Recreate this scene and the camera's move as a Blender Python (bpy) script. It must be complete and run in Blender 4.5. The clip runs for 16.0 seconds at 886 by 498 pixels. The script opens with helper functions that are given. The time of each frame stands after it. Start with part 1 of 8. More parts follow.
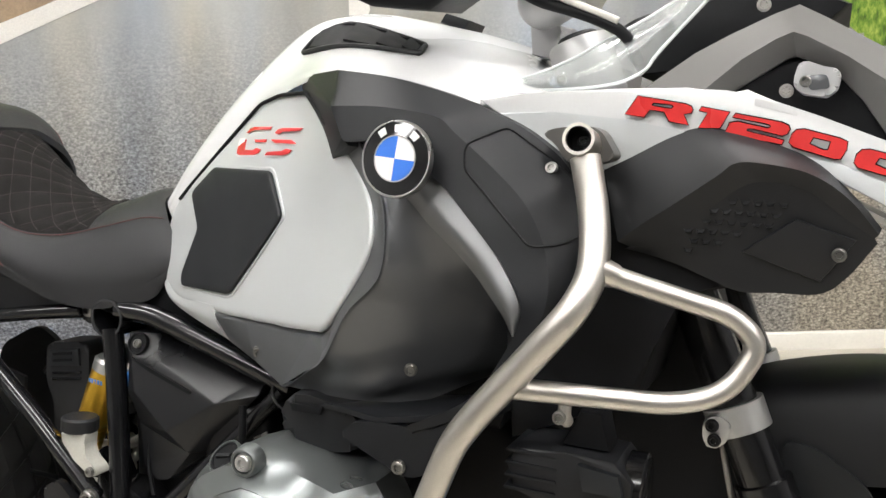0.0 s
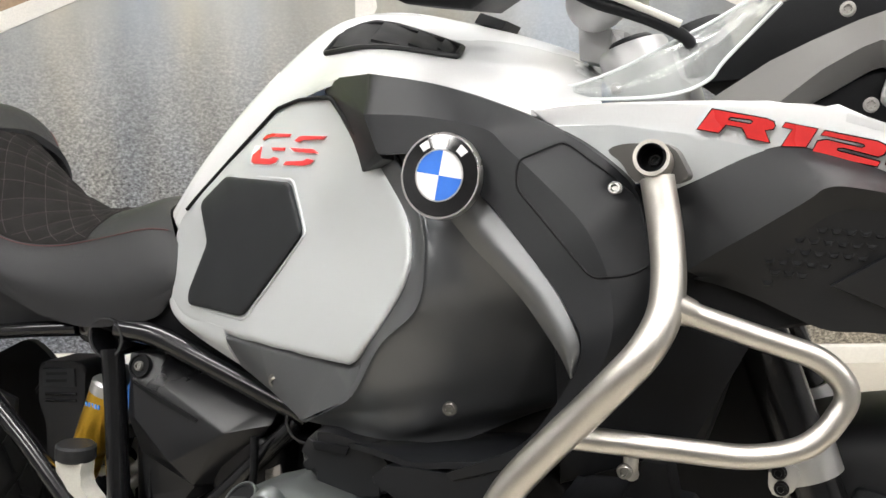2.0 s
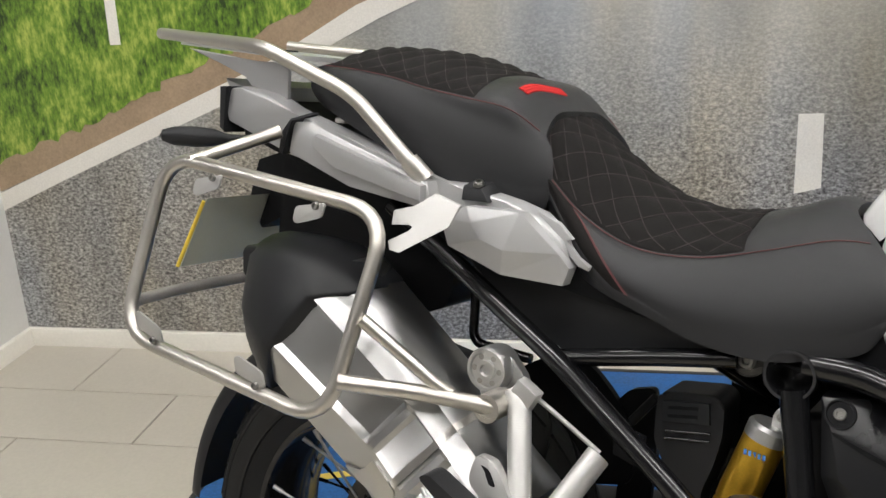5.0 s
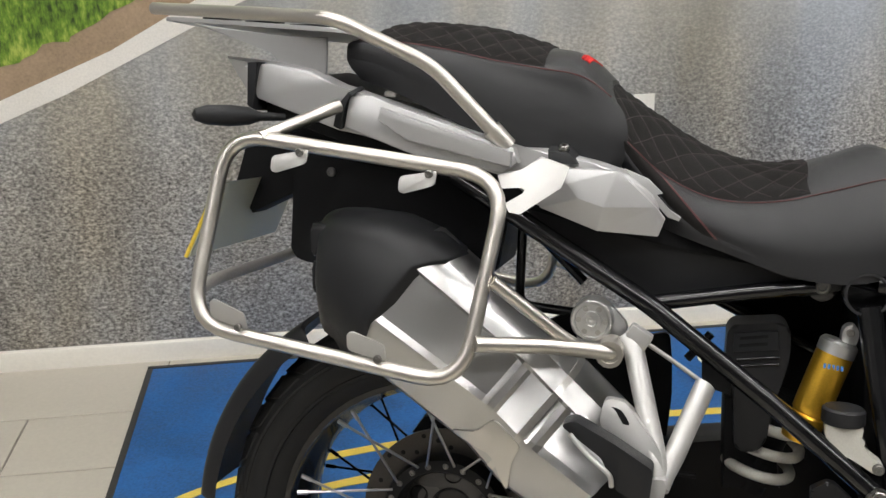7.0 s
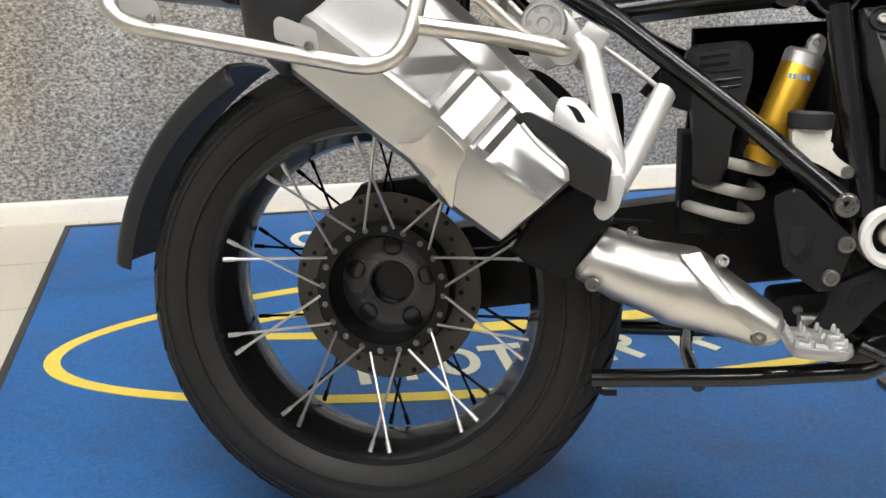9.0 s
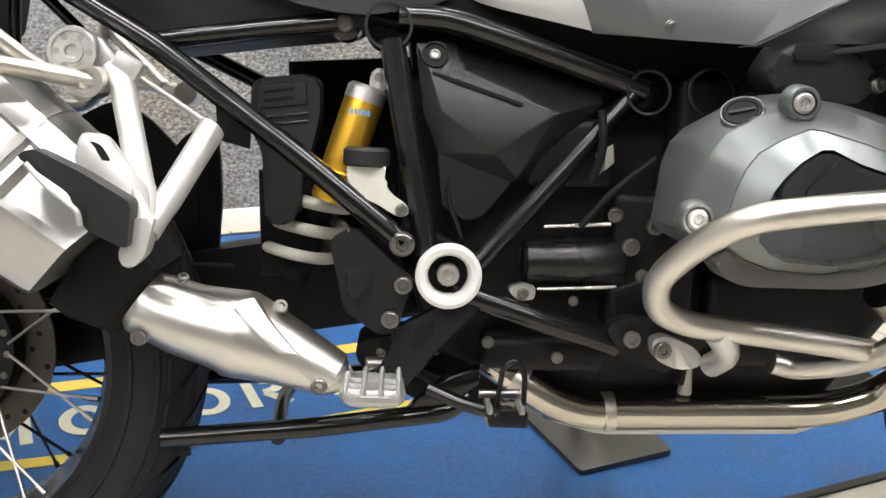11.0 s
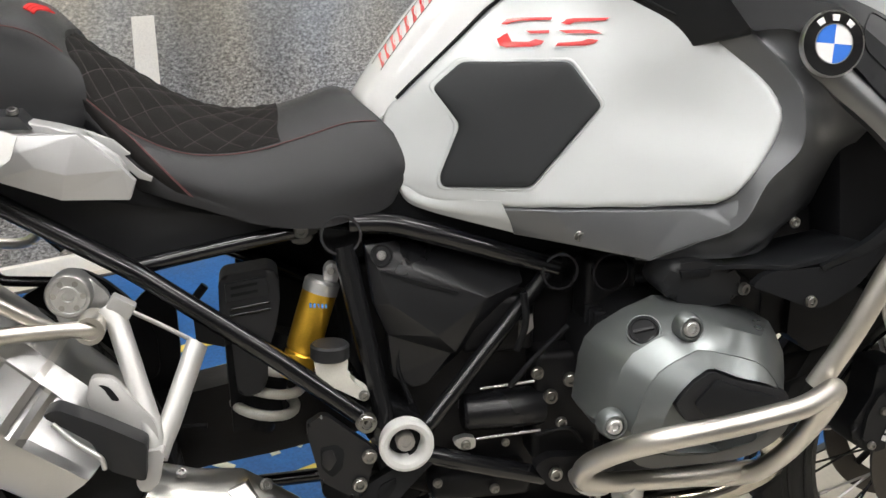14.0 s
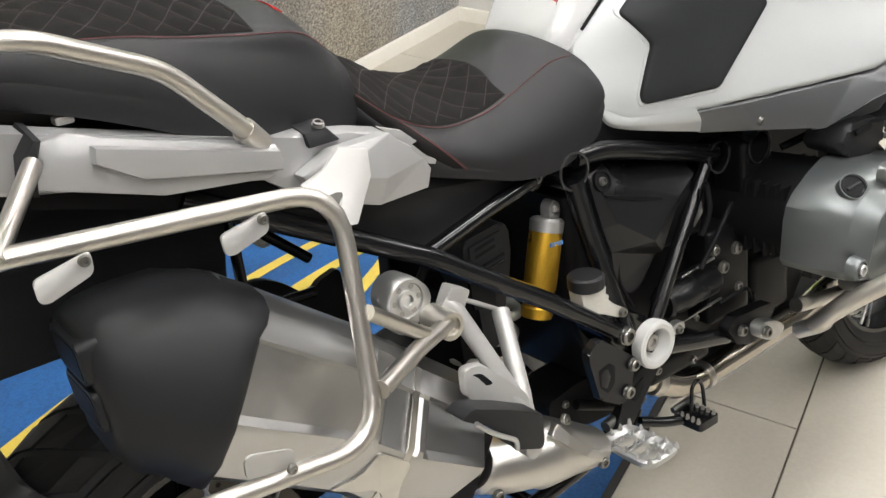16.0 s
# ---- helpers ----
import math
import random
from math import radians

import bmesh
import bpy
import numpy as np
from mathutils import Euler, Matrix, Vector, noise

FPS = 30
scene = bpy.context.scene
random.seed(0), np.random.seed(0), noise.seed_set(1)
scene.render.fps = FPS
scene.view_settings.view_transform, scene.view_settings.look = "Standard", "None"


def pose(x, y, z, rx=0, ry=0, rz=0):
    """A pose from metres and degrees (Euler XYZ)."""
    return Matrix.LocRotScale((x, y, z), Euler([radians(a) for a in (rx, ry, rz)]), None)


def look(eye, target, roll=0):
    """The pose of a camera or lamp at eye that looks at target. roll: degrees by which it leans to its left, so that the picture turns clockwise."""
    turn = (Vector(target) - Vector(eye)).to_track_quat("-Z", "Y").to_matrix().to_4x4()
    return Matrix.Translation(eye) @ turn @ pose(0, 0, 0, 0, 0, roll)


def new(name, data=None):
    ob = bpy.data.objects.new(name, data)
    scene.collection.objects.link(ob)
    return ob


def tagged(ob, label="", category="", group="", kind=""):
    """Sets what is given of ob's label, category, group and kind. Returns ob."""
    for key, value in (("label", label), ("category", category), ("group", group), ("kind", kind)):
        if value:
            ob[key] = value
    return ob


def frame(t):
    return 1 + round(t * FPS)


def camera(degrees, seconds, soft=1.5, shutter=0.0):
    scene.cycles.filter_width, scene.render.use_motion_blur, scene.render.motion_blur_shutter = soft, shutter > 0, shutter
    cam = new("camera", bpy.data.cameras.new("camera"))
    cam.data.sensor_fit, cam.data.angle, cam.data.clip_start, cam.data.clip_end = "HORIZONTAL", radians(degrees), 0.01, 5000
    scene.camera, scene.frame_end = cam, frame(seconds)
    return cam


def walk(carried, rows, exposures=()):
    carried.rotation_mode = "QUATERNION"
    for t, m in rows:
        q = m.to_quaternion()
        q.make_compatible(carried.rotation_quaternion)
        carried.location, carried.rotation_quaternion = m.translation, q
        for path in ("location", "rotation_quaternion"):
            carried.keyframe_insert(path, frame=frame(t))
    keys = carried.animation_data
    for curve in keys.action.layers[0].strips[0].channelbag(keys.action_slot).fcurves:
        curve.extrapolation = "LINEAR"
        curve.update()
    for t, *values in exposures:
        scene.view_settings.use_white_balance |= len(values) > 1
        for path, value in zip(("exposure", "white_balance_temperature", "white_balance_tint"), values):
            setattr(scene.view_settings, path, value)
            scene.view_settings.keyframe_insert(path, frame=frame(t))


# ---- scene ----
cam = camera(49.2, 16.0, shutter=0.0)
PATH = [
    (0, (0.923, -1.501, 1.213), (0.943, 0.411, 0.626), -1.1),
    (0.5, (0.919, -1.438, 1.203), (0.965, 0.469, 0.602), -1.0),
    (1, (0.903, -1.413, 1.203), (0.969, 0.495, 0.608), -0.8),
    (1.5, (0.892, -1.402, 1.206), (0.973, 0.509, 0.622), -0.4),
    (2, (0.874, -1.4, 1.209), (0.918, 0.51, 0.618), -0.2),
    (2.5, (0.824, -1.397, 1.208), (0.74, 0.504, 0.595), -0.3),
    (3, (0.745, -1.403, 1.204), (0.53, 0.487, 0.588), -0.3),
    (3.5, (0.629, -1.407, 1.217), (0.353, 0.478, 0.609), -0.1),
    (4, (0.515, -1.356, 1.207), (0.203, 0.513, 0.565), -0.5),
    (4.5, (0.428, -1.182, 1.199), (-0.013, 0.659, 0.553), -3.7),
    (6.8, (-0.132, -1.261, 1.229), (0.057, 0.618, 0.571), -0.9),
    (7, (-0.172, -1.252, 1.19), (0.082, 0.616, 0.522), -0.9),
    (7.5, (-0.221, -1.251, 1.107), (0.138, 0.592, 0.419), -0.6),
    (8, (-0.218, -1.26, 1.006), (0.146, 0.575, 0.297), -0.4),
    (8.2, (-0.215, -1.262, 0.964), (0.138, 0.564, 0.229), -0.4),
    (10.3, (-0.044, -1.249, 0.84), (0.564, 0.524, 0.141), 2.5),
    (10.5, (-0.012, -1.249, 0.845), (0.657, 0.505, 0.156), 2.8),
    (11, (0.067, -1.258, 0.861), (0.901, 0.439, 0.209), 3.5),
    (11.5, (0.119, -1.267, 0.874), (1.044, 0.388, 0.236), 3.8),
    (12, (0.121, -1.26, 0.9), (1.096, 0.351, 0.227), 3.7),
    (12.5, (0.105, -1.267, 1.025), (1.135, 0.29, 0.307), 3.4),
    (13, (0.057, -1.323, 1.157), (1.116, 0.218, 0.447), 3.4),
    (13.5, (0.02, -1.345, 1.22), (1.065, 0.198, 0.492), 3.1),
    (14, (-0.067, -1.24, 1.248), (0.99, 0.236, 0.408), 3.4),
    (14.5, (-0.204, -1.077, 1.271), (0.953, 0.264, 0.342), 2.7),
    (15, (-0.369, -1.004, 1.291), (0.907, 0.233, 0.373), 2.9),
    (15.5, (-0.521, -0.877, 1.31), (0.827, 0.212, 0.311), 0.6),
    (16, (-0.604, -0.664, 1.305), (0.897, 0.17, 0.28), 0.4),
]
EXPOSURES = [(0, -0.05), (1, 0.0), (2, -0.02), (2.5, -0.06), (3.5, -0.22), (4, -0.45), (4.5, -0.44), (6.8, -0.42), (7.5, -0.5), (8.2, -0.12), (10.3, 0.33), (11, 0.38), (11.5, 0.3), (12, 0.2), (12.5, 0.38), (13, 0.12), (13.5, -0.22), (14, -0.2), (14.5, -0.1), (15, -0.08), (15.5, -0.16), (16, -0.14)]
walk(cam, [(t, look(eye, target, roll)) for t, eye, target, roll in PATH], EXPOSURES)

# ---- light ----
world = bpy.data.worlds.new("showroom")
scene.world = world
world.use_nodes = True
world.node_tree.nodes["Background"].inputs[0].default_value = (0.95, 0.97, 1.0, 1)
world.node_tree.nodes["Background"].inputs[1].default_value = 0.3


# ---- materials ----
def nodes_of(name):
    m = bpy.data.materials.new(name)
    m.use_nodes = True
    return m, m.node_tree.nodes, m.node_tree.links, m.node_tree.nodes["Principled BSDF"]


def surface(name, colour, rough=0.5, metal=0.0, grain=40.0, vary=0.12, bump=0.02, fine=400.0, coat=0.0, spread=0.1, stretch=(1, 1, 1), spec=0.5):
    """A surface with broad tone changes, fine grain and a slightly uneven gloss."""
    m, n, l, b = nodes_of(name)
    tc = n.new("ShaderNodeTexCoord")
    mp = n.new("ShaderNodeMapping")
    mp.inputs["Scale"].default_value = stretch
    l.new(tc.outputs["Object"], mp.inputs[0])
    big, small = n.new("ShaderNodeTexNoise"), n.new("ShaderNodeTexNoise")
    big.inputs["Scale"].default_value, big.inputs["Detail"].default_value = grain * 0.2, 5
    small.inputs["Scale"].default_value, small.inputs["Detail"].default_value = fine, 3
    l.new(mp.outputs[0], big.inputs["Vector"])
    l.new(mp.outputs[0], small.inputs["Vector"])
    ramp = n.new("ShaderNodeValToRGB")
    lo, hi = [tuple(min(1, c * k) for c in colour) + (1,) for k in (1 - vary, 1 + vary)]
    ramp.color_ramp.elements[0].position, ramp.color_ramp.elements[1].position = 0.3, 0.7
    ramp.color_ramp.elements[0].color, ramp.color_ramp.elements[1].color = lo, hi
    mix = n.new("ShaderNodeMath")
    mix.operation = "MULTIPLY_ADD"
    mix.inputs[1].default_value, mix.inputs[2].default_value = 0.5, 0.0
    add = n.new("ShaderNodeMath")
    add.operation = "MULTIPLY_ADD"
    add.inputs[1].default_value = 0.5
    l.new(small.outputs["Fac"], mix.inputs[0])
    l.new(big.outputs["Fac"], add.inputs[0])
    l.new(mix.outputs[0], add.inputs[2])
    l.new(add.outputs[0], ramp.inputs[0])
    l.new(ramp.outputs[0], b.inputs["Base Color"])
    mr = n.new("ShaderNodeMapRange")
    mr.inputs["From Min"].default_value, mr.inputs["From Max"].default_value = 0.3, 0.7
    mr.inputs["To Min"].default_value, mr.inputs["To Max"].default_value = max(0.02, rough - spread), min(1, rough + spread)
    l.new(big.outputs["Fac"], mr.inputs[0])
    l.new(mr.outputs[0], b.inputs["Roughness"])
    b.inputs["Metallic"].default_value = metal
    b.inputs["Coat Weight"].default_value = coat
    b.inputs["Coat Roughness"].default_value = 0.06
    b.inputs["Specular IOR Level"].default_value = spec
    if bump:
        bp = n.new("ShaderNodeBump")
        bp.inputs["Strength"].default_value, bp.inputs["Distance"].default_value = bump * 5, 0.001
        l.new(small.outputs["Fac"], bp.inputs["Height"])
        l.new(bp.outputs[0], b.inputs["Normal"])
    return m


WHITE = surface("white_lacquer", (0.64, 0.645, 0.645), 0.25, grain=12, vary=0.03, bump=0, coat=0.6, spread=0.05)
SILVER = surface("matt_silver_paint", (0.535, 0.555, 0.56), 0.46, metal=0.3, grain=10, vary=0.05, bump=0.004, fine=2500, spread=0.06)
GREY = surface("granite_grey_paint", (0.125, 0.129, 0.135), 0.34, metal=0.55, grain=10, vary=0.08, bump=0.004, fine=2500, spread=0.06)
BLACKP = surface("black_plastic", (0.0135, 0.014, 0.0155), 0.46, grain=30, vary=0.15, bump=0.03, fine=1800, spread=0.07, spec=0.3)
COVERP = surface("semi_gloss_black_plastic", (0.0095, 0.0098, 0.011), 0.31, grain=30, vary=0.15, bump=0.02, fine=1800, spread=0.07, spec=0.36)
# brighter copy of the granite grey: light on the rounded rib is in the colour
GREYLIT = surface("lit_granite_paint", (0.175, 0.178, 0.18), 0.42, metal=0.8, grain=10, vary=0.06, bump=0.004, fine=2500, spread=0.06)
GREYPART = surface("mid_grey_paint", (0.125, 0.121, 0.116), 0.45, metal=0.3, grain=10, vary=0.06, bump=0.01, fine=2000)
FROST = surface("pale_plastic_edge", (0.7, 0.74, 0.73), 0.2, bump=0, vary=0.05)
RIMGREY = surface("dark_grey_enamel", (0.03, 0.03, 0.032), 0.22, bump=0, coat=0.4)
SATIN = surface("satin_black_panel", (0.0085, 0.0092, 0.0107), 0.45, grain=14, vary=0.1, bump=0.008, fine=2500, spread=0.05, spec=0.24)
# black plastic; also painted into bores, slots and openings as their shade
DEEP = surface("deep_black_plastic_and_shade", (0.0075, 0.0078, 0.0088), 0.55, grain=30, vary=0.2, bump=0.03, fine=900, spec=0.15)
GLOSS = surface("gloss_black_enamel", (0.006, 0.0062, 0.007), 0.19, grain=25, vary=0.2, bump=0.008, fine=700, coat=0.3, spread=0.05, spec=0.35)
ENGINE = surface("dark_engine_casting", (0.008, 0.008, 0.0088), 0.42, metal=0.15, grain=60, vary=0.3, bump=0.06, fine=500, spec=0.25)
RUBBER = surface("tyre_rubber", (0.009, 0.009, 0.009), 0.6, grain=40, vary=0.25, bump=0.05, fine=500, spec=0.35)
PAD = surface("rubber_knee_pad", (0.013, 0.0145, 0.0165), 0.5, grain=30, vary=0.1, bump=0.03, fine=2500, spec=0.35)
STEEL = surface("brushed_stainless_steel", (0.58, 0.555, 0.51), 0.38, metal=1, grain=25, vary=0.08, bump=0.012, fine=900, spread=0.09)
ALU = surface("cast_aluminium", (0.58, 0.58, 0.57), 0.38, metal=0.9, grain=30, vary=0.1, bump=0.03, fine=1400)
ALUP = surface("painted_aluminium", (0.43, 0.43, 0.43), 0.38, metal=0.45, grain=15, vary=0.06, bump=0.008, fine=2000)
MUFFLER = surface("polished_muffler_steel", (0.49, 0.49, 0.485), 0.36, metal=1, grain=16, vary=0.12, bump=0.0, fine=2500, spread=0.06)
PIPE = surface("heat_tinted_steel", (0.56, 0.52, 0.45), 0.22, metal=1, grain=18, vary=0.22, bump=0.0, fine=1500, spread=0.1)
SHIELD = surface("brushed_heat_shield", (0.6, 0.585, 0.555), 0.36, metal=1, grain=14, vary=0.12, bump=0.004, fine=2500, spread=0.08)
HEADLOW = surface("dark_grey_cylinder_cover", (0.135, 0.135, 0.13), 0.42, metal=0.5, grain=12, vary=0.08, bump=0.01, fine=1500)
HEAD = surface("grey_cylinder_cover", (0.165, 0.178, 0.178), 0.32, metal=0.7, grain=12, vary=0.1, bump=0.01, fine=1500)
GOLD = surface("gold_anodised_shock", (0.78, 0.46, 0.05), 0.28, metal=0.9, grain=30, vary=0.12, bump=0.008)
LEATHER = surface("black_seat_leather", (0.0125, 0.0128, 0.0145), 0.43, grain=60, vary=0.12, bump=0.1, fine=1600, spread=0.06, spec=0.4)
SUEDE = surface("quilted_black_suede", (0.009, 0.0078, 0.0075), 0.85, grain=80, vary=0.3, bump=0.15, fine=1400, spec=0.2)
THREAD = surface("dark_red_thread", (0.13, 0.035, 0.035), 0.7, bump=0)
GREYTHREAD = surface("grey_thread", (0.026, 0.018, 0.018), 0.7, bump=0)
REDCLOTH = surface("red_woven_cloth", (0.5, 0.03, 0.03), 0.85, grain=60, vary=0.12, bump=0.05, fine=1200, spec=0.1)
RED = surface("red_decal", (0.62, 0.035, 0.035), 0.3, grain=20, vary=0.06, bump=0, coat=0.3)
BLUE = surface("blue_enamel", (0.05, 0.19, 0.68), 0.2, vary=0.05, bump=0, coat=0.5)
EMWHITE = surface("white_enamel", (0.82, 0.82, 0.82), 0.2, vary=0.03, bump=0, coat=0.5)
EMBLACK = surface("black_enamel", (0.012, 0.012, 0.013), 0.12, vary=0.05, bump=0, coat=0.6)
CASTWHITE = surface("pale_cast_aluminium", (0.46, 0.455, 0.44), 0.42, metal=0.5, grain=30, vary=0.07, bump=0.02, fine=1400)
PALERING = surface("pale_ring_coating", (0.57, 0.57, 0.555), 0.4, grain=30, vary=0.06, bump=0.01, fine=900)
CHROME = surface("bright_metal", (0.5, 0.49, 0.475), 0.32, metal=1, grain=30, vary=0.06, bump=0)
BOLT = surface("zinc_bolt", (0.28, 0.275, 0.26), 0.32, metal=1, grain=60, vary=0.15, bump=0.02, fine=1500)
CREAMPL = surface("milky_plastic", (0.5, 0.49, 0.44), 0.4, grain=40, vary=0.12, bump=0.01)
CAST = surface("raw_cast_metal", (0.4, 0.385, 0.36), 0.48, metal=0.7, grain=80, vary=0.25, bump=0.06, fine=700)
DISC = surface("brake_disc_steel", (0.085, 0.079, 0.072), 0.42, metal=0.9, grain=60, vary=0.15, bump=0.01)
ORANGE = surface("orange_lens", (0.75, 0.16, 0.02), 0.25, bump=0, coat=0.3)
YELLOWTAG = surface("yellow_tag", (0.75, 0.55, 0.06), 0.5, bump=0)
BLUETAG = surface("blue_sticker", (0.08, 0.25, 0.6), 0.4, bump=0)
MATBLUE = surface("blue_vinyl_mat", (0.013, 0.095, 0.285), 0.55, grain=45, vary=0.42, bump=0.08, fine=160, spread=0.12)
MATYELLOW = surface("yellow_mat_print", (0.66, 0.5, 0.08), 0.55, grain=30, vary=0.12, bump=0.03, fine=200)
MATWHITE = surface("white_mat_print", (0.62, 0.6, 0.46), 0.55, grain=30, vary=0.12, bump=0.03, fine=200)
MATEDGE = surface("black_rubber_edging", (0.03, 0.029, 0.028), 0.7, bump=0.05, fine=300)
TILE = surface("beige_floor_tile", (0.49, 0.455, 0.39), 0.35, grain=6, vary=0.07, bump=0.006, fine=120, spread=0.08)
GROUT = surface("brown_grout", (0.12, 0.1, 0.08), 0.9, bump=0.05)
SKIRT = surface("cream_skirting", (0.8, 0.77, 0.7), 0.4, grain=8, vary=0.06, bump=0.01, fine=120)
# grey of the unseen walls, chosen for what the motorcycle reflects
UNSEENWALL = surface("pale_grey_wall_paint", (0.34, 0.34, 0.35), 0.7, grain=4, vary=0.06, bump=0.02, fine=150)
PLASTER = surface("white_wall_paint", (0.74, 0.73, 0.7), 0.7, grain=4, vary=0.04, bump=0.02, fine=150)
CEIL = surface("grey_ceiling", (0.3, 0.3, 0.3), 0.8, grain=4, vary=0.03, bump=0.02, fine=100)
STANDPLATE = surface("worn_steel_plate", (0.09, 0.085, 0.08), 0.4, metal=0.6, grain=30, vary=0.3, bump=0.03, fine=300)
LINEPRINT = surface("printed_road_line", (0.8, 0.77, 0.71), 0.45, grain=14, vary=0.12, bump=0, fine=200)
VERGE = surface("printed_verge", (0.36, 0.26, 0.17), 0.45, grain=40, vary=0.25, bump=0, fine=160)
PLATEM = surface("pale_number_plate", (0.52, 0.54, 0.46), 0.4, vary=0.05, bump=0)


def asphalt_print():
    m, n, l, b = nodes_of("printed_asphalt")
    tc = n.new("ShaderNodeTexCoord")
    mp = n.new("ShaderNodeMapping")
    mp.inputs["Scale"].default_value = (1.0, 1.0, 1.5)
    l.new(tc.outputs["Object"], mp.inputs[0])
    speck = n.new("ShaderNodeTexNoise")
    speck.inputs["Scale"].default_value, speck.inputs["Detail"].default_value, speck.inputs["Roughness"].default_value = 95, 4, 0.75
    l.new(mp.outputs[0], speck.inputs["Vector"])
    lanes = n.new("ShaderNodeTexNoise")
    mp2 = n.new("ShaderNodeMapping")
    mp2.inputs["Rotation"].default_value = (0, radians(40), 0)
    mp2.inputs["Scale"].default_value = (1.6, 1, 0.5)
    l.new(tc.outputs["Object"], mp2.inputs[0])
    l.new(mp2.outputs[0], lanes.inputs["Vector"])
    lanes.inputs["Scale"].default_value, lanes.inputs["Detail"].default_value = 1.9, 4
    ramp = n.new("ShaderNodeValToRGB")
    e = ramp.color_ramp.elements
    e[0].position, e[0].color = 0.33, (0.035, 0.03, 0.028, 1)
    e[1].position, e[1].color = 0.68, (0.56, 0.53, 0.5, 1)
    mid = e.new(0.5)
    mid.color = (0.24, 0.225, 0.212, 1)
    l.new(speck.outputs["Fac"], ramp.inputs[0])
    tone = n.new("ShaderNodeMapRange")
    tone.inputs["From Min"].default_value, tone.inputs["From Max"].default_value = 0.35, 0.65
    tone.inputs["To Min"].default_value, tone.inputs["To Max"].default_value = 0.78, 1.35
    l.new(lanes.outputs["Fac"], tone.inputs[0])
    # the photograph loses its grain and pales towards the horizon, which lies high on the wall
    sep = n.new("ShaderNodeSeparateXYZ")
    l.new(tc.outputs["Object"], sep.inputs[0])
    far = n.new("ShaderNodeMapRange")
    far.inputs["From Min"].default_value, far.inputs["From Max"].default_value = 0.45, 1.0
    far.inputs["To Min"].default_value, far.inputs["To Max"].default_value = 0.0, 0.93
    l.new(sep.outputs["Z"], far.inputs[0])
    pale = n.new("ShaderNodeMix")
    pale.data_type = "RGBA"
    pale.inputs["B"].default_value = (0.37, 0.37, 0.365, 1)
    l.new(far.outputs[0], pale.inputs["Factor"])
    l.new(ramp.outputs[0], pale.inputs["A"])
    cloud = n.new("ShaderNodeTexNoise")
    cloud.inputs["Scale"].default_value, cloud.inputs["Detail"].default_value = 1.3, 3
    l.new(mp2.outputs[0], cloud.inputs["Vector"])
    tint = n.new("ShaderNodeValToRGB")
    tint.color_ramp.elements[0].position, tint.color_ramp.elements[0].color = 0.38, (0.9, 0.98, 1.08, 1)
    tint.color_ramp.elements[1].position, tint.color_ramp.elements[1].color = 0.62, (1.12, 1.06, 0.9, 1)
    l.new(cloud.outputs["Fac"], tint.inputs[0])
    tinted = n.new("ShaderNodeVectorMath")
    tinted.operation = "MULTIPLY"
    l.new(pale.outputs["Result"], tinted.inputs[0])
    l.new(tint.outputs[0], tinted.inputs[1])
    mul = n.new("ShaderNodeVectorMath")
    mul.operation = "SCALE"
    l.new(tinted.outputs[0], mul.inputs[0])
    l.new(tone.outputs[0], mul.inputs["Scale"])
    l.new(mul.outputs[0], b.inputs["Base Color"])
    b.inputs["Roughness"].default_value = 0.42
    return m


def grass_print():
    m, n, l, b = nodes_of("printed_grass")
    tc = n.new("ShaderNodeTexCoord")
    mp = n.new("ShaderNodeMapping")
    mp.inputs["Rotation"].default_value = (0, radians(18), 0)
    mp.inputs["Scale"].default_value = (1.0, 1, 0.4)
    l.new(tc.outputs["Object"], mp.inputs[0])
    a, c = n.new("ShaderNodeTexNoise"), n.new("ShaderNodeTexNoise")
    a.inputs["Scale"].default_value, a.inputs["Detail"].default_value, a.inputs["Roughness"].default_value = 75, 5, 0.7
    c.inputs["Scale"].default_value, c.inputs["Detail"].default_value = 6, 3
    l.new(mp.outputs[0], a.inputs["Vector"])
    l.new(tc.outputs["Object"], c.inputs["Vector"])
    add = n.new("ShaderNodeMath")
    add.operation = "MULTIPLY_ADD"
    add.inputs[1].default_value = 0.55
    half = n.new("ShaderNodeMath")
    half.operation = "MULTIPLY"
    half.inputs[1].default_value = 0.45
    l.new(c.outputs["Fac"], half.inputs[0])
    l.new(a.outputs["Fac"], add.inputs[0])
    l.new(half.outputs[0], add.inputs[2])
    ramp = n.new("ShaderNodeValToRGB")
    e = ramp.color_ramp.elements
    e[0].position, e[0].color = 0.38, (0.02, 0.045, 0.008, 1)
    e[1].position, e[1].color = 0.64, (0.5, 0.56, 0.12, 1)
    mid = e.new(0.5)
    mid.color = (0.15, 0.27, 0.03, 1)
    l.new(add.outputs[0], ramp.inputs[0])
    l.new(ramp.outputs[0], b.inputs["Base Color"])
    b.inputs["Roughness"].default_value = 0.42
    return m


def clear_plastic():
    m, n, l, b = nodes_of("clear_tinted_screen")
    b.inputs["Base Color"].default_value = (0.9, 0.93, 0.92, 1)
    b.inputs["Roughness"].default_value = 0.06
    b.inputs["IOR"].default_value = 1.4
    b.inputs["Transmission Weight"].default_value = 0.8
    return m


def lamp_panel():
    m, n, l, b = nodes_of("ceiling_lamp_diffuser")
    b.inputs["Emission Color"].default_value = (1.0, 0.978, 0.955, 1)
    b.inputs["Emission Strength"].default_value = LAMP
    return m


LAMP = 33.0


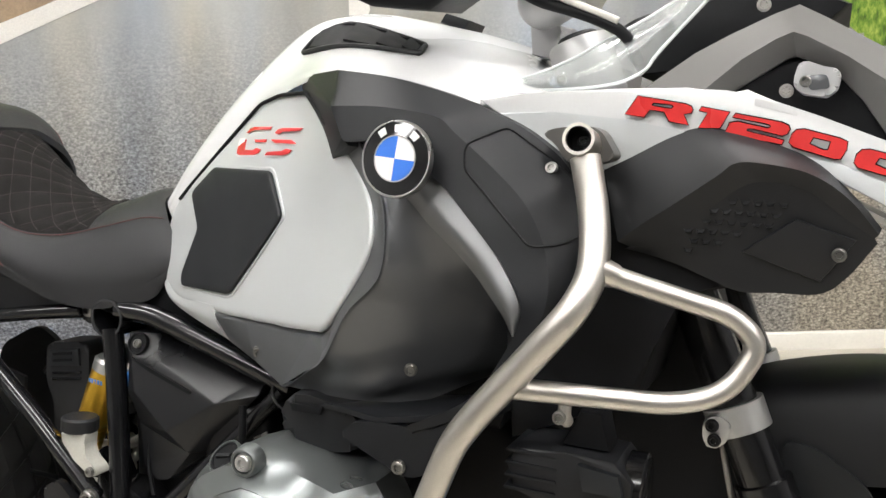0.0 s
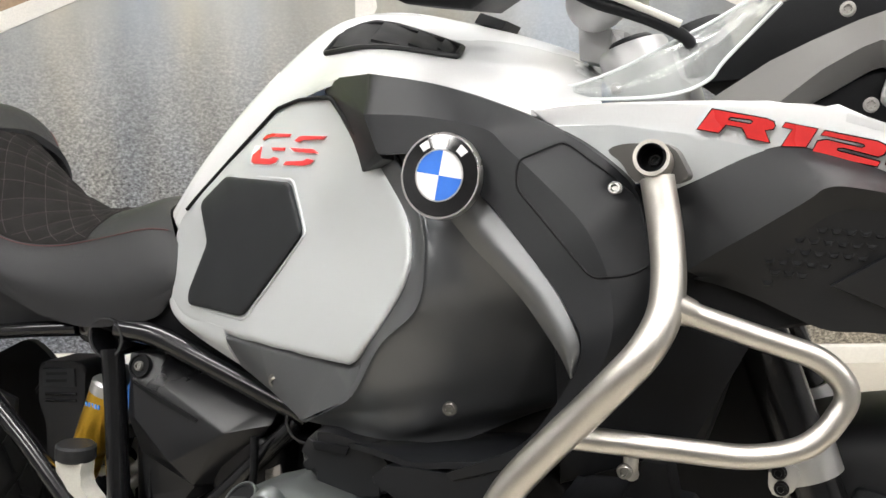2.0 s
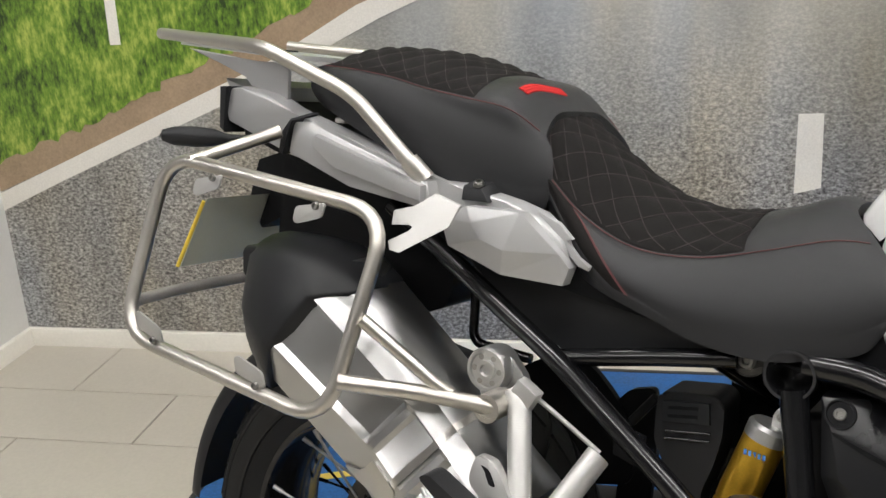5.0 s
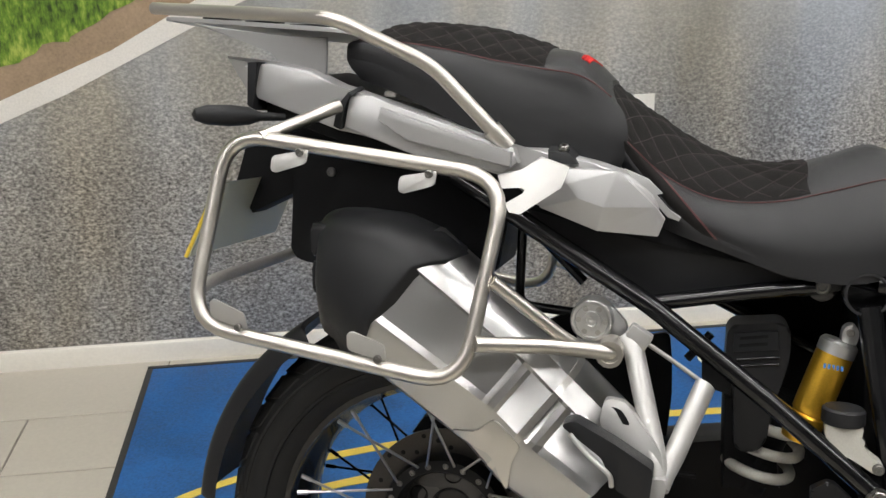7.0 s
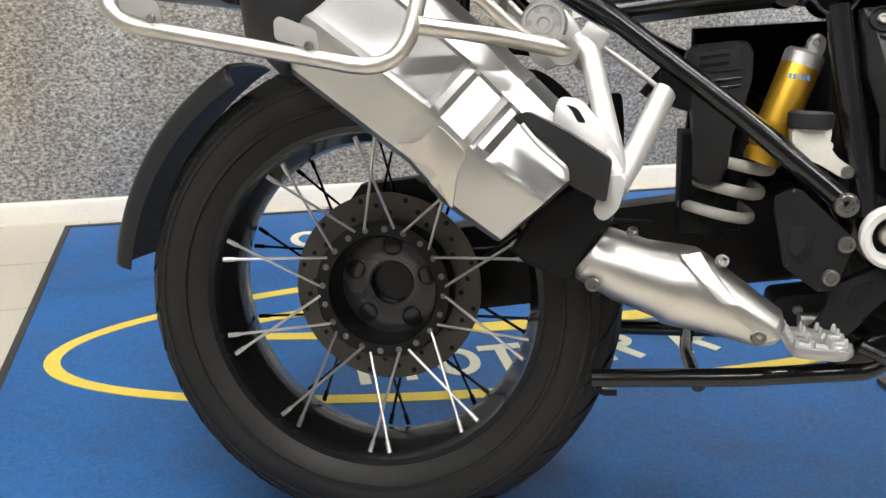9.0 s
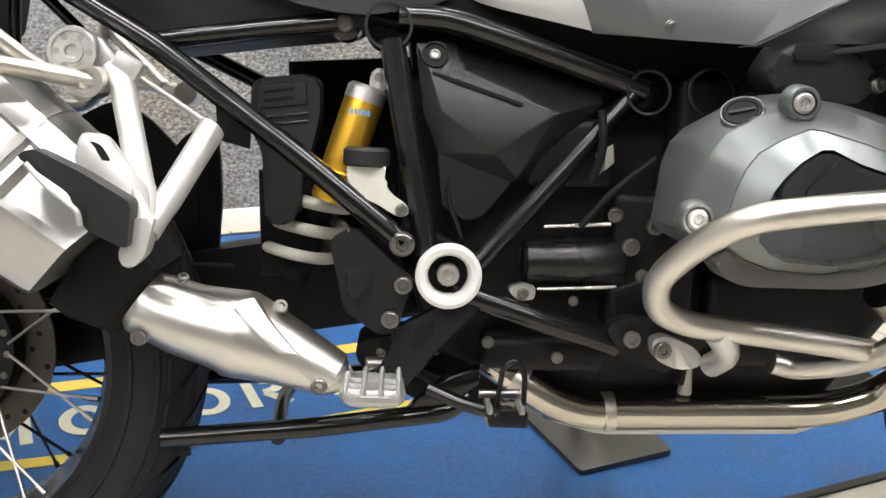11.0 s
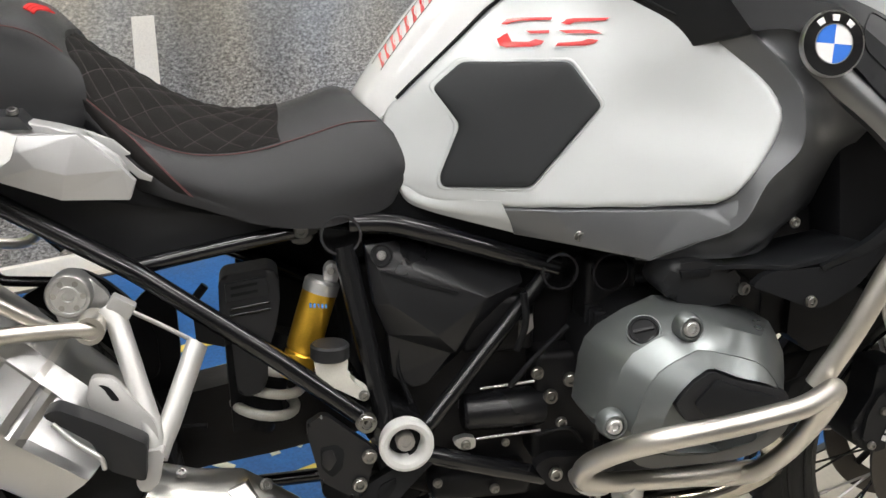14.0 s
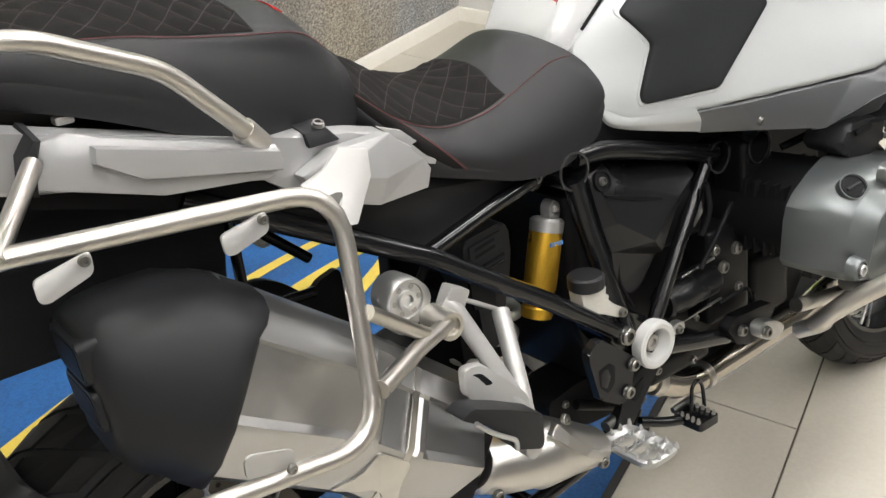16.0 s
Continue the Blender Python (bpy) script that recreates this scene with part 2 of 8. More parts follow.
def sheet_waves(m, scale, depth):
    """Lets a metal sheet undulate slightly, as pressed steel does."""
    n, l = m.node_tree.nodes, m.node_tree.links
    tc, wave, bp = n.new("ShaderNodeTexCoord"), n.new("ShaderNodeTexNoise"), n.new("ShaderNodeBump")
    wave.inputs["Scale"].default_value, wave.inputs["Detail"].default_value = scale, 1
    bp.inputs["Strength"].default_value, bp.inputs["Distance"].default_value = 1.0, depth
    l.new(tc.outputs["Object"], wave.inputs["Vector"])
    l.new(wave.outputs["Fac"], bp.inputs["Height"])
    l.new(bp.outputs[0], n["Principled BSDF"].inputs["Normal"])


sheet_waves(MUFFLER, 8.0, 0.013)
sheet_waves(SHIELD, 9.0, 0.003)
ASPHALT, GRASS, CLEAR, LAMPM = asphalt_print(), grass_print(), clear_plastic(), lamp_panel()


# ---- building tools ----
def part(name, bm, material, parent=None, label="", angle=38, at=None):
    """Links a bmesh as one mesh object, under a thing or a part."""
    bmesh.ops.remove_doubles(bm, verts=bm.verts, dist=1e-5)
    bmesh.ops.recalc_face_normals(bm, faces=bm.faces)
    me = bpy.data.meshes.new(name)
    bm.to_mesh(me)
    bm.free()
    me.materials.append(material)
    me.polygons.foreach_set("use_smooth", [True] * len(me.polygons))
    me.set_sharp_from_angle(angle=radians(angle))
    ob = new(name, me)
    ob.parent = parent
    if at is not None:
        ob.matrix_local = at
    if label:
        tagged(ob, label)
    return ob


def rounded(pts, r, k=6, closed=False):
    pts = [Vector(p) for p in pts]
    out = []
    n = len(pts)
    for i, p in enumerate(pts):
        if not closed and i in (0, n - 1):
            out.append(p)
            continue
        a, b = pts[i - 1] - p, pts[(i + 1) % n] - p
        d = min(r, a.length * 0.48, b.length * 0.48)
        s, e = p + a.normalized() * d, p + b.normalized() * d
        for j in range(k + 1):
            t = j / k
            out.append(s * (1 - t) ** 2 + p * 2 * t * (1 - t) + e * t * t)
    return out


def tube(bm, pts, r, n=14, bend=0.03, closed=False, wall=0.0, ends=(1.0, 1.0), flat=1.0):
    """A bent round tube along pts; wall > 0 leaves its ends open and hollow."""
    path = rounded(pts, bend, closed=closed)
    m = len(path)
    tang = []
    for i in range(m):
        a, b = (path[i - 1], path[(i + 1) % m]) if closed else (path[max(0, i - 1)], path[min(m - 1, i + 1)])
        tang.append((b - a).normalized())
    side = tang[0].orthogonal().normalized()
    rings = []
    for i in range(m):
        if i:
            side = (side - tang[i] * side.dot(tang[i])).normalized()
        up = tang[i].cross(side)
        k = ends[0] + (ends[1] - ends[0]) * i / (m - 1)
        rings.append([bm.verts.new(path[i] + (side * math.cos(2 * math.pi * j / n) + up * math.sin(2 * math.pi * j / n) * flat) * r * k) for j in range(n)])
    for i in range(m if closed else m - 1):
        a, b = rings[i], rings[(i + 1) % m]
        for j in range(n):
            bm.faces.new((a[j], a[(j + 1) % n], b[(j + 1) % n], b[j]))
    if not closed:
        for ring, inward in ((rings[0], tang[0]), (rings[-1], -tang[-1])):
            if wall:
                c = sum((v.co for v in ring), Vector()) / n
                lip = [bm.verts.new(c + (v.co - c) * (1 - wall)) for v in ring]
                deep = [bm.verts.new(v.co + inward * r * 2.2) for v in lip]
                for j in range(n):
                    bm.faces.new((ring[j], ring[(j + 1) % n], lip[(j + 1) % n], lip[j]))
                    bm.faces.new((lip[j], lip[(j + 1) % n], deep[(j + 1) % n], deep[j]))
                bm.faces.new(deep)
            else:
                bm.faces.new(ring)
    return bm


def pipe(name, pts, r, material, parent, label="", **kw):
    return part(name, tube(bmesh.new(), pts, r, **kw), material, parent, label, angle=50)


def catmull(pts, n):
    p = np.array(pts, float)
    q = np.vstack([2 * p[0] - p[1], p, 2 * p[-1] - p[-2]])
    out = []
    for u in np.linspace(0, len(p) - 1, n):
        i = min(int(u), len(p) - 2)
        t = u - i
        a, b, c, d = q[i : i + 4]
        out.append(0.5 * ((2 * b) + (c - a) * t + (2 * a - 5 * b + 4 * c - d) * t * t + (3 * b - a - 3 * c + d) * t**3))
    return np.array(out)


def straight(pts, n):
    p = np.array(pts, float)
    u = np.linspace(0, len(p) - 1, n)
    return np.stack([np.interp(u, np.arange(len(p)), p[:, k]) for k in range(3)], 1)


def skin(bm, rows, nu=24, nv=12, thick=(0, 0.004, 0), across=catmull, puff=None):
    """A smooth sheet through the rows of points, given thickness along a vector; puff(u, v) lifts it."""
    rows = [catmull(r, nu) for r in rows]
    grid = np.array([across([r[i] for r in rows], nv) for i in range(nu)])
    if puff:
        for i in range(nu):
            for j in range(nv):
                grid[i, j, 2] += puff(i / (nu - 1), j / (nv - 1))
    front = [[bm.verts.new(v) for v in line] for line in grid]
    if thick is None:
        for i in range(nu - 1):
            for j in range(nv - 1):
                bm.faces.new((front[i][j], front[i + 1][j], front[i + 1][j + 1], front[i][j + 1]))
        return bm
    back = [[bm.verts.new(Vector(v) + Vector(thick)) for v in line] for line in grid]
    for s in (front, back):
        for i in range(nu - 1):
            for j in range(nv - 1):
                bm.faces.new((s[i][j], s[i + 1][j], s[i + 1][j + 1], s[i][j + 1]))
    for i in range(nu - 1):
        for j in (0, nv - 1):
            bm.faces.new((front[i][j], front[i + 1][j], back[i + 1][j], back[i][j]))
    for j in range(nv - 1):
        for i in (0, nu - 1):
            bm.faces.new((front[i][j], front[i][j + 1], back[i][j + 1], back[i][j]))
    return bm


def oct_loft(bm, sections, caps=True):
    """Joins flat rings of points, all of one count."""
    rings = [[bm.verts.new(p) for p in s] for s in sections]
    n = len(rings[0])
    for a, b in zip(rings[:-1], rings[1:]):
        for j in range(n):
            bm.faces.new((a[j], a[(j + 1) % n], b[(j + 1) % n], b[j]))
    if caps:
        bm.faces.new(rings[0])
        bm.faces.new(rings[-1][::-1])
    return bm


def prism(bm, pts, vec, bevel=0.003, segs=2, corner=0.0):
    """A solid from an outline in space, drawn out along vec; its front edge is rounded."""
    pts = [Vector(p) for p in pts]
    if corner:
        pts = rounded(pts, corner, k=4, closed=True)
    vec = Vector(vec)
    front = [bm.verts.new(p) for p in pts]
    back = [bm.verts.new(p + vec) for p in pts]
    n = len(pts)
    face = bm.faces.new(front)
    bm.faces.new(back[::-1])
    for i in range(n):
        bm.faces.new((front[i], front[(i + 1) % n], back[(i + 1) % n], back[i]))
    if bevel:
        bmesh.ops.bevel(bm, geom=list(face.edges), offset=bevel, segments=segs, profile=0.6, affect="EDGES", clamp_overlap=True)
    return bm


def facets(name, verts, faces, vec, material, parent=None, label="", bevel=0.002, fold=0.12, angle=50):
    """A folded sheet of flat faces between named corners, drawn out along vec; its folds are rounded off."""
    bm = bmesh.new()
    at = {k: bm.verts.new(v) for k, v in verts.items()}
    for f in faces:
        bm.faces.new([at[k] for k in f.split()])
    bmesh.ops.recalc_face_normals(bm, faces=bm.faces)
    solid = bmesh.ops.extrude_face_region(bm, geom=list(bm.faces))
    bmesh.ops.translate(bm, verts=[g for g in solid["geom"] if isinstance(g, bmesh.types.BMVert)], vec=vec)
    bmesh.ops.recalc_face_normals(bm, faces=bm.faces)
    bmesh.ops.triangulate(bm, faces=[f for f in bm.faces if len(f.verts) > 4])
    if bevel:
        edges = [e for e in bm.edges if len(e.link_faces) == 2 and e.calc_face_angle(0) > fold]
        bmesh.ops.bevel(bm, geom=edges, offset=bevel, segments=2, profile=0.6, affect="EDGES", clamp_overlap=True)
    return part(name, bm, material, parent, label, angle=angle)


def flat(outline, y):
    return [(x, y, z) for x, z in outline]


def lathe(bm, profile, m=None, n=24):
    """Turns a profile of (radius, height) round the z axis of m."""
    m = m or Matrix()
    rings = []
    for r, h in profile:
        if r < 1e-6:
            rings.append([bm.verts.new(m @ Vector((0, 0, h)))])
        else:
            rings.append([bm.verts.new(m @ Vector((r * math.cos(2 * math.pi * j / n), r * math.sin(2 * math.pi * j / n), h))) for j in range(n)])
    for a, b in zip(rings[:-1], rings[1:]):
        for j in range(n):
            k = (j + 1) % n
            if len(a) == 1 and len(b) == 1:
                continue
            if len(a) == 1:
                bm.faces.new((a[0], b[j], b[k]))
            elif len(b) == 1:
                bm.faces.new((a[j], a[k], b[0]))
            else:
                bm.faces.new((a[j], a[k], b[k], b[j]))
    return bm


def facing(p, axis=(0, -1, 0)):
    """A pose at p whose z axis points along axis."""
    return Matrix.Translation(p) @ Vector(axis).to_track_quat("Z", "Y").to_matrix().to_4x4()


def block(bm, size, m=None, bevel=0.004, segs=2):
    x, y, z = (s / 2 for s in size)
    made = bmesh.ops.create_cube(bm, size=1.0)["verts"]
    for v in made:
        v.co = Vector((v.co.x * size[0], v.co.y * size[1], v.co.z * size[2]))
    if bevel:
        edges = list({e for v in made for e in v.link_edges})
        made = bmesh.ops.bevel(bm, geom=edges, offset=bevel, segments=segs, profile=0.6, affect="EDGES")["verts"]
    if m is not None:
        for v in {v for v in made}:
            v.co = m @ v.co
    return bm


BOLTS = {}


def bolt(p, r=0.008, axis=(0, -1, 0), parent=None, material=None, name="bolt", tall=0.6):
    """A socket-head bolt with a recessed hexagon and a washer."""
    material = material or BOLT
    key = (round(r, 4), material.name, tall)
    if key not in BOLTS:
        bm = bmesh.new()
        lathe(bm, [(r * 1.15, -r * 0.3), (r * 1.15, 0), (r * 1.1, r * 0.1), (r * 0.98, r * 0.1), (r, r * tall * 0.8), (r * 0.88, r * tall), (r * 0.56, r * tall)], n=16)
        lathe(bm, [(r * 0.56, r * tall), (r * 0.52, r * 0.15), (0, r * 0.12)], n=6)
        me = bpy.data.meshes.new("bolt")
        bm.to_mesh(me)
        bm.free()
        me.materials.append(material)
        me.polygons.foreach_set("use_smooth", [True] * len(me.polygons))
        me.set_sharp_from_angle(angle=radians(35))
        BOLTS[key] = me
    ob = new(name, BOLTS[key])
    ob.parent = parent
    ob.matrix_local = facing(p, axis)
    return ob


# ---- the showroom ----
WALL_Y, LEFT_X, RIGHT_X, BACK_Y, HIGH = 1.30, -1.55, 3.05, -6.5, 3.0


def slab(name, lo, hi, material, label, bevel=0.0, kind="structure"):
    bm = bmesh.new()
    size = [b - a for a, b in zip(lo, hi)]
    mid = [(a + b) / 2 for a, b in zip(lo, hi)]
    block(bm, size, Matrix.Translation(mid), bevel)
    return tagged(part(name, bm, material), label, "", "", kind)


floor = slab("floor", (-3.2, BACK_Y - 0.1, -0.12), (4.6, WALL_Y + 0.1, -0.006), GROUT, "brown grout bed of the tiled showroom floor")
slab("wall_north", (LEFT_X - 0.1, WALL_Y, -0.1), (RIGHT_X + 0.1, WALL_Y + 0.12, HIGH), PLASTER, "white showroom wall behind the road mural")
slab("wall_west_return", (LEFT_X - 0.5, WALL_Y - 0.55, -0.1), (LEFT_X, WALL_Y, HIGH), PLASTER, "white plastered return wall beside the mural")
slab("wall_east_return", (RIGHT_X, WALL_Y - 0.6, -0.1), (RIGHT_X + 0.5, WALL_Y, HIGH), PLASTER, "white plastered pillar beside the mural")
# unseen walls and ceiling, added to close the room and set its reflections
slab("wall_west", (-3.3, BACK_Y, -0.1), (-3.2, WALL_Y - 0.55, HIGH), UNSEENWALL, "unseen pale grey side wall closing the showroom")
slab("wall_west_end", (-3.3, WALL_Y - 0.55, -0.1), (LEFT_X - 0.5, WALL_Y - 0.45, HIGH), UNSEENWALL, "unseen pale grey end wall closing the showroom")
slab("wall_east", (4.6, BACK_Y, -0.1), (4.7, WALL_Y - 0.6, HIGH), UNSEENWALL, "unseen pale grey side wall closing the showroom")
slab("wall_east_end", (RIGHT_X + 0.5, WALL_Y - 0.6, -0.1), (4.7, WALL_Y - 0.5, HIGH), UNSEENWALL, "unseen pale grey end wall closing the showroom")
slab("wall_south", (-3.3, BACK_Y - 0.1, -0.1), (4.7, BACK_Y, HIGH), UNSEENWALL, "unseen pale grey rear wall closing the showroom")
slab("ceiling", (-3.3, BACK_Y - 0.1, HIGH), (4.7, WALL_Y + 0.12, HIGH + 0.1), CEIL, "unseen grey ceiling closing the showroom")


def skirting(name, a, b, face, label):
    """A skirting board from a to b along the wall, standing off in the direction face, with a rounded top."""
    a, b, f = Vector(a), Vector(b), Vector(face)
    prof = [(0, 0), (0.014, 0), (0.014, 0.048), (0.011, 0.055), (0.004, 0.058), (0, 0.058)]
    bm = bmesh.new()
    ends = [[bm.verts.new(p + f * d + Vector((0, 0, h))) for d, h in prof] for p in (a, b)]
    for i in range(len(prof)):
        j = (i + 1) % len(prof)
        bm.faces.new((ends[0][i], ends[0][j], ends[1][j], ends[1][i]))
    for e in ends:
        bm.faces.new(e)
    return tagged(part(name, bm, SKIRT), label, "", "", "structure")


skirting("baseboard_north", (LEFT_X, WALL_Y, 0), (RIGHT_X, WALL_Y, 0), (0, -1, 0), "cream skirting board below the mural")
skirting("baseboard_west", (LEFT_X, WALL_Y - 0.55, 0), (LEFT_X, WALL_Y - 0.014, 0), (1, 0, 0), "cream skirting board on the return wall")
skirting("baseboard_east", (RIGHT_X, WALL_Y - 0.6, 0), (RIGHT_X, WALL_Y - 0.014, 0), (-1, 0, 0), "cream skirting board on the pillar")

# ---- mural: a printed photograph of a road, flat on the wall ----
mural = tagged(new("wall_mural"), "large printed wall mural of a grey country road", "mural")
mural.location = (0, WALL_Y, 0.06)


def print_piece(name, outline, depth, material, label=""):
    bm = bmesh.new()
    prism(bm, [(x, -depth, z - 0.06) for x, z in outline], (0, depth - 0.0005, 0), 0)
    return part(name, bm, material, mural, label)


def ragged(pts, step, amount, seed):
    rnd = random.Random(seed)
    out = []
    for a, b in zip(pts[:-1], pts[1:]):
        k = max(1, int(math.dist(a, b) / step))
        out += [(a[0] + (b[0] - a[0]) * i / k + rnd.uniform(-amount, amount), a[1] + (b[1] - a[1]) * i / k + rnd.uniform(-amount, amount)) for i in range(k)]
    return out + [pts[-1]]


print_piece("road_print", [(LEFT_X, 0.06), (RIGHT_X, 0.06), (RIGHT_X, 2.2), (LEFT_X, 2.2)], 0.002, ASPHALT)
print_piece("verge_print", [(LEFT_X, 0.5), (-1.33, 0.585), (-0.93, 0.75), (-0.66, 0.86), (-0.4, 0.975), (0.2, 1.25), (0.3, 1.4), (LEFT_X, 1.4)], 0.003, VERGE, "brown printed roadside verge")
print_piece("edge_line_print", [(LEFT_X, 0.44), (-1.34, 0.53), (-1.13, 0.615), (-0.78, 0.755), (-0.34, 0.965), (0.0, 1.10), (0.3, 1.235), (0.22, 1.25), (-0.08, 1.115), (-0.4, 1.0), (-0.66, 0.86), (-0.93, 0.75), (-1.33, 0.585), (LEFT_X, 0.495)], 0.004, LINEPRINT, "pale printed road edge line")
print_piece("grass_print", ragged([(LEFT_X, 0.585), (-1.31, 0.665), (-1.11, 0.745), (-0.92, 0.835), (-0.74, 0.905), (-0.56, 0.985), (-0.1, 1.2), (0.2, 1.4)], 0.025, 0.012, 4) + [(0.2, 1.9), (LEFT_X, 1.9)], 0.0045, GRASS, "bright green printed grass")
print_piece("lane_dash_print", [(0.71, 0.695), (0.77, 0.695), (0.775, 0.505), (0.735, 0.495), (0.71, 0.49)], 0.004, LINEPRINT)
print_piece("lane_dash_print", [(0.705, 1.3), (0.735, 1.3), (0.76, 1.06), (0.73, 0.995), (0.70, 0.995)], 0.004, LINEPRINT)
print_piece("edge_line_print", [(1.6, 1.12), (1.68, 1.12), (3.05, 0.62), (3.05, 0.52)], 0.004, LINEPRINT, "pale printed road edge line")
print_piece("grass_print", ragged([(3.05, 0.72), (2.5, 0.84), (2.2, 0.93), (2.08, 1.02), (1.9, 1.2), (1.7, 1.4)], 0.025, 0.012, 7) + [(1.7, 1.9), (3.05, 1.9)], 0.0045, GRASS, "bright green printed grass")
print_piece("marker_post_print", [(-1.112, 0.92), (-1.08, 0.92), (-1.07, 1.3), (-1.10, 1.3)], 0.006, LINEPRINT, "white printed roadside marker post")

# ---- ceiling lamps ----
def ceiling_light(x, y, lx, ly):
    top = tagged(new("ceiling_light"), "bright white flush ceiling light panel", "light", "ceiling lights of the showroom")
    top.location = (x, y, HIGH)
    bm = bmesh.new()
    for a, b, c, d in ((-lx / 2, 0, 0.03, ly), (lx / 2, 0, 0.03, ly), (0, -ly / 2, lx + 0.03, 0.03), (0, ly / 2, lx + 0.03, 0.03)):
        block(bm, (c, d, 0.05), Matrix.Translation((a, b, -0.025)), 0.003)
    part("frame", bm, PLASTER, top)
    bm = bmesh.new()
    block(bm, (lx - 0.03, ly - 0.03, 0.01), Matrix.Translation((0, 0, -0.03)), 0)
    part("diffuser", bm, LAMPM, top)


for y in (-2.5, -1.0, 0.45):
    for x in (-1.9, -0.1, 1.7, 3.4):
        if y < 0.3 or -1.5 < x < 3:
            ceiling_light(x, y, 1.2, 0.3)

# ---- mat ----
mat = tagged(new("parking_mat"), "blue vinyl mat with yellow rings and pale lettering under the motorcycle", "mat")
MX0, MX1, MY0, MY1 = -0.65, 1.85, -0.30, 1.24
bm = bmesh.new()
block(bm, (MX1 - MX0 - 0.012, MY1 - MY0 - 0.012, 0.004), Matrix.Translation(((MX0 + MX1) / 2, (MY0 + MY1) / 2, 0.002)), 0)
part("sheet", bm, MATBLUE, mat)
for a, b, c, d in (((MX0 + MX1) / 2, MY0, MX1 - MX0 + 0.016, 0.016), ((MX0 + MX1) / 2, MY1, MX1 - MX0 + 0.016, 0.016), (MX0, (MY0 + MY1) / 2, 0.016, MY1 - MY0 - 0.016), (MX1, (MY0 + MY1) / 2, 0.016, MY1 - MY0 - 0.016)):
    bm = bmesh.new()
    block(bm, (c, d, 0.006), Matrix.Translation((a, b, 0.003)), 0.002)
    part("edging", bm, MATEDGE, mat)


def ring_print(name, cx, cy, rx, ry, w, material, a0=0, a1=360, n=96):
    bm = bmesh.new()
    loops = []
    for k in range(n + 1):
        a = radians(a0 + (a1 - a0) * k / n)
        loops.append([bm.verts.new((cx + (rx + s * w / 2) * math.cos(a), cy + (ry + s * w / 2) * math.sin(a), z)) for s, z in ((1, 0.0041), (1, 0.0055), (-1, 0.0055), (-1, 0.0041))])
    for p, q in zip(loops[:-1], loops[1:]):
        for i in range(4):
            bm.faces.new((p[i], p[(i + 1) % 4], q[(i + 1) % 4], q[i]))
    return part(name, bm, material, mat)

# ---- the motorcycle ----
# Its own axes: x ahead, y to its left, z up; it leans to its left on the side stand. MID is its middle plane.
MID = -0.06
bike = tagged(new("motorcycle"), "white and black adventure motorcycle leaning on its side stand", "motorcycle")
bike.matrix_world = pose(0, 0, -0.0119, -11.5, 0, -23)


def mirror_y(pts):
    return [(x, 2 * MID - y, z) for x, y, z in pts]


# -- wheels --
def wheel(name, centre, outer, bead, half, hub_r, spokes, label):
    m = facing(centre, (0, -1, 0))
    rim = part(name, lathe(bmesh.new(), [(bead - 0.003, half * 0.62), (bead + 0.010, half * 0.66), (bead + 0.012, half * 0.72), (bead + 0.004, half * 0.78), (bead - 0.004, half * 0.76), (bead - 0.008, half * 0.5), (bead - 0.018, half * 0.3), (bead - 0.022, 0), (bead - 0.018, -half * 0.3), (bead - 0.008, -half * 0.5), (bead - 0.004, -half * 0.76), (bead + 0.004, -half * 0.78), (bead + 0.012, -half * 0.7), (bead - 0.003, -half * 0.6)], n=72), GLOSS, bike, label, at=m)
    d = outer - bead
    prof = [(bead - 0.002, 0.7), (bead + d * 0.12, 0.86), (bead + d * 0.35, 0.99), (bead + d * 0.55, 1.0), (bead + d * 0.74, 0.88), (bead + d * 0.88, 0.64), (bead + d * 0.97, 0.34), (outer, 0)]
    prof = [(r, h * half) for r, h in prof] + [(r, -h * half) for r, h in prof[-2::-1]]
    tyre = part("tyre", lathe(bmesh.new(), prof, n=96), RUBBER, rim, "black rubber road tyre")
    # raised ribs on the sidewall and shallow slanted grooves between smooth tread lands
    for k, share in enumerate((0.3, 0.62)):
        r = bead + d * share
        h = half * (0.985, 0.965)[k]
        part("sidewall_rib", lathe(bmesh.new(), [(r - 0.003, h - 0.002), (r - 0.002, h + 0.0018), (r + 0.002, h + 0.0018), (r + 0.003, h - 0.002)], n=96), RUBBER, rim)
    land = bmesh.new()
    for s in (-1, 1):
        strip = [(bead + d * 0.72, 0.9), (bead + d * 0.86, 0.7), (bead + d * 0.955, 0.42), (outer + 0.001, 0.04)]
        pts = [Vector((r + 0.0032, 0, s * h * half)) for r, h in strip]
        for e in (0, 1):
            ring = []
            for i, q in enumerate(pts):
                ang = (e - 0.5) * 2 * math.pi / 34 * 0.8 + 0.06 * i * s
                ring.append(land.verts.new(Matrix.Rotation(ang, 3, "Z") @ q))
            if e == 0:
                first = ring
        for i in range(len(pts) - 1):
            land.faces.new((first[i], first[i + 1], ring[i + 1], ring[i]))
    solid = bmesh.ops.extrude_face_region(land, geom=list(land.faces))
    for v in [g for g in solid["geom"] if isinstance(g, bmesh.types.BMVert)]:
        v.co = Vector((v.co.x * 0.965, v.co.y * 0.965, v.co.z * 0.97))
    me = bpy.data.meshes.new("tread_land")
    bmesh.ops.recalc_face_normals(land, faces=land.faces)
    land.to_mesh(me)
    land.free()
    me.materials.append(RUBBER)
    for k in range(34):
        ob = new("tread_land", me)
        ob.parent = rim
        ob.matrix_local = Matrix.Rotation(2 * math.pi * k / 34, 4, "Z")
    return rim


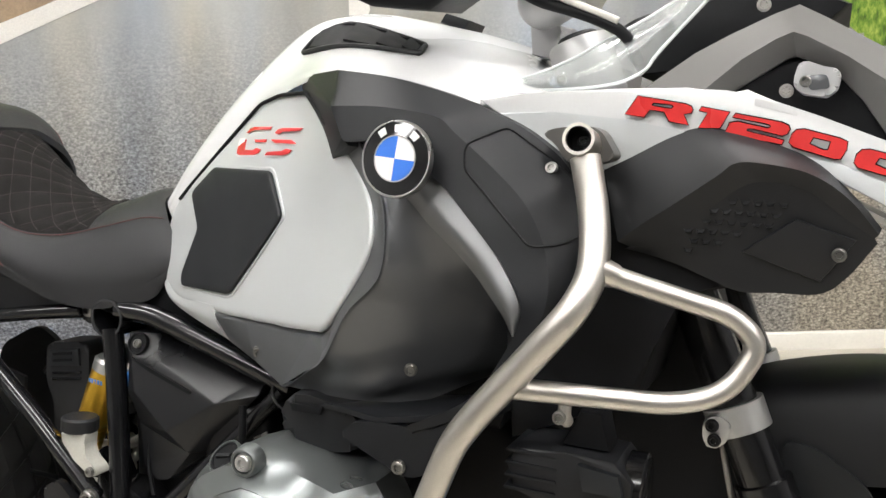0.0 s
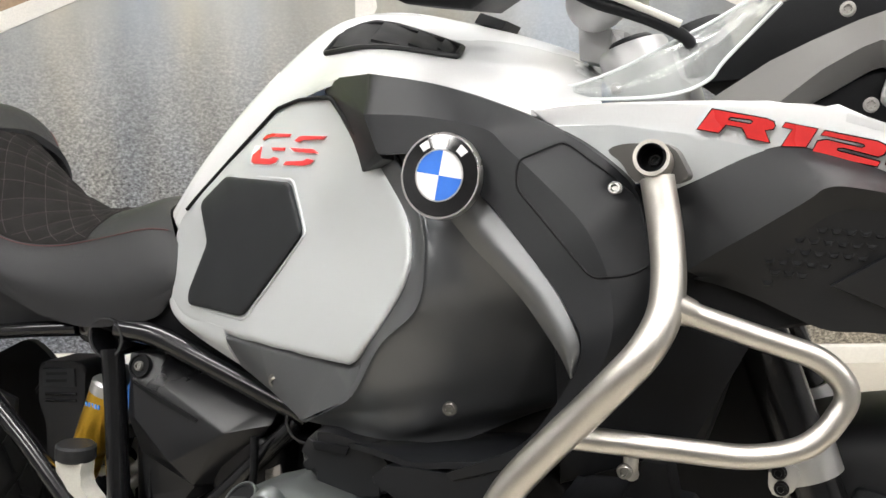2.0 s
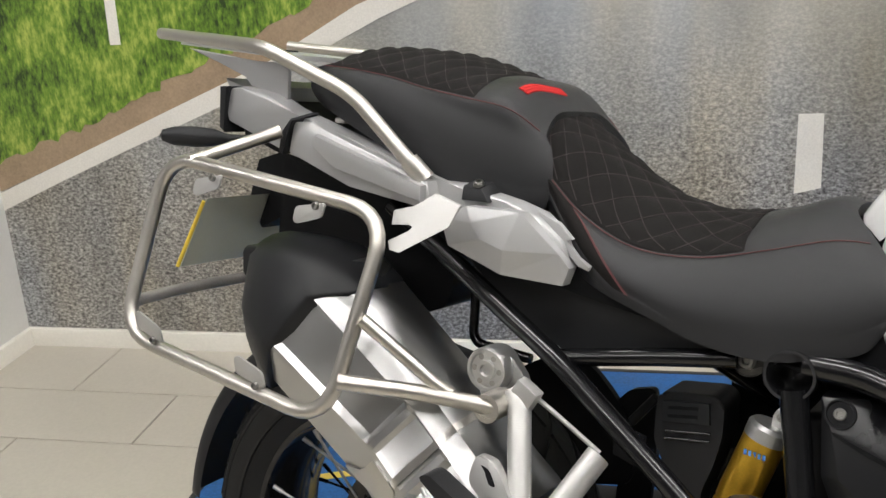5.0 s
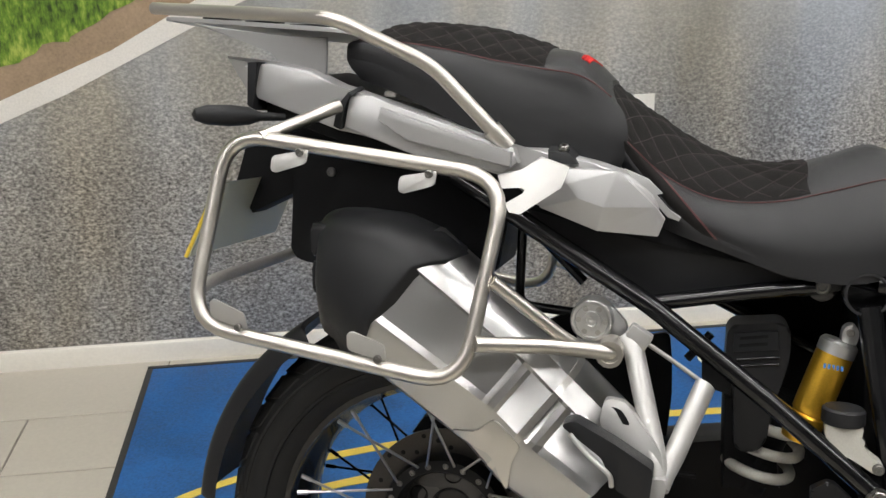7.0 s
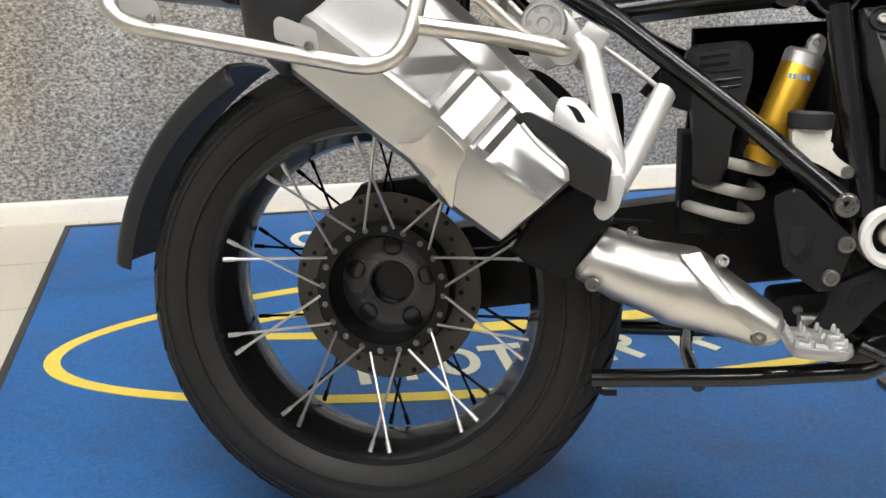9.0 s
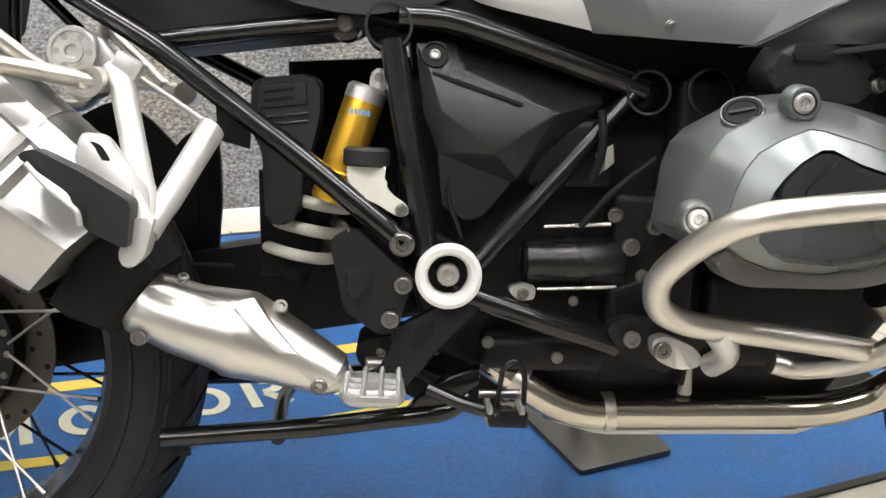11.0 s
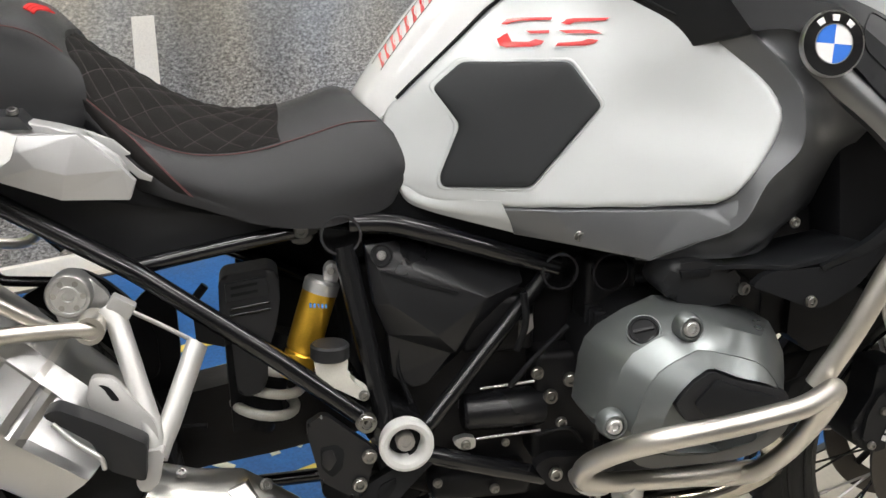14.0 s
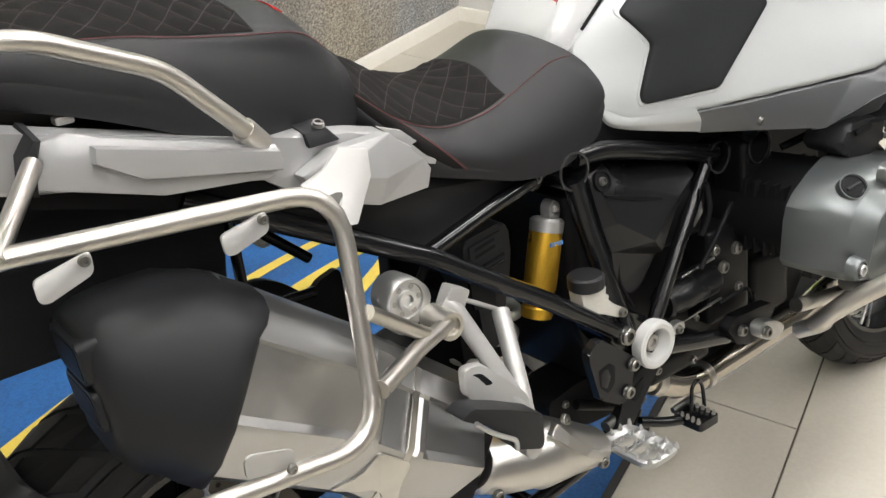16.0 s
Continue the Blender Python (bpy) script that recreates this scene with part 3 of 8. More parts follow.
def spoke_set(rim, hub_r, rim_r, hub_h, rim_h, count, twist, material):
    bm = bmesh.new()
    a = Vector((hub_r, 0, hub_h))
    b = Matrix.Rotation(twist, 3, "Z") @ Vector((rim_r, 0, rim_h))
    tube(bm, [a, b], 0.0021, n=6)
    d = (b - a).normalized()
    tube(bm, [b - d * 0.016, b], 0.0034, n=6)
    me = bpy.data.meshes.new("spoke")
    bmesh.ops.recalc_face_normals(bm, faces=bm.faces)
    bm.to_mesh(me)
    bm.free()
    me.materials.append(material)
    for k in range(count):
        ob = new("spoke", me)
        ob.parent = rim
        ob.matrix_local = Matrix.Rotation(2 * math.pi * (k + (0.25 if twist > 0 else 0.0)) / count, 4, "Z")


REAR, FRONT = (0.003, -0.10, 0.321), (1.55, MID, 0.325)
rear = wheel("rear_wheel", REAR, 0.325, 0.227, 0.086, 0.08, 20, "black spoked rear wheel")
for tw in (0.3, -0.3):
    spoke_set(rear, 0.09, 0.216, 0.008, 0.058, 10, tw, CHROME)
    spoke_set(rear, 0.088, 0.216, -0.05, -0.058, 10, tw, GLOSS)
# hub: ring of nuts, a web with black discs painted as shaded openings, a hollow centre
hub = part("hub", lathe(bmesh.new(), [(0.098, -0.06), (0.098, 0.0), (0.095, 0.006), (0.078, 0.006), (0.074, -0.002), (0.072, -0.066), (0, -0.066)], n=48), ENGINE, rear, "dark cast wheel hub with a hollow centre")
part("hub_centre", lathe(bmesh.new(), [(0.036, -0.066), (0.0355, -0.05), (0.034, -0.046), (0.0305, -0.0455), (0.029, -0.049), (0.028, -0.062), (0, -0.062)], n=40), GLOSS, rear)
part("hub_web", lathe(bmesh.new(), [(0.0745, -0.052), (0.073, -0.046), (0.05, -0.043), (0.034, -0.046), (0.034, -0.056)], n=48), RIMGREY, rear)
for k in range(5):
    a = 2 * math.pi * (k + 0.25) / 5
    part("web_opening_shade", lathe(bmesh.new(), [(0.0145, -0.006), (0.0145, 0.0026), (0.0125, 0.0032), (0.012, 0.0018), (0.0, 0.0016)], Matrix.Translation((0.0555 * math.cos(a), 0.0555 * math.sin(a), -0.0455)), n=20), DEEP, rear, "black disc for a shaded round opening in the hub")
for k in range(20):
    a = 2 * math.pi * k / 20
    bolt((0.0865 * math.cos(a), 0.0865 * math.sin(a), 0.006), 0.004, (0, 0, 1), rear, BOLT, "hub_nut")
bm = bmesh.new()
lathe(bm, [(0.098, -0.024), (0.134, -0.024), (0.134, -0.029), (0.098, -0.029), (0.098, -0.024)], n=72)
part("brake_disc", bm, DISC, rear, "drilled steel brake disc")
for k in range(36):
    a = 2 * math.pi * k / 36
    r = (0.106, 0.116, 0.126)[k % 3]
    # black spots on the disc stand for the dark of its drilled holes
    part("disc_hole_shade", lathe(bmesh.new(), [(0.0038, -0.0236), (0, -0.0236)], Matrix.Translation((r * math.cos(a), r * math.sin(a), 0)), n=8), DEEP, rear)

front = wheel("front_wheel", FRONT, 0.325, 0.243, 0.062, 0.07, 20, "black spoked front wheel")
for tw in (0.3, -0.3):
    spoke_set(front, 0.055, 0.236, 0.03, 0.044, 10, tw, CHROME)
    spoke_set(front, 0.055, 0.236, -0.03, -0.044, 10, tw, GLOSS)
part("hub", lathe(bmesh.new(), [(0, 0.055), (0.02, 0.055), (0.022, 0.04), (0.06, 0.036), (0.062, 0.03), (0.03, 0.02), (0.03, -0.02), (0.062, -0.03), (0.06, -0.036), (0.02, -0.04), (0, -0.05)], n=36), ENGINE, front, "dark cast wheel hub")
for s in (1, -1):
    bm = bmesh.new()
    lathe(bm, [(0.112, s * 0.068), (0.1525, s * 0.068), (0.1525, s * 0.063), (0.112, s * 0.063), (0.112, s * 0.068)], n=72)
    part("brake_disc", bm, DISC, front, "drilled steel brake disc")
    for k in range(8):
        bm = bmesh.new()
        block(bm, (0.06, 0.012, 0.004), Matrix.Rotation(2 * math.pi * k / 8, 4, "Z") @ Matrix.Translation((0.088, 0, s * 0.06)), 0)
        part("disc_carrier", bm, ENGINE, front)

# -- tank and side panels --
row0 = [(0.597, -0.143, 0.876), (0.631, -0.151, 0.911), (0.693, -0.160, 0.973), (0.742, -0.165, 1.027), (0.80, -0.195, 1.049), (0.88, -0.255, 1.064), (0.97, -0.315, 1.055), (1.065, -0.33, 1.040), (1.127, -0.336, 1.018), (1.176, -0.345, 0.996)]
row1 = [(0.586, -0.135, 0.885), (0.624, -0.139, 0.943), (0.683, -0.141, 1.017), (0.753, -0.141, 1.088), (0.805, -0.14, 1.125), (0.87, -0.145, 1.135), (0.95, -0.16, 1.118), (1.04, -0.18, 1.102), (1.10, -0.2, 1.08), (1.15, -0.24, 1.05)]
row2 = [(0.575, -0.12, 0.893), (0.618, -0.12, 0.957), (0.68, -0.115, 1.035), (0.755, -0.11, 1.108), (0.808, -0.105, 1.143), (0.87, -0.105, 1.15), (0.95, -0.11, 1.138), (1.03, -0.12, 1.122), (1.09, -0.13, 1.105), (1.13, -0.15, 1.08)]
row3 = [(0.57, MID, 0.897), (0.612, MID, 0.962), (0.675, MID, 1.042), (0.75, MID, 1.115), (0.805, MID, 1.15), (0.87, MID, 1.157), (0.95, MID, 1.146), (1.03, MID, 1.13), (1.09, MID, 1.112), (1.12, MID, 1.09)]
tank = part("fuel_tank", skin(bmesh.new(), [row0, row1, row2, row3, mirror_y(row2), mirror_y(row1), mirror_y(row0)], 40, 42, (0, 0, -0.006)), WHITE, bike, "glossy white fuel tank cover")

# outline of the silver side panel: upper edge, front edge, lower edge, rear edge
panel_top = [(0.600, -0.155, 0.845), (0.605, -0.148, 0.8814), (0.6326, -0.154, 0.9104), (0.66, -0.158, 0.9372), (0.696, -0.163, 0.9727), (0.7292, -0.165, 1.0063), (0.752, -0.172, 1.026), (0.80, -0.205, 1.037), (0.86, -0.245, 1.04), (0.92, -0.305, 1.005), (0.955, -0.333, 0.990)]
panel_front = [panel_top[-1], (0.973, -0.340, 0.975), (0.994, -0.357, 0.955), (1.010, -0.372, 0.936), (1.020, -0.385, 0.919), (1.0255, -0.393, 0.900), (1.022, -0.397, 0.880), (1.014, -0.397, 0.861), (1.000, -0.397, 0.836), (0.986, -0.395, 0.816), (0.9755, -0.388, 0.802), (0.961, -0.374, 0.7915)]
panel_low = [(0.625, -0.186, 0.782), (0.65, -0.198, 0.7705), (0.689, -0.219, 0.768), (0.736, -0.241, 0.768), (0.802, -0.272, 0.771), (0.887, -0.322, 0.7795), (0.940, -0.361, 0.788), panel_front[-1]]
panel_rear = [panel_top[0], (0.610, -0.174, 0.81), panel_low[0]]
panel_face = [(0.661, -0.184, 0.911), (0.697, -0.188, 0.945), (0.817, -0.244, 0.948), (0.851, -0.272, 0.898), (0.77, -0.253, 0.795), (0.666, -0.209, 0.793), (0.689, -0.207, 0.867), (0.76, -0.215, 0.95), (0.75, -0.227, 0.88), (0.905, -0.302, 0.952), (0.962, -0.338, 0.945), (0.905, -0.305, 0.893), (0.95, -0.337, 0.893), (0.992, -0.37, 0.892), (0.743, -0.205, 0.968), (0.858, -0.247, 1.003), (0.802, -0.236, 0.968), (0.82, -0.268, 0.834), (0.90, -0.318, 0.84), (0.96, -0.362, 0.841), (0.643, -0.182, 0.855)]


def smooth_depth(points, give=6e-4):
    """A soft plate bent through the points: its depth y at any (x, z)."""
    c = np.array(points)
    n, flat_xz = len(c), c[:, [0, 2]]

    def kernel(d):
        return d * d * np.log(d + 1e-9)

    a = np.zeros((n + 3, n + 3))
    a[:n, :n] = kernel(np.hypot(flat_xz[:, None, 0] - flat_xz[None, :, 0], flat_xz[:, None, 1] - flat_xz[None, :, 1])) + give * np.eye(n)
    a[:n, n], a[:n, n + 1:], a[n, :n], a[n + 1:, :n] = 1, flat_xz, 1, flat_xz.T
    w = np.linalg.solve(a, np.concatenate((c[:, 1], np.zeros(3))))
    return lambda x, z: float(kernel(np.hypot(flat_xz[:, 0] - x, flat_xz[:, 1] - z)) @ w[:n] + w[n] + w[n + 1] * x + w[n + 2] * z)


tank_y = smooth_depth(panel_top + panel_front[1:] + panel_low[:-1] + panel_rear[1:-1] + panel_face)


def edge_line(pts, shares):
    """Points of a smooth line at the given shares of its length."""
    line = np.array(catmull(pts, 200))
    run = np.concatenate(([0], np.cumsum(np.linalg.norm(np.diff(line, axis=0), axis=1))))
    return np.stack([np.interp(np.array(shares) * run[-1], run, line[:, k]) for k in range(3)], 1)


def side_panel(rim=0.0085, depth=0.009):
    """The panel as one sheet between its four edges; the free edges roll in with a narrow round rim."""
    fine = [0, 0.003, 0.007, 0.012, 0.018, 0.026, 0.04]
    us = fine + list(np.linspace(0.06, 0.94, 46)) + [1 - f for f in fine[::-1]]
    vs = list(np.linspace(0, 0.94, 44)) + [1 - f for f in fine[::-1]]
    top, low, rear, front = edge_line(panel_top, us), edge_line(panel_low, us), edge_line(panel_rear, vs), edge_line(panel_front, vs)
    free = np.concatenate((edge_line(panel_front, np.linspace(0, 1, 160)), edge_line(panel_low, np.linspace(0, 1, 160))))
    bm = bmesh.new()
    grid = []
    for i, u in enumerate(us):
        line = []
        for j, v in enumerate(vs):
            p = (1 - v) * top[i] + v * low[i] + (1 - u) * rear[j] + u * front[j] - (1 - u) * (1 - v) * top[0] - u * (1 - v) * top[-1] - (1 - u) * v * low[0] - u * v * low[-1]
            d = min(1, np.hypot(free[:, 0] - p[0], free[:, 2] - p[2]).min() / rim)
            line.append((p[0], tank_y(p[0], p[2]) + depth * (1 - math.sqrt(max(0, 1 - (1 - d) ** 2))), p[2]))
        grid.append(line)
    sheets = [[[bm.verts.new((x, y + back, z)) for x, y, z in line] for line in grid] for back in (0, 0.01)]
    n, m = len(us), len(vs)
    for s in sheets:
        for i in range(n - 1):
            for j in range(m - 1):
                bm.faces.new((s[i][j], s[i + 1][j], s[i + 1][j + 1], s[i][j + 1]))
    a, b = sheets
    for i in range(n - 1):
        for j in (0, m - 1):
            bm.faces.new((a[i][j], a[i + 1][j], b[i + 1][j], b[i][j]))
    for j in range(m - 1):
        for i in (0, n - 1):
            bm.faces.new((a[i][j], a[i][j + 1], b[i][j + 1], b[i][j]))
    return bm


tankside = part("tank_side_panel", side_panel(), SILVER, bike, "matt silver tank side panel", angle=60)
pipe("tank_seam", [(x, y - 0.002, z + 0.003) for x, y, z in [(0.617, -0.151, 0.894)] + panel_top[2:]], 0.0024, DEEP, tankside, "dark gap between the tank panels", n=8, bend=0.01)
part("tank_base", prism(bmesh.new(), flat([(0.54, 0.75), (0.60, 0.815), (0.63, 0.80), (0.66, 0.775), (0.76, 0.765), (1.05, 0.77), (1.12, 0.73), (1.10, 0.66), (0.85, 0.675), (0.66, 0.715), (0.56, 0.735)], -0.178), (0, 0.24, 0), 0.004), DEEP, bike, "black underside of the tank")
pad_out = rounded([Vector((x, 0, z)) for x, z in ((0.6585, 0.912), (0.6952, 0.9455), (0.8165, 0.949), (0.851, 0.898), (0.77, 0.7955), (0.667, 0.7905), (0.6645, 0.804), (0.6895, 0.868))], 0.008, k=5, closed=True)
PADC = Vector((0.752, 0, 0.872))


def pad_rings(rings):
    """Rings of the knee pad's outline, each drawn in by some millimetres and lifted off the panel."""
    out = []
    for inset, lift in rings:
        ring = []
        for p in pad_out:
            q = PADC + (p - PADC) * (1 - inset / (p - PADC).length) if inset < 1 else PADC + (p - PADC) * (2 - inset)
            ring.append((q.x, tank_y(q.x, q.z) - lift, q.z))
        out.append(ring)
    return out


knee = part("knee_pad", oct_loft(bmesh.new(), pad_rings([(0, -0.004), (0, 0.0035), (0.0012, 0.0052), (0.003, 0.006), (0.008, 0.0064), (1.25, 0.0066), (1.5, 0.0066), (1.75, 0.0066), (1.95, 0.0066)])), PAD, bike, "black rubber knee pad", angle=50)
part("pad_border", oct_loft(bmesh.new(), pad_rings([(-0.0062, -0.004), (-0.006, 0.0), (-0.005, 0.0012), (-0.0035, 0.0015), (-0.0018, 0.0008), (-0.0012, -0.003)]), caps=False), SILVER, knee, "raised silver border of the knee pad", angle=60)

fairing = [
    [(0.953, -0.328, 0.988), (1.003, -0.362, 0.940), (1.022, -0.384, 0.904), (1.014, -0.388, 0.866), (0.99, -0.386, 0.825), (0.965, -0.368, 0.79), (0.925, -0.345, 0.735), (0.886, -0.326, 0.716)],
    [(0.985, -0.36, 0.995), (1.03, -0.392, 0.94), (1.042, -0.404, 0.90), (1.038, -0.407, 0.86), (1.006, -0.403, 0.822), (0.980, -0.397, 0.773), (0.942, -0.368, 0.744), (0.90, -0.336, 0.717)],
    [(1.03, -0.38, 1.0), (1.072, -0.390, 0.94), (1.08, -0.380, 0.89), (1.078, -0.370, 0.85), (1.066, -0.361, 0.80), (1.048, -0.356, 0.768), (1.02, -0.362, 0.74), (0.985, -0.357, 0.722)],
    [(1.07, -0.38, 0.985), (1.104, -0.388, 0.928), (1.118, -0.368, 0.885), (1.116, -0.338, 0.84), (1.112, -0.32, 0.80), (1.096, -0.318, 0.765), (1.065, -0.325, 0.742), (1.025, -0.345, 0.722)],
    [(1.095, -0.38, 0.962), (1.135, -0.392, 0.915), (1.155, -0.37, 0.885), (1.165, -0.315, 0.845), (1.165, -0.275, 0.80), (1.15, -0.262, 0.765), (1.11, -0.275, 0.745), (1.053, -0.325, 0.718)],
]
# the ring round the silver panel ends in a soft ridge
fairing.insert(2, [(x + 0.006, y + 0.0045, z) for x, y, z in fairing[1]])
fair = part("side_fairing", skin(bmesh.new(), fairing, 40, 40, (0, 0.006, 0)), GREY, bike, "dark grey metallic side fairing")
low_panel = {"a": (0.735, -0.241, 0.7655), "b": (0.757, -0.2295, 0.730), "c": (0.826, -0.279, 0.7235), "d": (0.895, -0.335, 0.717), "e": (0.978, -0.396, 0.768), "f": (0.981, -0.387, 0.799), "g": (0.960, -0.368, 0.786), "h": (0.940, -0.354, 0.783), "i": (0.887, -0.315, 0.775), "j": (0.802, -0.267, 0.767)}
lower = facets("lower_tank_panel", low_panel, ("a b c j", "c d i j", "d e f g h i"), (0.003, 0.012, 0.006), GREY, bike, "dark grey panel under the tank", bevel=0.0025)
flange_rows = [
    [(0.617, -0.178, 0.80), (0.628, -0.187, 0.786), (0.652, -0.198, 0.778), (0.69, -0.219, 0.776), (0.736, -0.2405, 0.776)],
    [(0.614, -0.180, 0.795), (0.625, -0.187, 0.775), (0.650, -0.200, 0.7655), (0.695, -0.221, 0.760), (0.746, -0.243, 0.755)],
    [(0.613, -0.176, 0.79), (0.626, -0.182, 0.768), (0.650, -0.193, 0.7575), (0.698, -0.212, 0.746), (0.757, -0.232, 0.733)],
]
part("panel_flange", skin(bmesh.new(), flange_rows, 24, 14, (0.001, 0.006, 0.003)), SILVER, tankside, "turned-in lower edge of the silver panel")
bolt((0.83, -0.2785, 0.7365), 0.007, (0.3, -1, -0.4), lower)
# a black sheet closes the intake and stands for the shade inside it
part("intake_shade", prism(bmesh.new(), flat([(1.09, 0.88), (1.20, 0.88), (1.25, 0.84), (1.24, 0.72), (1.05, 0.70), (1.08, 0.78)], -0.262), (0, 0.02, 0), 0.002, corner=0.012), DEEP, fair, "black sheet for the shaded depth of the intake")
part("fairing_floor", prism(bmesh.new(), [(0.94, -0.35, 0.712), (1.0, -0.386, 0.722), (1.045, -0.402, 0.722), (1.13, -0.409, 0.742), (1.16, -0.40, 0.742), (1.16, -0.27, 0.735), (1.02, -0.28, 0.712)], (0, 0, -0.006), 0.002), SATIN, fair, "dark lower lip of the fairing")
rib_out = [(1.072, -0.388, 0.974), (1.100, -0.396, 0.951), (1.124, -0.402, 0.9295), (1.1463, -0.408, 0.9082), (1.1667, -0.414, 0.8873), (1.1818, -0.42, 0.8665), (1.1893, -0.422, 0.8491), (1.187, -0.42, 0.826)]
rib_in = [(1.045, -0.386, 0.950), (1.066, -0.393, 0.934), (1.0864, -0.397, 0.9162), (1.1097, -0.401, 0.8992), (1.1352, -0.405, 0.8782), (1.1559, -0.411, 0.8575), (1.172, -0.416, 0.84), (1.1824, -0.419, 0.8244)]
rib_rows = [rib_out, [((a + d) / 2, (b + e) / 2 - 0.006, (c + f) / 2) for (a, b, c), (d, e, f) in zip(rib_out, rib_in)], rib_in]
part("fairing_rib", skin(bmesh.new(), rib_rows, 30, 14, (0.004, 0.024, 0.0)), GREYLIT, fair, "smooth grey rib beside the intake")
bolt((1.065, -0.372, 0.767), 0.006, (0.2, -1, 0), fair)

scoop = [
    [(0.93, -0.305, 1.066), (0.95, -0.325, 1.064), (1.009, -0.337, 1.058), (1.065, -0.34, 1.046), (1.127, -0.346, 1.027), (1.176, -0.356, 1.004), (1.216, -0.371, 0.972), (1.236, -0.399, 0.919), (1.236, -0.405, 0.86), (1.206, -0.408, 0.80), (1.165, -0.405, 0.745), (1.09, -0.405, 0.712)],
    [(0.959, -0.367, 1.0245), (0.972, -0.37, 1.0255), (1.022, -0.376, 1.026), (1.081, -0.384, 1.019), (1.104, -0.387, 1.004), (1.15, -0.393, 0.97), (1.185, -0.405, 0.94), (1.207, -0.413, 0.90), (1.213, -0.424, 0.855), (1.19, -0.425, 0.80), (1.152, -0.42, 0.75), (1.085, -0.41, 0.716)],
    [(0.9795, -0.38, 0.994), (0.987, -0.382, 0.99), (1.02, -0.388, 0.992), (1.055, -0.395, 0.98), (1.096, -0.400, 0.957), (1.1243, -0.405, 0.9305), (1.1465, -0.411, 0.9095), (1.172, -0.418, 0.8835), (1.191, -0.425, 0.849), (1.1725, -0.421, 0.80), (1.142, -0.418, 0.758), (1.08, -0.412, 0.722)],
]
scoop_part = part("upper_fairing", skin(bmesh.new(), scoop, 60, 17, (0.002, 0.012, 0), across=straight), SATIN, bike, "satin black upper side fairing", angle=14)
door = [(1.1154, -0.394, 0.9944), (1.1456, -0.376, 1.0132), (1.1934, -0.374, 0.9859), (1.2177, -0.386, 0.969), (1.236, -0.42, 0.92), (1.2188, -0.43, 0.9098), (1.191, -0.434, 0.9058), (1.1173, -0.405, 0.9714)]
scoop_grid = np.array([straight([catmull(r, 160)[i] for r in scoop], 60) for i in range(160)]).reshape(-1, 3)


def on_scoop(x, z):
    """The point of the upper fairing's skin at (x, z)."""
    d = np.hypot(scoop_grid[:, 0] - x, scoop_grid[:, 2] - z)
    near = np.argsort(d)[:4]
    w = 1 / (d[near] + 1e-5)
    return Vector((x, float((scoop_grid[near, 1] * w).sum() / w.sum()), z))


outline = rounded([Vector(p) for p in door], 0.008, k=4, closed=True)
outline = [outline[k].lerp(outline[(k + 1) % len(outline)], f) for k in range(len(outline)) for f in (0, 0.2, 0.4, 0.6, 0.8)]
part("panel_gap", tube(bmesh.new(), [on_scoop(p.x, p.z) - Vector((0, 0.0004, 0)) for p in outline], 0.0011, n=6, bend=0.0004, closed=True), DEEP, scoop_part, "thin black joint round the access panel")
bolt(on_scoop(1.196, 0.977), 0.0055, (0, -1, 0.25), scoop_part)
# folded tip of the scoop: flat facets that meet in sharp creases
tip = {"a": (0.833, -0.211, 1.051), "b": (0.8477, -0.225, 1.0645), "t": (0.932, -0.307, 1.066), "i": (0.96, -0.368, 1.0245), "j": (0.9805, -0.381, 0.9935), "g": (0.94, -0.323, 0.97), "h": (0.985, -0.375, 0.986)}
facets("scoop_tip", tip, ("a b i", "a i j g", "b t i", "g j h"), (0.012, 0.02, -0.002), SATIN, scoop_part, "folded black tip of the fairing", bevel=0.0015, angle=20)
# fin below the fairing
fin_out = [(1.0008, 0.6968), (1.0165, 0.7127), (1.0403, 0.7174), (1.1074, 0.722), (1.135, 0.742), (1.1537, 0.7597), (1.1674, 0.7484), (1.1285, 0.6961), (1.0932, 0.6717), (1.0744, 0.67), (1.0367, 0.6843)]
fin = part("fairing_fin", prism(bmesh.new(), [(x, -0.398 - (x - 1.0) * 0.12, z) for x, z in fin_out], (0, 0.012, 0), 0.003, corner=0.008), SATIN, bike, "satin black fin under the fairing")
bolt((1.0735, -0.409, 0.679), 0.0065, (0, -1, 0), fin)
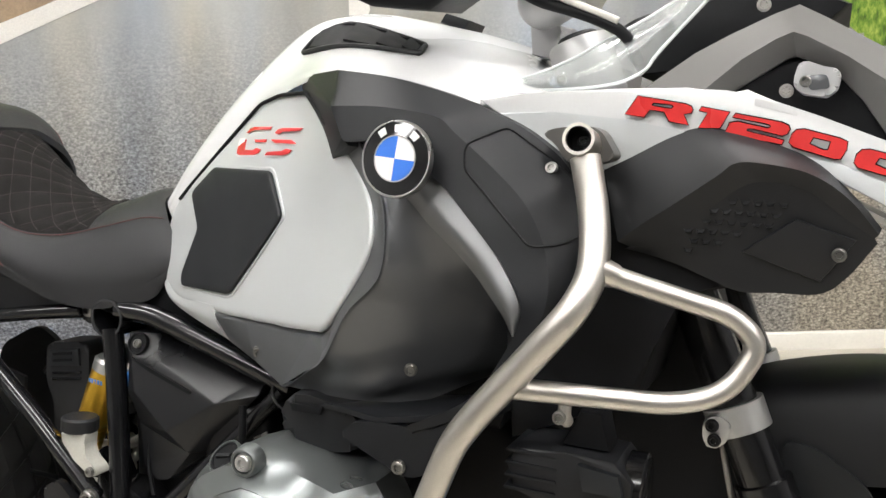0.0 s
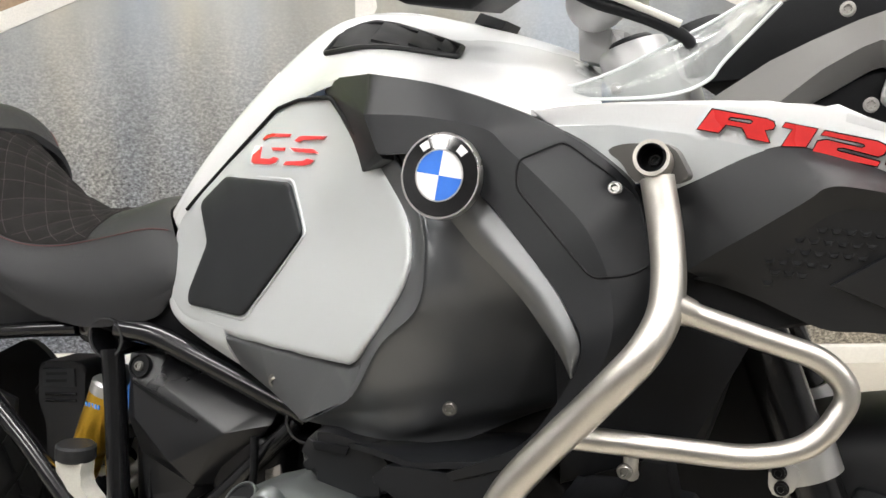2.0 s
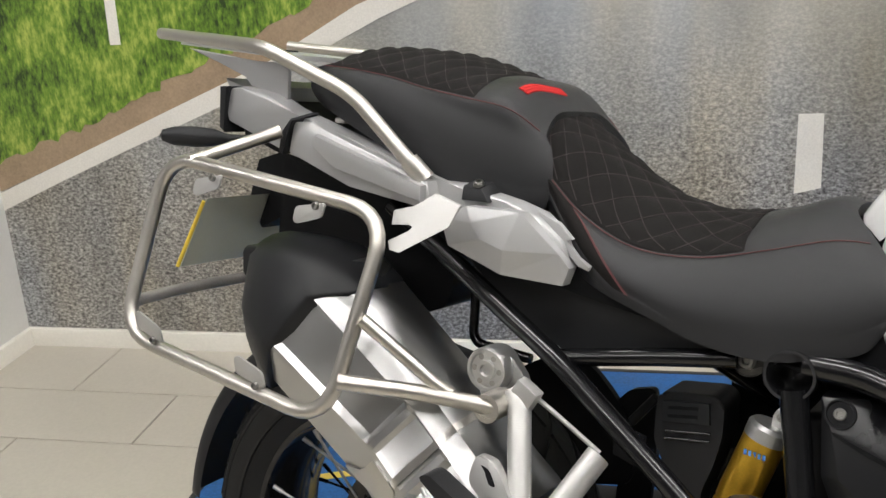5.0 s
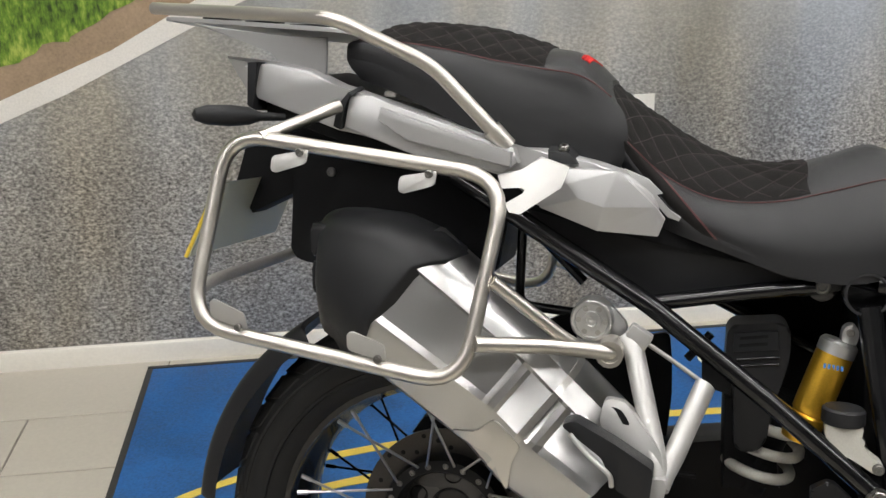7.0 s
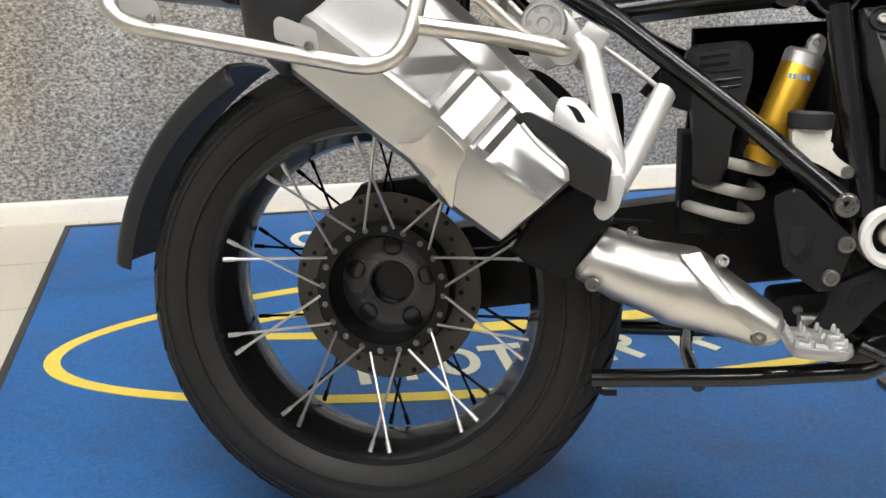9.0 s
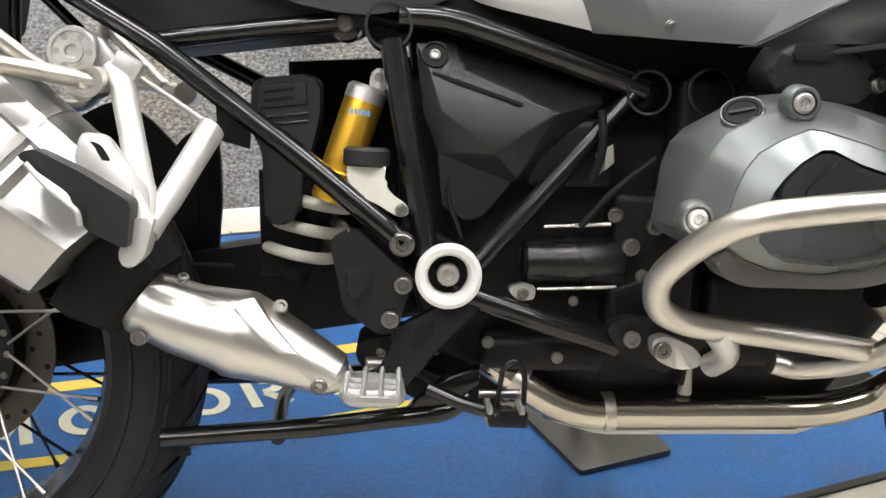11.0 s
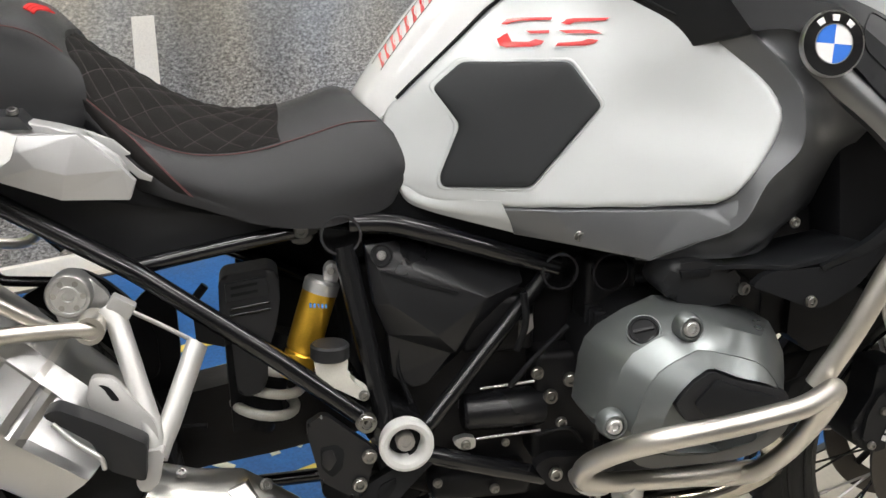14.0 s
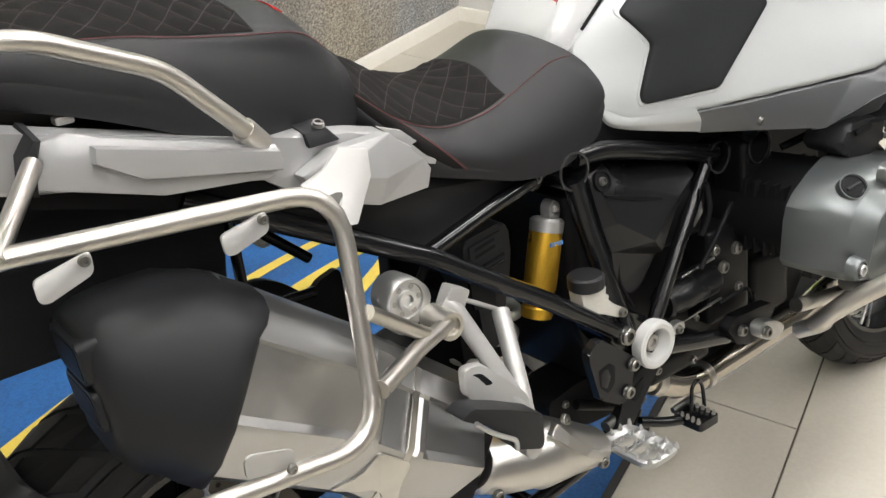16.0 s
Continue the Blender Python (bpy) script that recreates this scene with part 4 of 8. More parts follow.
# -- round badge, without lettering --
def badge(c, r):
    m = facing(c, (-0.08, -1, 0.1)) @ Matrix.Rotation(radians(-4), 4, "Z")
    body = part("tank_badge", lathe(bmesh.new(), [(r * 0.9, -0.006), (r, -0.004), (r, 0.002), (r * 0.985, 0.0035), (r * 0.95, 0.0035), (r * 0.94, 0.0022), (0, 0.0022)], n=64), CHROME, bike, "round enamel tank badge with blue and white quarters", at=m)
    part("badge_ring", lathe(bmesh.new(), [(r * 0.945, 0.0015), (r * 0.94, 0.0032), (r * 0.6, 0.0042), (r * 0.58, 0.003)], n=64), EMBLACK, body, "black enamel ring")
    part("badge_rim", lathe(bmesh.new(), [(r * 0.61, 0.003), (r * 0.605, 0.0048), (r * 0.575, 0.0048), (r * 0.57, 0.003)], n=64), CHROME, body)
    for k in range(4):
        bm = bmesh.new()
        c0 = bm.verts.new((0, 0, 0.0050))
        arc = [bm.verts.new((r * 0.575 * math.cos(math.pi / 2 * (k + j / 12)), r * 0.575 * math.sin(math.pi / 2 * (k + j / 12)), 0.0044)) for j in range(13)]
        for p, q in zip(arc[:-1], arc[1:]):
            bm.faces.new((c0, p, q))
        part("badge_quarter", bm, BLUE if k % 2 else EMWHITE, body, "blue enamel quarter" if k % 2 else "white enamel quarter")
    for a in (136, 100, 62):
        bm = bmesh.new()
        arcs = [[(q * r * math.cos(radians(a - 8 + d)), q * r * math.sin(radians(a - 8 + d)), z) for q, z in ((0.68, 0.004), (0.68, 0.0047), (0.87, 0.0042), (0.87, 0.0035))] for d in (-8, -4, 0, 4, 8)]
        oct_loft(bm, arcs)
        part("badge_mark", bm, EMWHITE, body)


badge((1.059, -0.418, 0.977), 0.0365)

# -- air vent on the tank --
tank_grid = np.array([catmull([catmull(r, 80)[i] for r in (row0, row1, row2, row3)], 60) for i in range(80)]).reshape(-1, 3)


def on_tank(x, y, lift=0.0):
    """The point of the tank's skin over (x, y)."""
    d = np.hypot(tank_grid[:, 0] - x, tank_grid[:, 1] - y)
    near = np.argsort(d)[:4]
    wgt = 1 / (d[near] + 1e-5)
    return Vector((x, y, float((tank_grid[near, 2] * wgt).sum() / wgt.sum()) + lift))


vent_low = [(0.808, -0.168), (0.86, -0.197), (0.91, -0.211), (0.95, -0.218), (0.992, -0.224)]
vent_high = [(0.820, -0.157), (0.858, -0.149), (0.905, -0.160), (0.945, -0.171), (0.986, -0.193)]


def vent_rows(lift, u0=0.0, u1=1.0, v0=0.0, v1=1.0, n=8, ramp=0.0):
    """Rows over the vent's field, a little above the tank's skin; ramp lowers them along their length."""
    lo, hi = catmull([(x, y, 0) for x, y in vent_low], 41), catmull([(x, y, 0) for x, y in vent_high], 41)
    rows_ = []
    for v in np.linspace(v0, v1, 5):
        line = []
        for k, u in enumerate(np.linspace(u0, u1, n)):
            p = lo[round(u * 40)] * (1 - v) + hi[round(u * 40)] * v
            line.append(on_tank(p[0], p[1], lift - ramp * k / (n - 1)))
        rows_.append(line)
    return rows_


vent = part("tank_vent", skin(bmesh.new(), vent_rows(0.002), 30, 12, (0, 0.002, -0.006)), DEEP, tank, "black louvred vent in the tank cover")
border = vent_rows(0.003)
part("vent_frame", tube(bmesh.new(), border[0] + [r[-1] for r in border[1:-1]] + border[-1][::-1] + [r[0] for r in border[-2:0:-1]], 0.0032, n=8, closed=True, bend=0.006), BLACKP, vent)
for u0, u1 in ((0.05, 0.33), (0.35, 0.6), (0.62, 0.83), (0.85, 0.96)):
    part("louvre", skin(bmesh.new(), vent_rows(0.0075, u0, u1, 0.1, 0.9, 5, 0.005), 8, 8, (0, 0.001, -0.003)), SATIN, vent, angle=25)
# hatched red strip on the tank's rear edge
edge_a, edge_b, edge_c = catmull(row1, 401), catmull(row2, 401), catmull(row3, 401)


def tank_edge(i, t):
    if t > 1:
        return Vector(edge_b[i]).lerp(Vector(edge_c[i]), t - 1)
    return Vector(edge_a[i]).lerp(Vector(edge_b[i]), t)


lift = Vector((-0.0012, -0.0006, 0.0012))
for first, count in ((28, 9), (104, 9)):
    for t in (0.8, 1.72):
        pipe("stripe_border", [tank_edge(i, t) + lift for i in range(first, first + 7 * count + 1, 4)], 0.0005, GREYPART, tank, "thin grey line beside the hatch marks", n=6, bend=0.004)
    for k in range(count):
        i = first + 2 + 7 * k
        pts = [tank_edge(i, 0.84), tank_edge(i + 3, 0.84), tank_edge(i + 6, 1.25), tank_edge(i + 9, 1.68), tank_edge(i + 6, 1.68), tank_edge(i + 3, 1.25)]
        part("stripe", prism(bmesh.new(), [p + lift for p in pts], -lift, 0), RED, tank, "red hatch mark on the tank edge")

# -- beak and nose panels --
beak = [(1.172, 1.004), (1.124, 1.026), (1.107, 1.039), (1.154, 1.046), (1.188, 1.05), (1.307, 1.0575), (1.341, 1.052), (1.360, 1.0575), (1.384, 1.048), (1.424, 1.036), (1.477, 1.018), (1.6, 0.955), (1.6, 0.91), (1.484, 0.962), (1.401, 0.998), (1.361, 1.01), (1.318, 1.012), (1.251, 0.985), (1.2, 0.985)]
nose = part("nose_panel", prism(bmesh.new(), flat(beak, -0.335), (0, 0.03, 0), 0.004, 3), WHITE, bike, "glossy white nose side panel with red model lettering")
top_rows = [
    [(1.107, -0.333, 1.039), (1.188, -0.333, 1.049), (1.31, -0.333, 1.0555), (1.43, -0.333, 1.033), (1.6, -0.30, 0.955)],
    [(1.09, -0.26, 1.052), (1.18, -0.25, 1.050), (1.31, -0.25, 1.046), (1.44, -0.24, 1.015), (1.62, -0.2, 0.94)],
    [(1.08, -0.18, 1.065), (1.18, -0.16, 1.05), (1.31, -0.15, 1.03), (1.45, -0.14, 1.0), (1.64, -0.12, 0.93)],
]
part("nose_top", skin(bmesh.new(), top_rows, 24, 10, (0, 0, -0.006)), WHITE, nose)
part("nose_underside", skin(bmesh.new(), [[(x, 0.25 + y, z - 0.06) for x, y, z in r] for r in top_rows], 12, 6, (0, 0, -0.006)), WHITE, nose)
shroud = [
    [(1.237, -0.338, 0.980), (1.259, -0.338, 0.991), (1.298, -0.338, 1.013), (1.325, -0.338, 1.022), (1.348, -0.338, 1.020), (1.39, -0.338, 1.010), (1.426, -0.338, 0.995), (1.461, -0.337, 0.965), (1.481, -0.336, 0.943)],
    [(1.258, -0.352, 0.913), (1.28, -0.36, 0.931), (1.306, -0.368, 0.950), (1.345, -0.376, 0.980), (1.358, -0.378, 0.991), (1.377, -0.378, 0.993), (1.418, -0.374, 0.987), (1.451, -0.362, 0.968), (1.479, -0.342, 0.938)],
    [(1.268, -0.343, 0.908), (1.29, -0.349, 0.914), (1.318, -0.356, 0.926), (1.345, -0.362, 0.955), (1.368, -0.364, 0.973), (1.39, -0.364, 0.977), (1.42, -0.361, 0.971), (1.448, -0.354, 0.952), (1.476, -0.339, 0.934)],
    [(1.262, -0.335, 0.905), (1.285, -0.338, 0.902), (1.314, -0.34, 0.895), (1.34, -0.342, 0.886), (1.37, -0.343, 0.877), (1.40, -0.343, 0.879), (1.437, -0.342, 0.882), (1.458, -0.34, 0.899), (1.479, -0.336, 0.93)],
]
part("nose_lower_panel", prism(bmesh.new(), flat([(1.127, 1.0262), (1.184, 1.030), (1.25, 1.026), (1.302, 1.0185), (1.33, 1.012), (1.30, 1.0), (1.259, 0.985), (1.23, 0.975), (1.2, 0.985), (1.172, 1.004)], -0.3385), (0, 0.02, 0), 0.001), SILVER, nose, "matt silver lower band of the nose panel")
part("nose_lower_panel", prism(bmesh.new(), flat([(1.40, 1.003), (1.44, 0.997), (1.52, 0.968), (1.6, 0.93), (1.6, 0.91), (1.484, 0.962)], -0.3385), (0, 0.02, 0), 0.001), SILVER, nose, "matt silver lower band of the nose panel")
radiator = part("radiator_shroud", skin(bmesh.new(), shroud, 49, 13, (0, 0.03, 0), across=straight), BLACKP, bike, "angular black radiator shroud", angle=13)
part("shroud_plate", prism(bmesh.new(), [(1.369, -0.356, 0.914), (1.412, -0.366, 0.947), (1.462, -0.352, 0.932), (1.436, -0.35, 0.893)], (0, 0.014, 0), 0.003), BLACKP, radiator)
high_line, low_line = np.array(shroud[2]).T, np.array(shroud[3]).T
for i in range(8):
    for j in range(6):
        x, z = 1.322 + 0.0105 * i + 0.005 * (j % 2), 0.912 + 0.0095 * j
        if 0.9 + (x - 1.30) * 0.42 < z < 0.915 + (x - 1.305) * 0.95:
            share = (z - np.interp(x, *low_line[::2])) / (np.interp(x, *high_line[::2]) - np.interp(x, *low_line[::2]))
            y = np.interp(x, *low_line[:2]) * (1 - share) + np.interp(x, *high_line[:2]) * share
            part("honeycomb_cell", lathe(bmesh.new(), [(0.0046, -0.004), (0.0045, 0.0007), (0.0036, 0.0007), (0.003, -0.0002), (0, -0.0002)], facing((x, y, z), (0, -1, 0.3)), n=6), DEEP, radiator)
bolt((1.449, -0.36, 0.919), 0.0055, (0, -1, 0), radiator)

# -- model lettering --
def plate_letter(outlines, shift=(0, 0)):
    """A flat red letter with a narrow black edge, laid on the nose panel."""
    for grow, y, material, name, label in ((0.0011, -0.3398, EMBLACK, "letter_shadow", "black edge of a red letter"), (0, -0.3405, RED, "letter", "red letter")):
        bm = bmesh.new()
        for outline in outlines:
            pts = [Vector((x + shift[0], y, z + shift[1])) for x, z in outline]
            n = len(pts)
            turn = 1 if sum(pts[k].x * pts[(k + 1) % n].z - pts[(k + 1) % n].x * pts[k].z for k in range(n)) > 0 else -1
            wide = []
            for k in range(n):
                a, b = (pts[k] - pts[k - 1]).normalized(), (pts[(k + 1) % n] - pts[k]).normalized()
                out = Vector((a.z + b.z, 0, -a.x - b.x))
                wide.append(pts[k] + (out.normalized() * grow * turn if out.length > 0.05 else Vector((0, 0, 0))))
            prism(bm, wide, (0, 0.0018, 0), 0)
        part(name, bm, material, nose, label)


ZERO = [
    [(1.3995, 1.0123), (1.4012, 1.0196), (1.4049, 1.0235), (1.4112, 1.0242), (1.4408, 1.0178), (1.4465, 1.0153), (1.4464, 1.0086), (1.4326, 1.0111), (1.4334, 1.0149), (1.4189, 1.0178), (1.416, 1.0119)],
    [(1.4464, 1.0086), (1.4426, 1.0007), (1.438, 0.9999), (1.4031, 1.0085), (1.3995, 1.0123), (1.416, 1.0119), (1.4279, 1.0071), (1.4318, 1.0073), (1.4326, 1.0111)],
]
plate_letter([
    [(1.2537, 1.0307), (1.2642, 1.0475), (1.3074, 1.0421), (1.3131, 1.04), (1.3144, 1.0371), (1.2974, 1.0395), (1.2953, 1.041), (1.279, 1.0421), (1.2773, 1.0403), (1.2759, 1.0357), (1.271, 1.0288)],
    [(1.3144, 1.0371), (1.3133, 1.0344), (1.3068, 1.0328), (1.3117, 1.0233), (1.2945, 1.0258), (1.2892, 1.0342), (1.2759, 1.0357), (1.2773, 1.0403), (1.2781, 1.0392), (1.2939, 1.0372), (1.2961, 1.0375), (1.2974, 1.0395)],
])
plate_letter([[(1.3205, 1.0365), (1.3224, 1.0399), (1.3467, 1.0364), (1.3397, 1.0219), (1.3213, 1.0213), (1.3282, 1.035)]])
plate_letter([[(1.3501, 1.032), (1.3525, 1.0353), (1.3916, 1.0294), (1.3976, 1.0269), (1.3989, 1.0237), (1.3972, 1.0199), (1.393, 1.0179), (1.3676, 1.023), (1.3634, 1.0226), (1.3626, 1.0208), (1.3654, 1.0197), (1.3884, 1.0151), (1.3947, 1.0139), (1.3934, 1.0102), (1.3659, 1.0142), (1.3446, 1.0179), (1.348, 1.0269), (1.3546, 1.0282), (1.3806, 1.0236), (1.3831, 1.025), (1.3821, 1.0268), (1.3791, 1.0277)]])
plate_letter(ZERO)
plate_letter(ZERO, (0.054, -0.0145))
for outline in (
    [(0.7437, 0.992), (0.7501, 0.9984), (0.7606, 1.0003), (0.8005, 1.0015), (0.7986, 0.9978), (0.7637, 0.9962), (0.7558, 0.9946), (0.7503, 0.9917)],
    [(0.736, 0.9831), (0.7488, 0.9837), (0.7526, 0.9707), (0.7724, 0.971), (0.7794, 0.9748), (0.7892, 0.9728), (0.7852, 0.9683), (0.7764, 0.9657), (0.746, 0.964), (0.7394, 0.9656), (0.7372, 0.9712)],
    [(0.7694, 0.9846), (0.7956, 0.9858), (0.7951, 0.9822), (0.7746, 0.9812)],
    [(0.8094, 0.9944), (0.8156, 0.9993), (0.8227, 1.0006), (0.8625, 1.002), (0.8573, 0.998), (0.8243, 0.9963), (0.8191, 0.9927), (0.8147, 0.993)],
    [(0.8051, 0.9862), (0.8421, 0.9872), (0.8508, 0.9843), (0.8535, 0.9828), (0.8142, 0.9825)],
    [(0.8005, 0.9667), (0.8042, 0.9711), (0.8308, 0.973), (0.8376, 0.9767), (0.8493, 0.9753), (0.8446, 0.971), (0.8339, 0.9683)],
):
    part("letter_stroke", prism(bmesh.new(), [(x, tank_y(x, z) - 0.0028, z) for x, z in outline], (0.001, 0.004, 0), 0.0005), RED, tankside, "raised red letter stroke")
    mx, mz = sum(x for x, z in outline) / len(outline), sum(z for x, z in outline) / len(outline)
    part("letter_edge", prism(bmesh.new(), [(mx + (x - mx) * 1.05 - 0.0004, tank_y(x, z) - 0.0016, mz + (z - mz) * 1.2 - 0.0006) for x, z in outline], (0.001, 0.004, 0), 0), EMWHITE, tankside, "white edge of a letter stroke")

# -- crash bars --
bars = pipe("crash_bar", [(1.2345, -0.405, 0.989), (1.2462, -0.412, 0.9494), (1.254, -0.425, 0.915), (1.2555, -0.438, 0.886), (1.2443, -0.453, 0.858), (1.2252, -0.455, 0.8334), (1.2041, -0.451, 0.8063), (1.1823, -0.450, 0.7801), (1.1614, -0.450, 0.7534), (1.1429, -0.449, 0.7265), (1.122, -0.443, 0.672), (1.104, -0.433, 0.625), (1.082, -0.423, 0.578)], 0.0138, STEEL, bike, "brushed stainless steel upper crash bar", bend=0.03)
pipe("bar_branch", [(1.256, -0.432, 0.894), (1.30, -0.41, 0.88), (1.37, -0.39, 0.862), (1.394, -0.386, 0.838), (1.372, -0.395, 0.795), (1.33, -0.412, 0.782), (1.186, -0.447, 0.784)], 0.0098, STEEL, bars, bend=0.03)
part("bar_collar", tube(bmesh.new(), [(1.258, -0.431, 0.8935), (1.274, -0.423, 0.889)], 0.0122, n=16, ends=(1.15, 0.85)), STEEL, bars)
part("bar_mount", prism(bmesh.new(), [(1.186, -0.384, 1.0078), (1.2018, -0.388, 1.0142), (1.2355, -0.39, 1.0168), (1.245, -0.39, 1.0119), (1.258, -0.385, 0.9901), (1.2449, -0.384, 0.9838), (1.2126, -0.386, 0.9826), (1.2019, -0.386, 0.9995)], (0, 0.03, 0), 0.003, corner=0.008), GREYPART, bars, "cast mount of the crash bar")
# black disc, and a black lining below, darken the steel bore like shade
part("bore_shade", lathe(bmesh.new(), [(0.0112, 0), (0, 0)], facing((1.231, -0.4, 1.002), (0, -1, 0.14)), n=24), DEEP, bars)
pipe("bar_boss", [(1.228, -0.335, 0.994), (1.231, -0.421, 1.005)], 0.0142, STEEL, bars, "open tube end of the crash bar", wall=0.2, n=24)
part("bore_shade_lining", lathe(bmesh.new(), [(0.0112, 0.0205), (0.0106, 0.0205), (0.0106, 0.0), (0.0, 0.0)], facing((1.2305, -0.4, 1.0023), (-0.03, -1, 0.13)), n=24), DEEP, bars)
bolt((1.231, -0.402, 1.0025), 0.0045, (0, -1, 0.14), bars, ENGINE)
low = pipe("engine_guard", [(0.985, -0.237, 0.378), (1.011, -0.237, 0.372), (1.05, -0.27, 0.385), (1.075, -0.32, 0.412), (1.078, -0.385, 0.475), (1.087, -0.43, 0.54), (1.094, -0.453, 0.592), (1.025, -0.496, 0.585), (0.93, -0.512, 0.577), (0.845, -0.505, 0.563), (0.814, -0.462, 0.532), (0.795, -0.42, 0.495), (0.806, -0.39, 0.462), (0.84, -0.368, 0.445), (0.976, -0.34, 0.427), (1.085, -0.29, 0.405)], 0.0128, STEEL, bike, "brushed stainless steel cylinder guard bar", bend=0.03)
part("guard_mount", prism(bmesh.new(), [(0.8359, -0.275, 0.407), (0.851, -0.275, 0.4123), (0.8828, -0.278, 0.4017), (0.8964, -0.28, 0.3845), (0.8721, -0.278, 0.3734), (0.8403, -0.275, 0.3853)], (0, 0.02, 0), 0.004, corner=0.01), ALU, low, "cast aluminium guard mount")
pipe("mount_stub", [(0.895, -0.30, 0.388), (0.90, -0.34, 0.41), (0.875, -0.362, 0.437)], 0.013, ALU, low, bend=0.02)
part("guard_plate", prism(bmesh.new(), flat([(0.7906, 0.4127), (0.8119, 0.4258), (0.8498, 0.4235), (0.905, 0.418), (0.905, 0.396), (0.8599, 0.363), (0.8145, 0.3782)], -0.25), (0, 0.02, 0), 0.003, corner=0.008), ENGINE, low, "black plate behind the guard mount")
bolt((0.848, -0.279, 0.3967), 0.0085, (0, -1, 0), low)
bolt((0.8202, -0.255, 0.4023), 0.0085, (0, -1, 0), low)

# -- seats --
def both(rows):
    """Rows from the right edge to the middle, with a full round flank, carried over to the left edge."""
    a, b, c = (np.array(r) for r in rows[:3])
    a[:, 1] = b[:, 1] - 0.002
    bulge = 2 * b - (a + c) / 2 + np.array((0, 0, 0.004))
    bulge[:, 1] = b[:, 1] - 0.008
    flank = [[tuple(v) for v in (1 - t) ** 2 * a + 2 * t * (1 - t) * bulge + t * t * c] for t in (0.25, 0.5, 0.76)]
    rows = [[tuple(v) for v in a]] + flank + rows[2:]
    return rows + [mirror_y(r) for r in rows[-2::-1]]


rider_rows = [
    [(0.272, -0.17, 0.81), (0.325, -0.18, 0.795), (0.375, -0.185, 0.780), (0.445, -0.185, 0.758), (0.51, -0.185, 0.752), (0.56, -0.18, 0.761), (0.603, -0.172, 0.775), (0.620, -0.166, 0.80)],
    [(0.235, -0.172, 0.88), (0.285, -0.203, 0.845), (0.335, -0.208, 0.818), (0.40, -0.207, 0.80), (0.47, -0.203, 0.80), (0.54, -0.196, 0.812), (0.60, -0.186, 0.828), (0.628, -0.178, 0.826)],
    [(0.203, -0.165, 0.936), (0.235, -0.173, 0.908), (0.285, -0.175, 0.866), (0.348, -0.172, 0.837), (0.42, -0.165, 0.835), (0.49, -0.156, 0.853), (0.548, -0.147, 0.870), (0.594, -0.149, 0.873)],
    [(0.19, -0.12, 0.986), (0.225, -0.12, 0.953), (0.28, -0.12, 0.913), (0.345, -0.12, 0.874), (0.42, -0.118, 0.862), (0.49, -0.11, 0.881), (0.536, -0.105, 0.898), (0.569, -0.118, 0.894)],
    [(0.18, MID, 0.994), (0.22, MID, 0.966), (0.275, MID, 0.93), (0.345, MID, 0.889), (0.42, MID, 0.872), (0.49, MID, 0.887), (0.54, MID, 0.905), (0.566, MID, 0.901)],
]
pillion_rows = [
    [(-0.118, -0.17, 0.978), (-0.063, -0.178, 0.962), (0.0, -0.18, 0.936), (0.06, -0.18, 0.908), (0.13, -0.18, 0.885), (0.20, -0.175, 0.868), (0.232, -0.165, 0.868)],
    [(-0.14, -0.175, 1.004), (-0.07, -0.198, 1.0), (0.0, -0.202, 0.985), (0.06, -0.202, 0.965), (0.13, -0.2, 0.942), (0.20, -0.192, 0.918), (0.242, -0.178, 0.91)],
    [(-0.13, -0.16, 1.02), (-0.07, -0.178, 1.018), (0.0, -0.18, 1.011), (0.06, -0.182, 1.0), (0.12, -0.184, 0.992), (0.18, -0.184, 0.984), (0.223, -0.165, 0.952)],
    [(-0.122, -0.12, 1.03), (-0.07, -0.125, 1.041), (0.0, -0.125, 1.039), (0.06, -0.125, 1.031), (0.12, -0.13, 1.015), (0.174, -0.135, 1.008), (0.214, -0.12, 0.975)],
    [(-0.12, MID, 1.032), (-0.07, MID, 1.046), (0.0, MID, 1.045), (0.06, MID, 1.038), (0.12, MID, 1.022), (0.174, MID, 1.010), (0.216, MID, 0.978)],
]
seat = part("rider_seat", skin(bmesh.new(), both(rider_rows), 44, 50, (0, 0, -0.012)), LEATHER, bike, "black leather rider seat with a quilted suede insert")
pillion = part("pillion_seat", skin(bmesh.new(), both(pillion_rows), 36, 50, (0, 0, -0.012)), LEATHER, bike, "black leather pillion seat with a quilted suede insert")


def trimmed(rows, u0, u1, v0, v1, lift, n=10):
    """The part of a sheet between the given shares of its length and width, lifted a little."""
    fine = [catmull(r, 61) for r in both(rows)]
    grid = np.array([catmull([r[i] for r in fine], 61) for i in range(61)])
    us, vs = np.linspace(u0 * 60, u1 * 60, n), np.linspace(v0 * 60, v1 * 60, n)
    out = []
    for v in vs:
        line = []
        for u in us:
            i, j = min(int(u), 59), min(int(v), 59)
            a, b = u - i, v - j
            p = grid[i, j] * (1 - a) * (1 - b) + grid[i + 1, j] * a * (1 - b) + grid[i, j + 1] * (1 - a) * b + grid[i + 1, j + 1] * a * b
            line.append(tuple(p + np.array((0, 0, lift))))
        out.append(line)
    return out


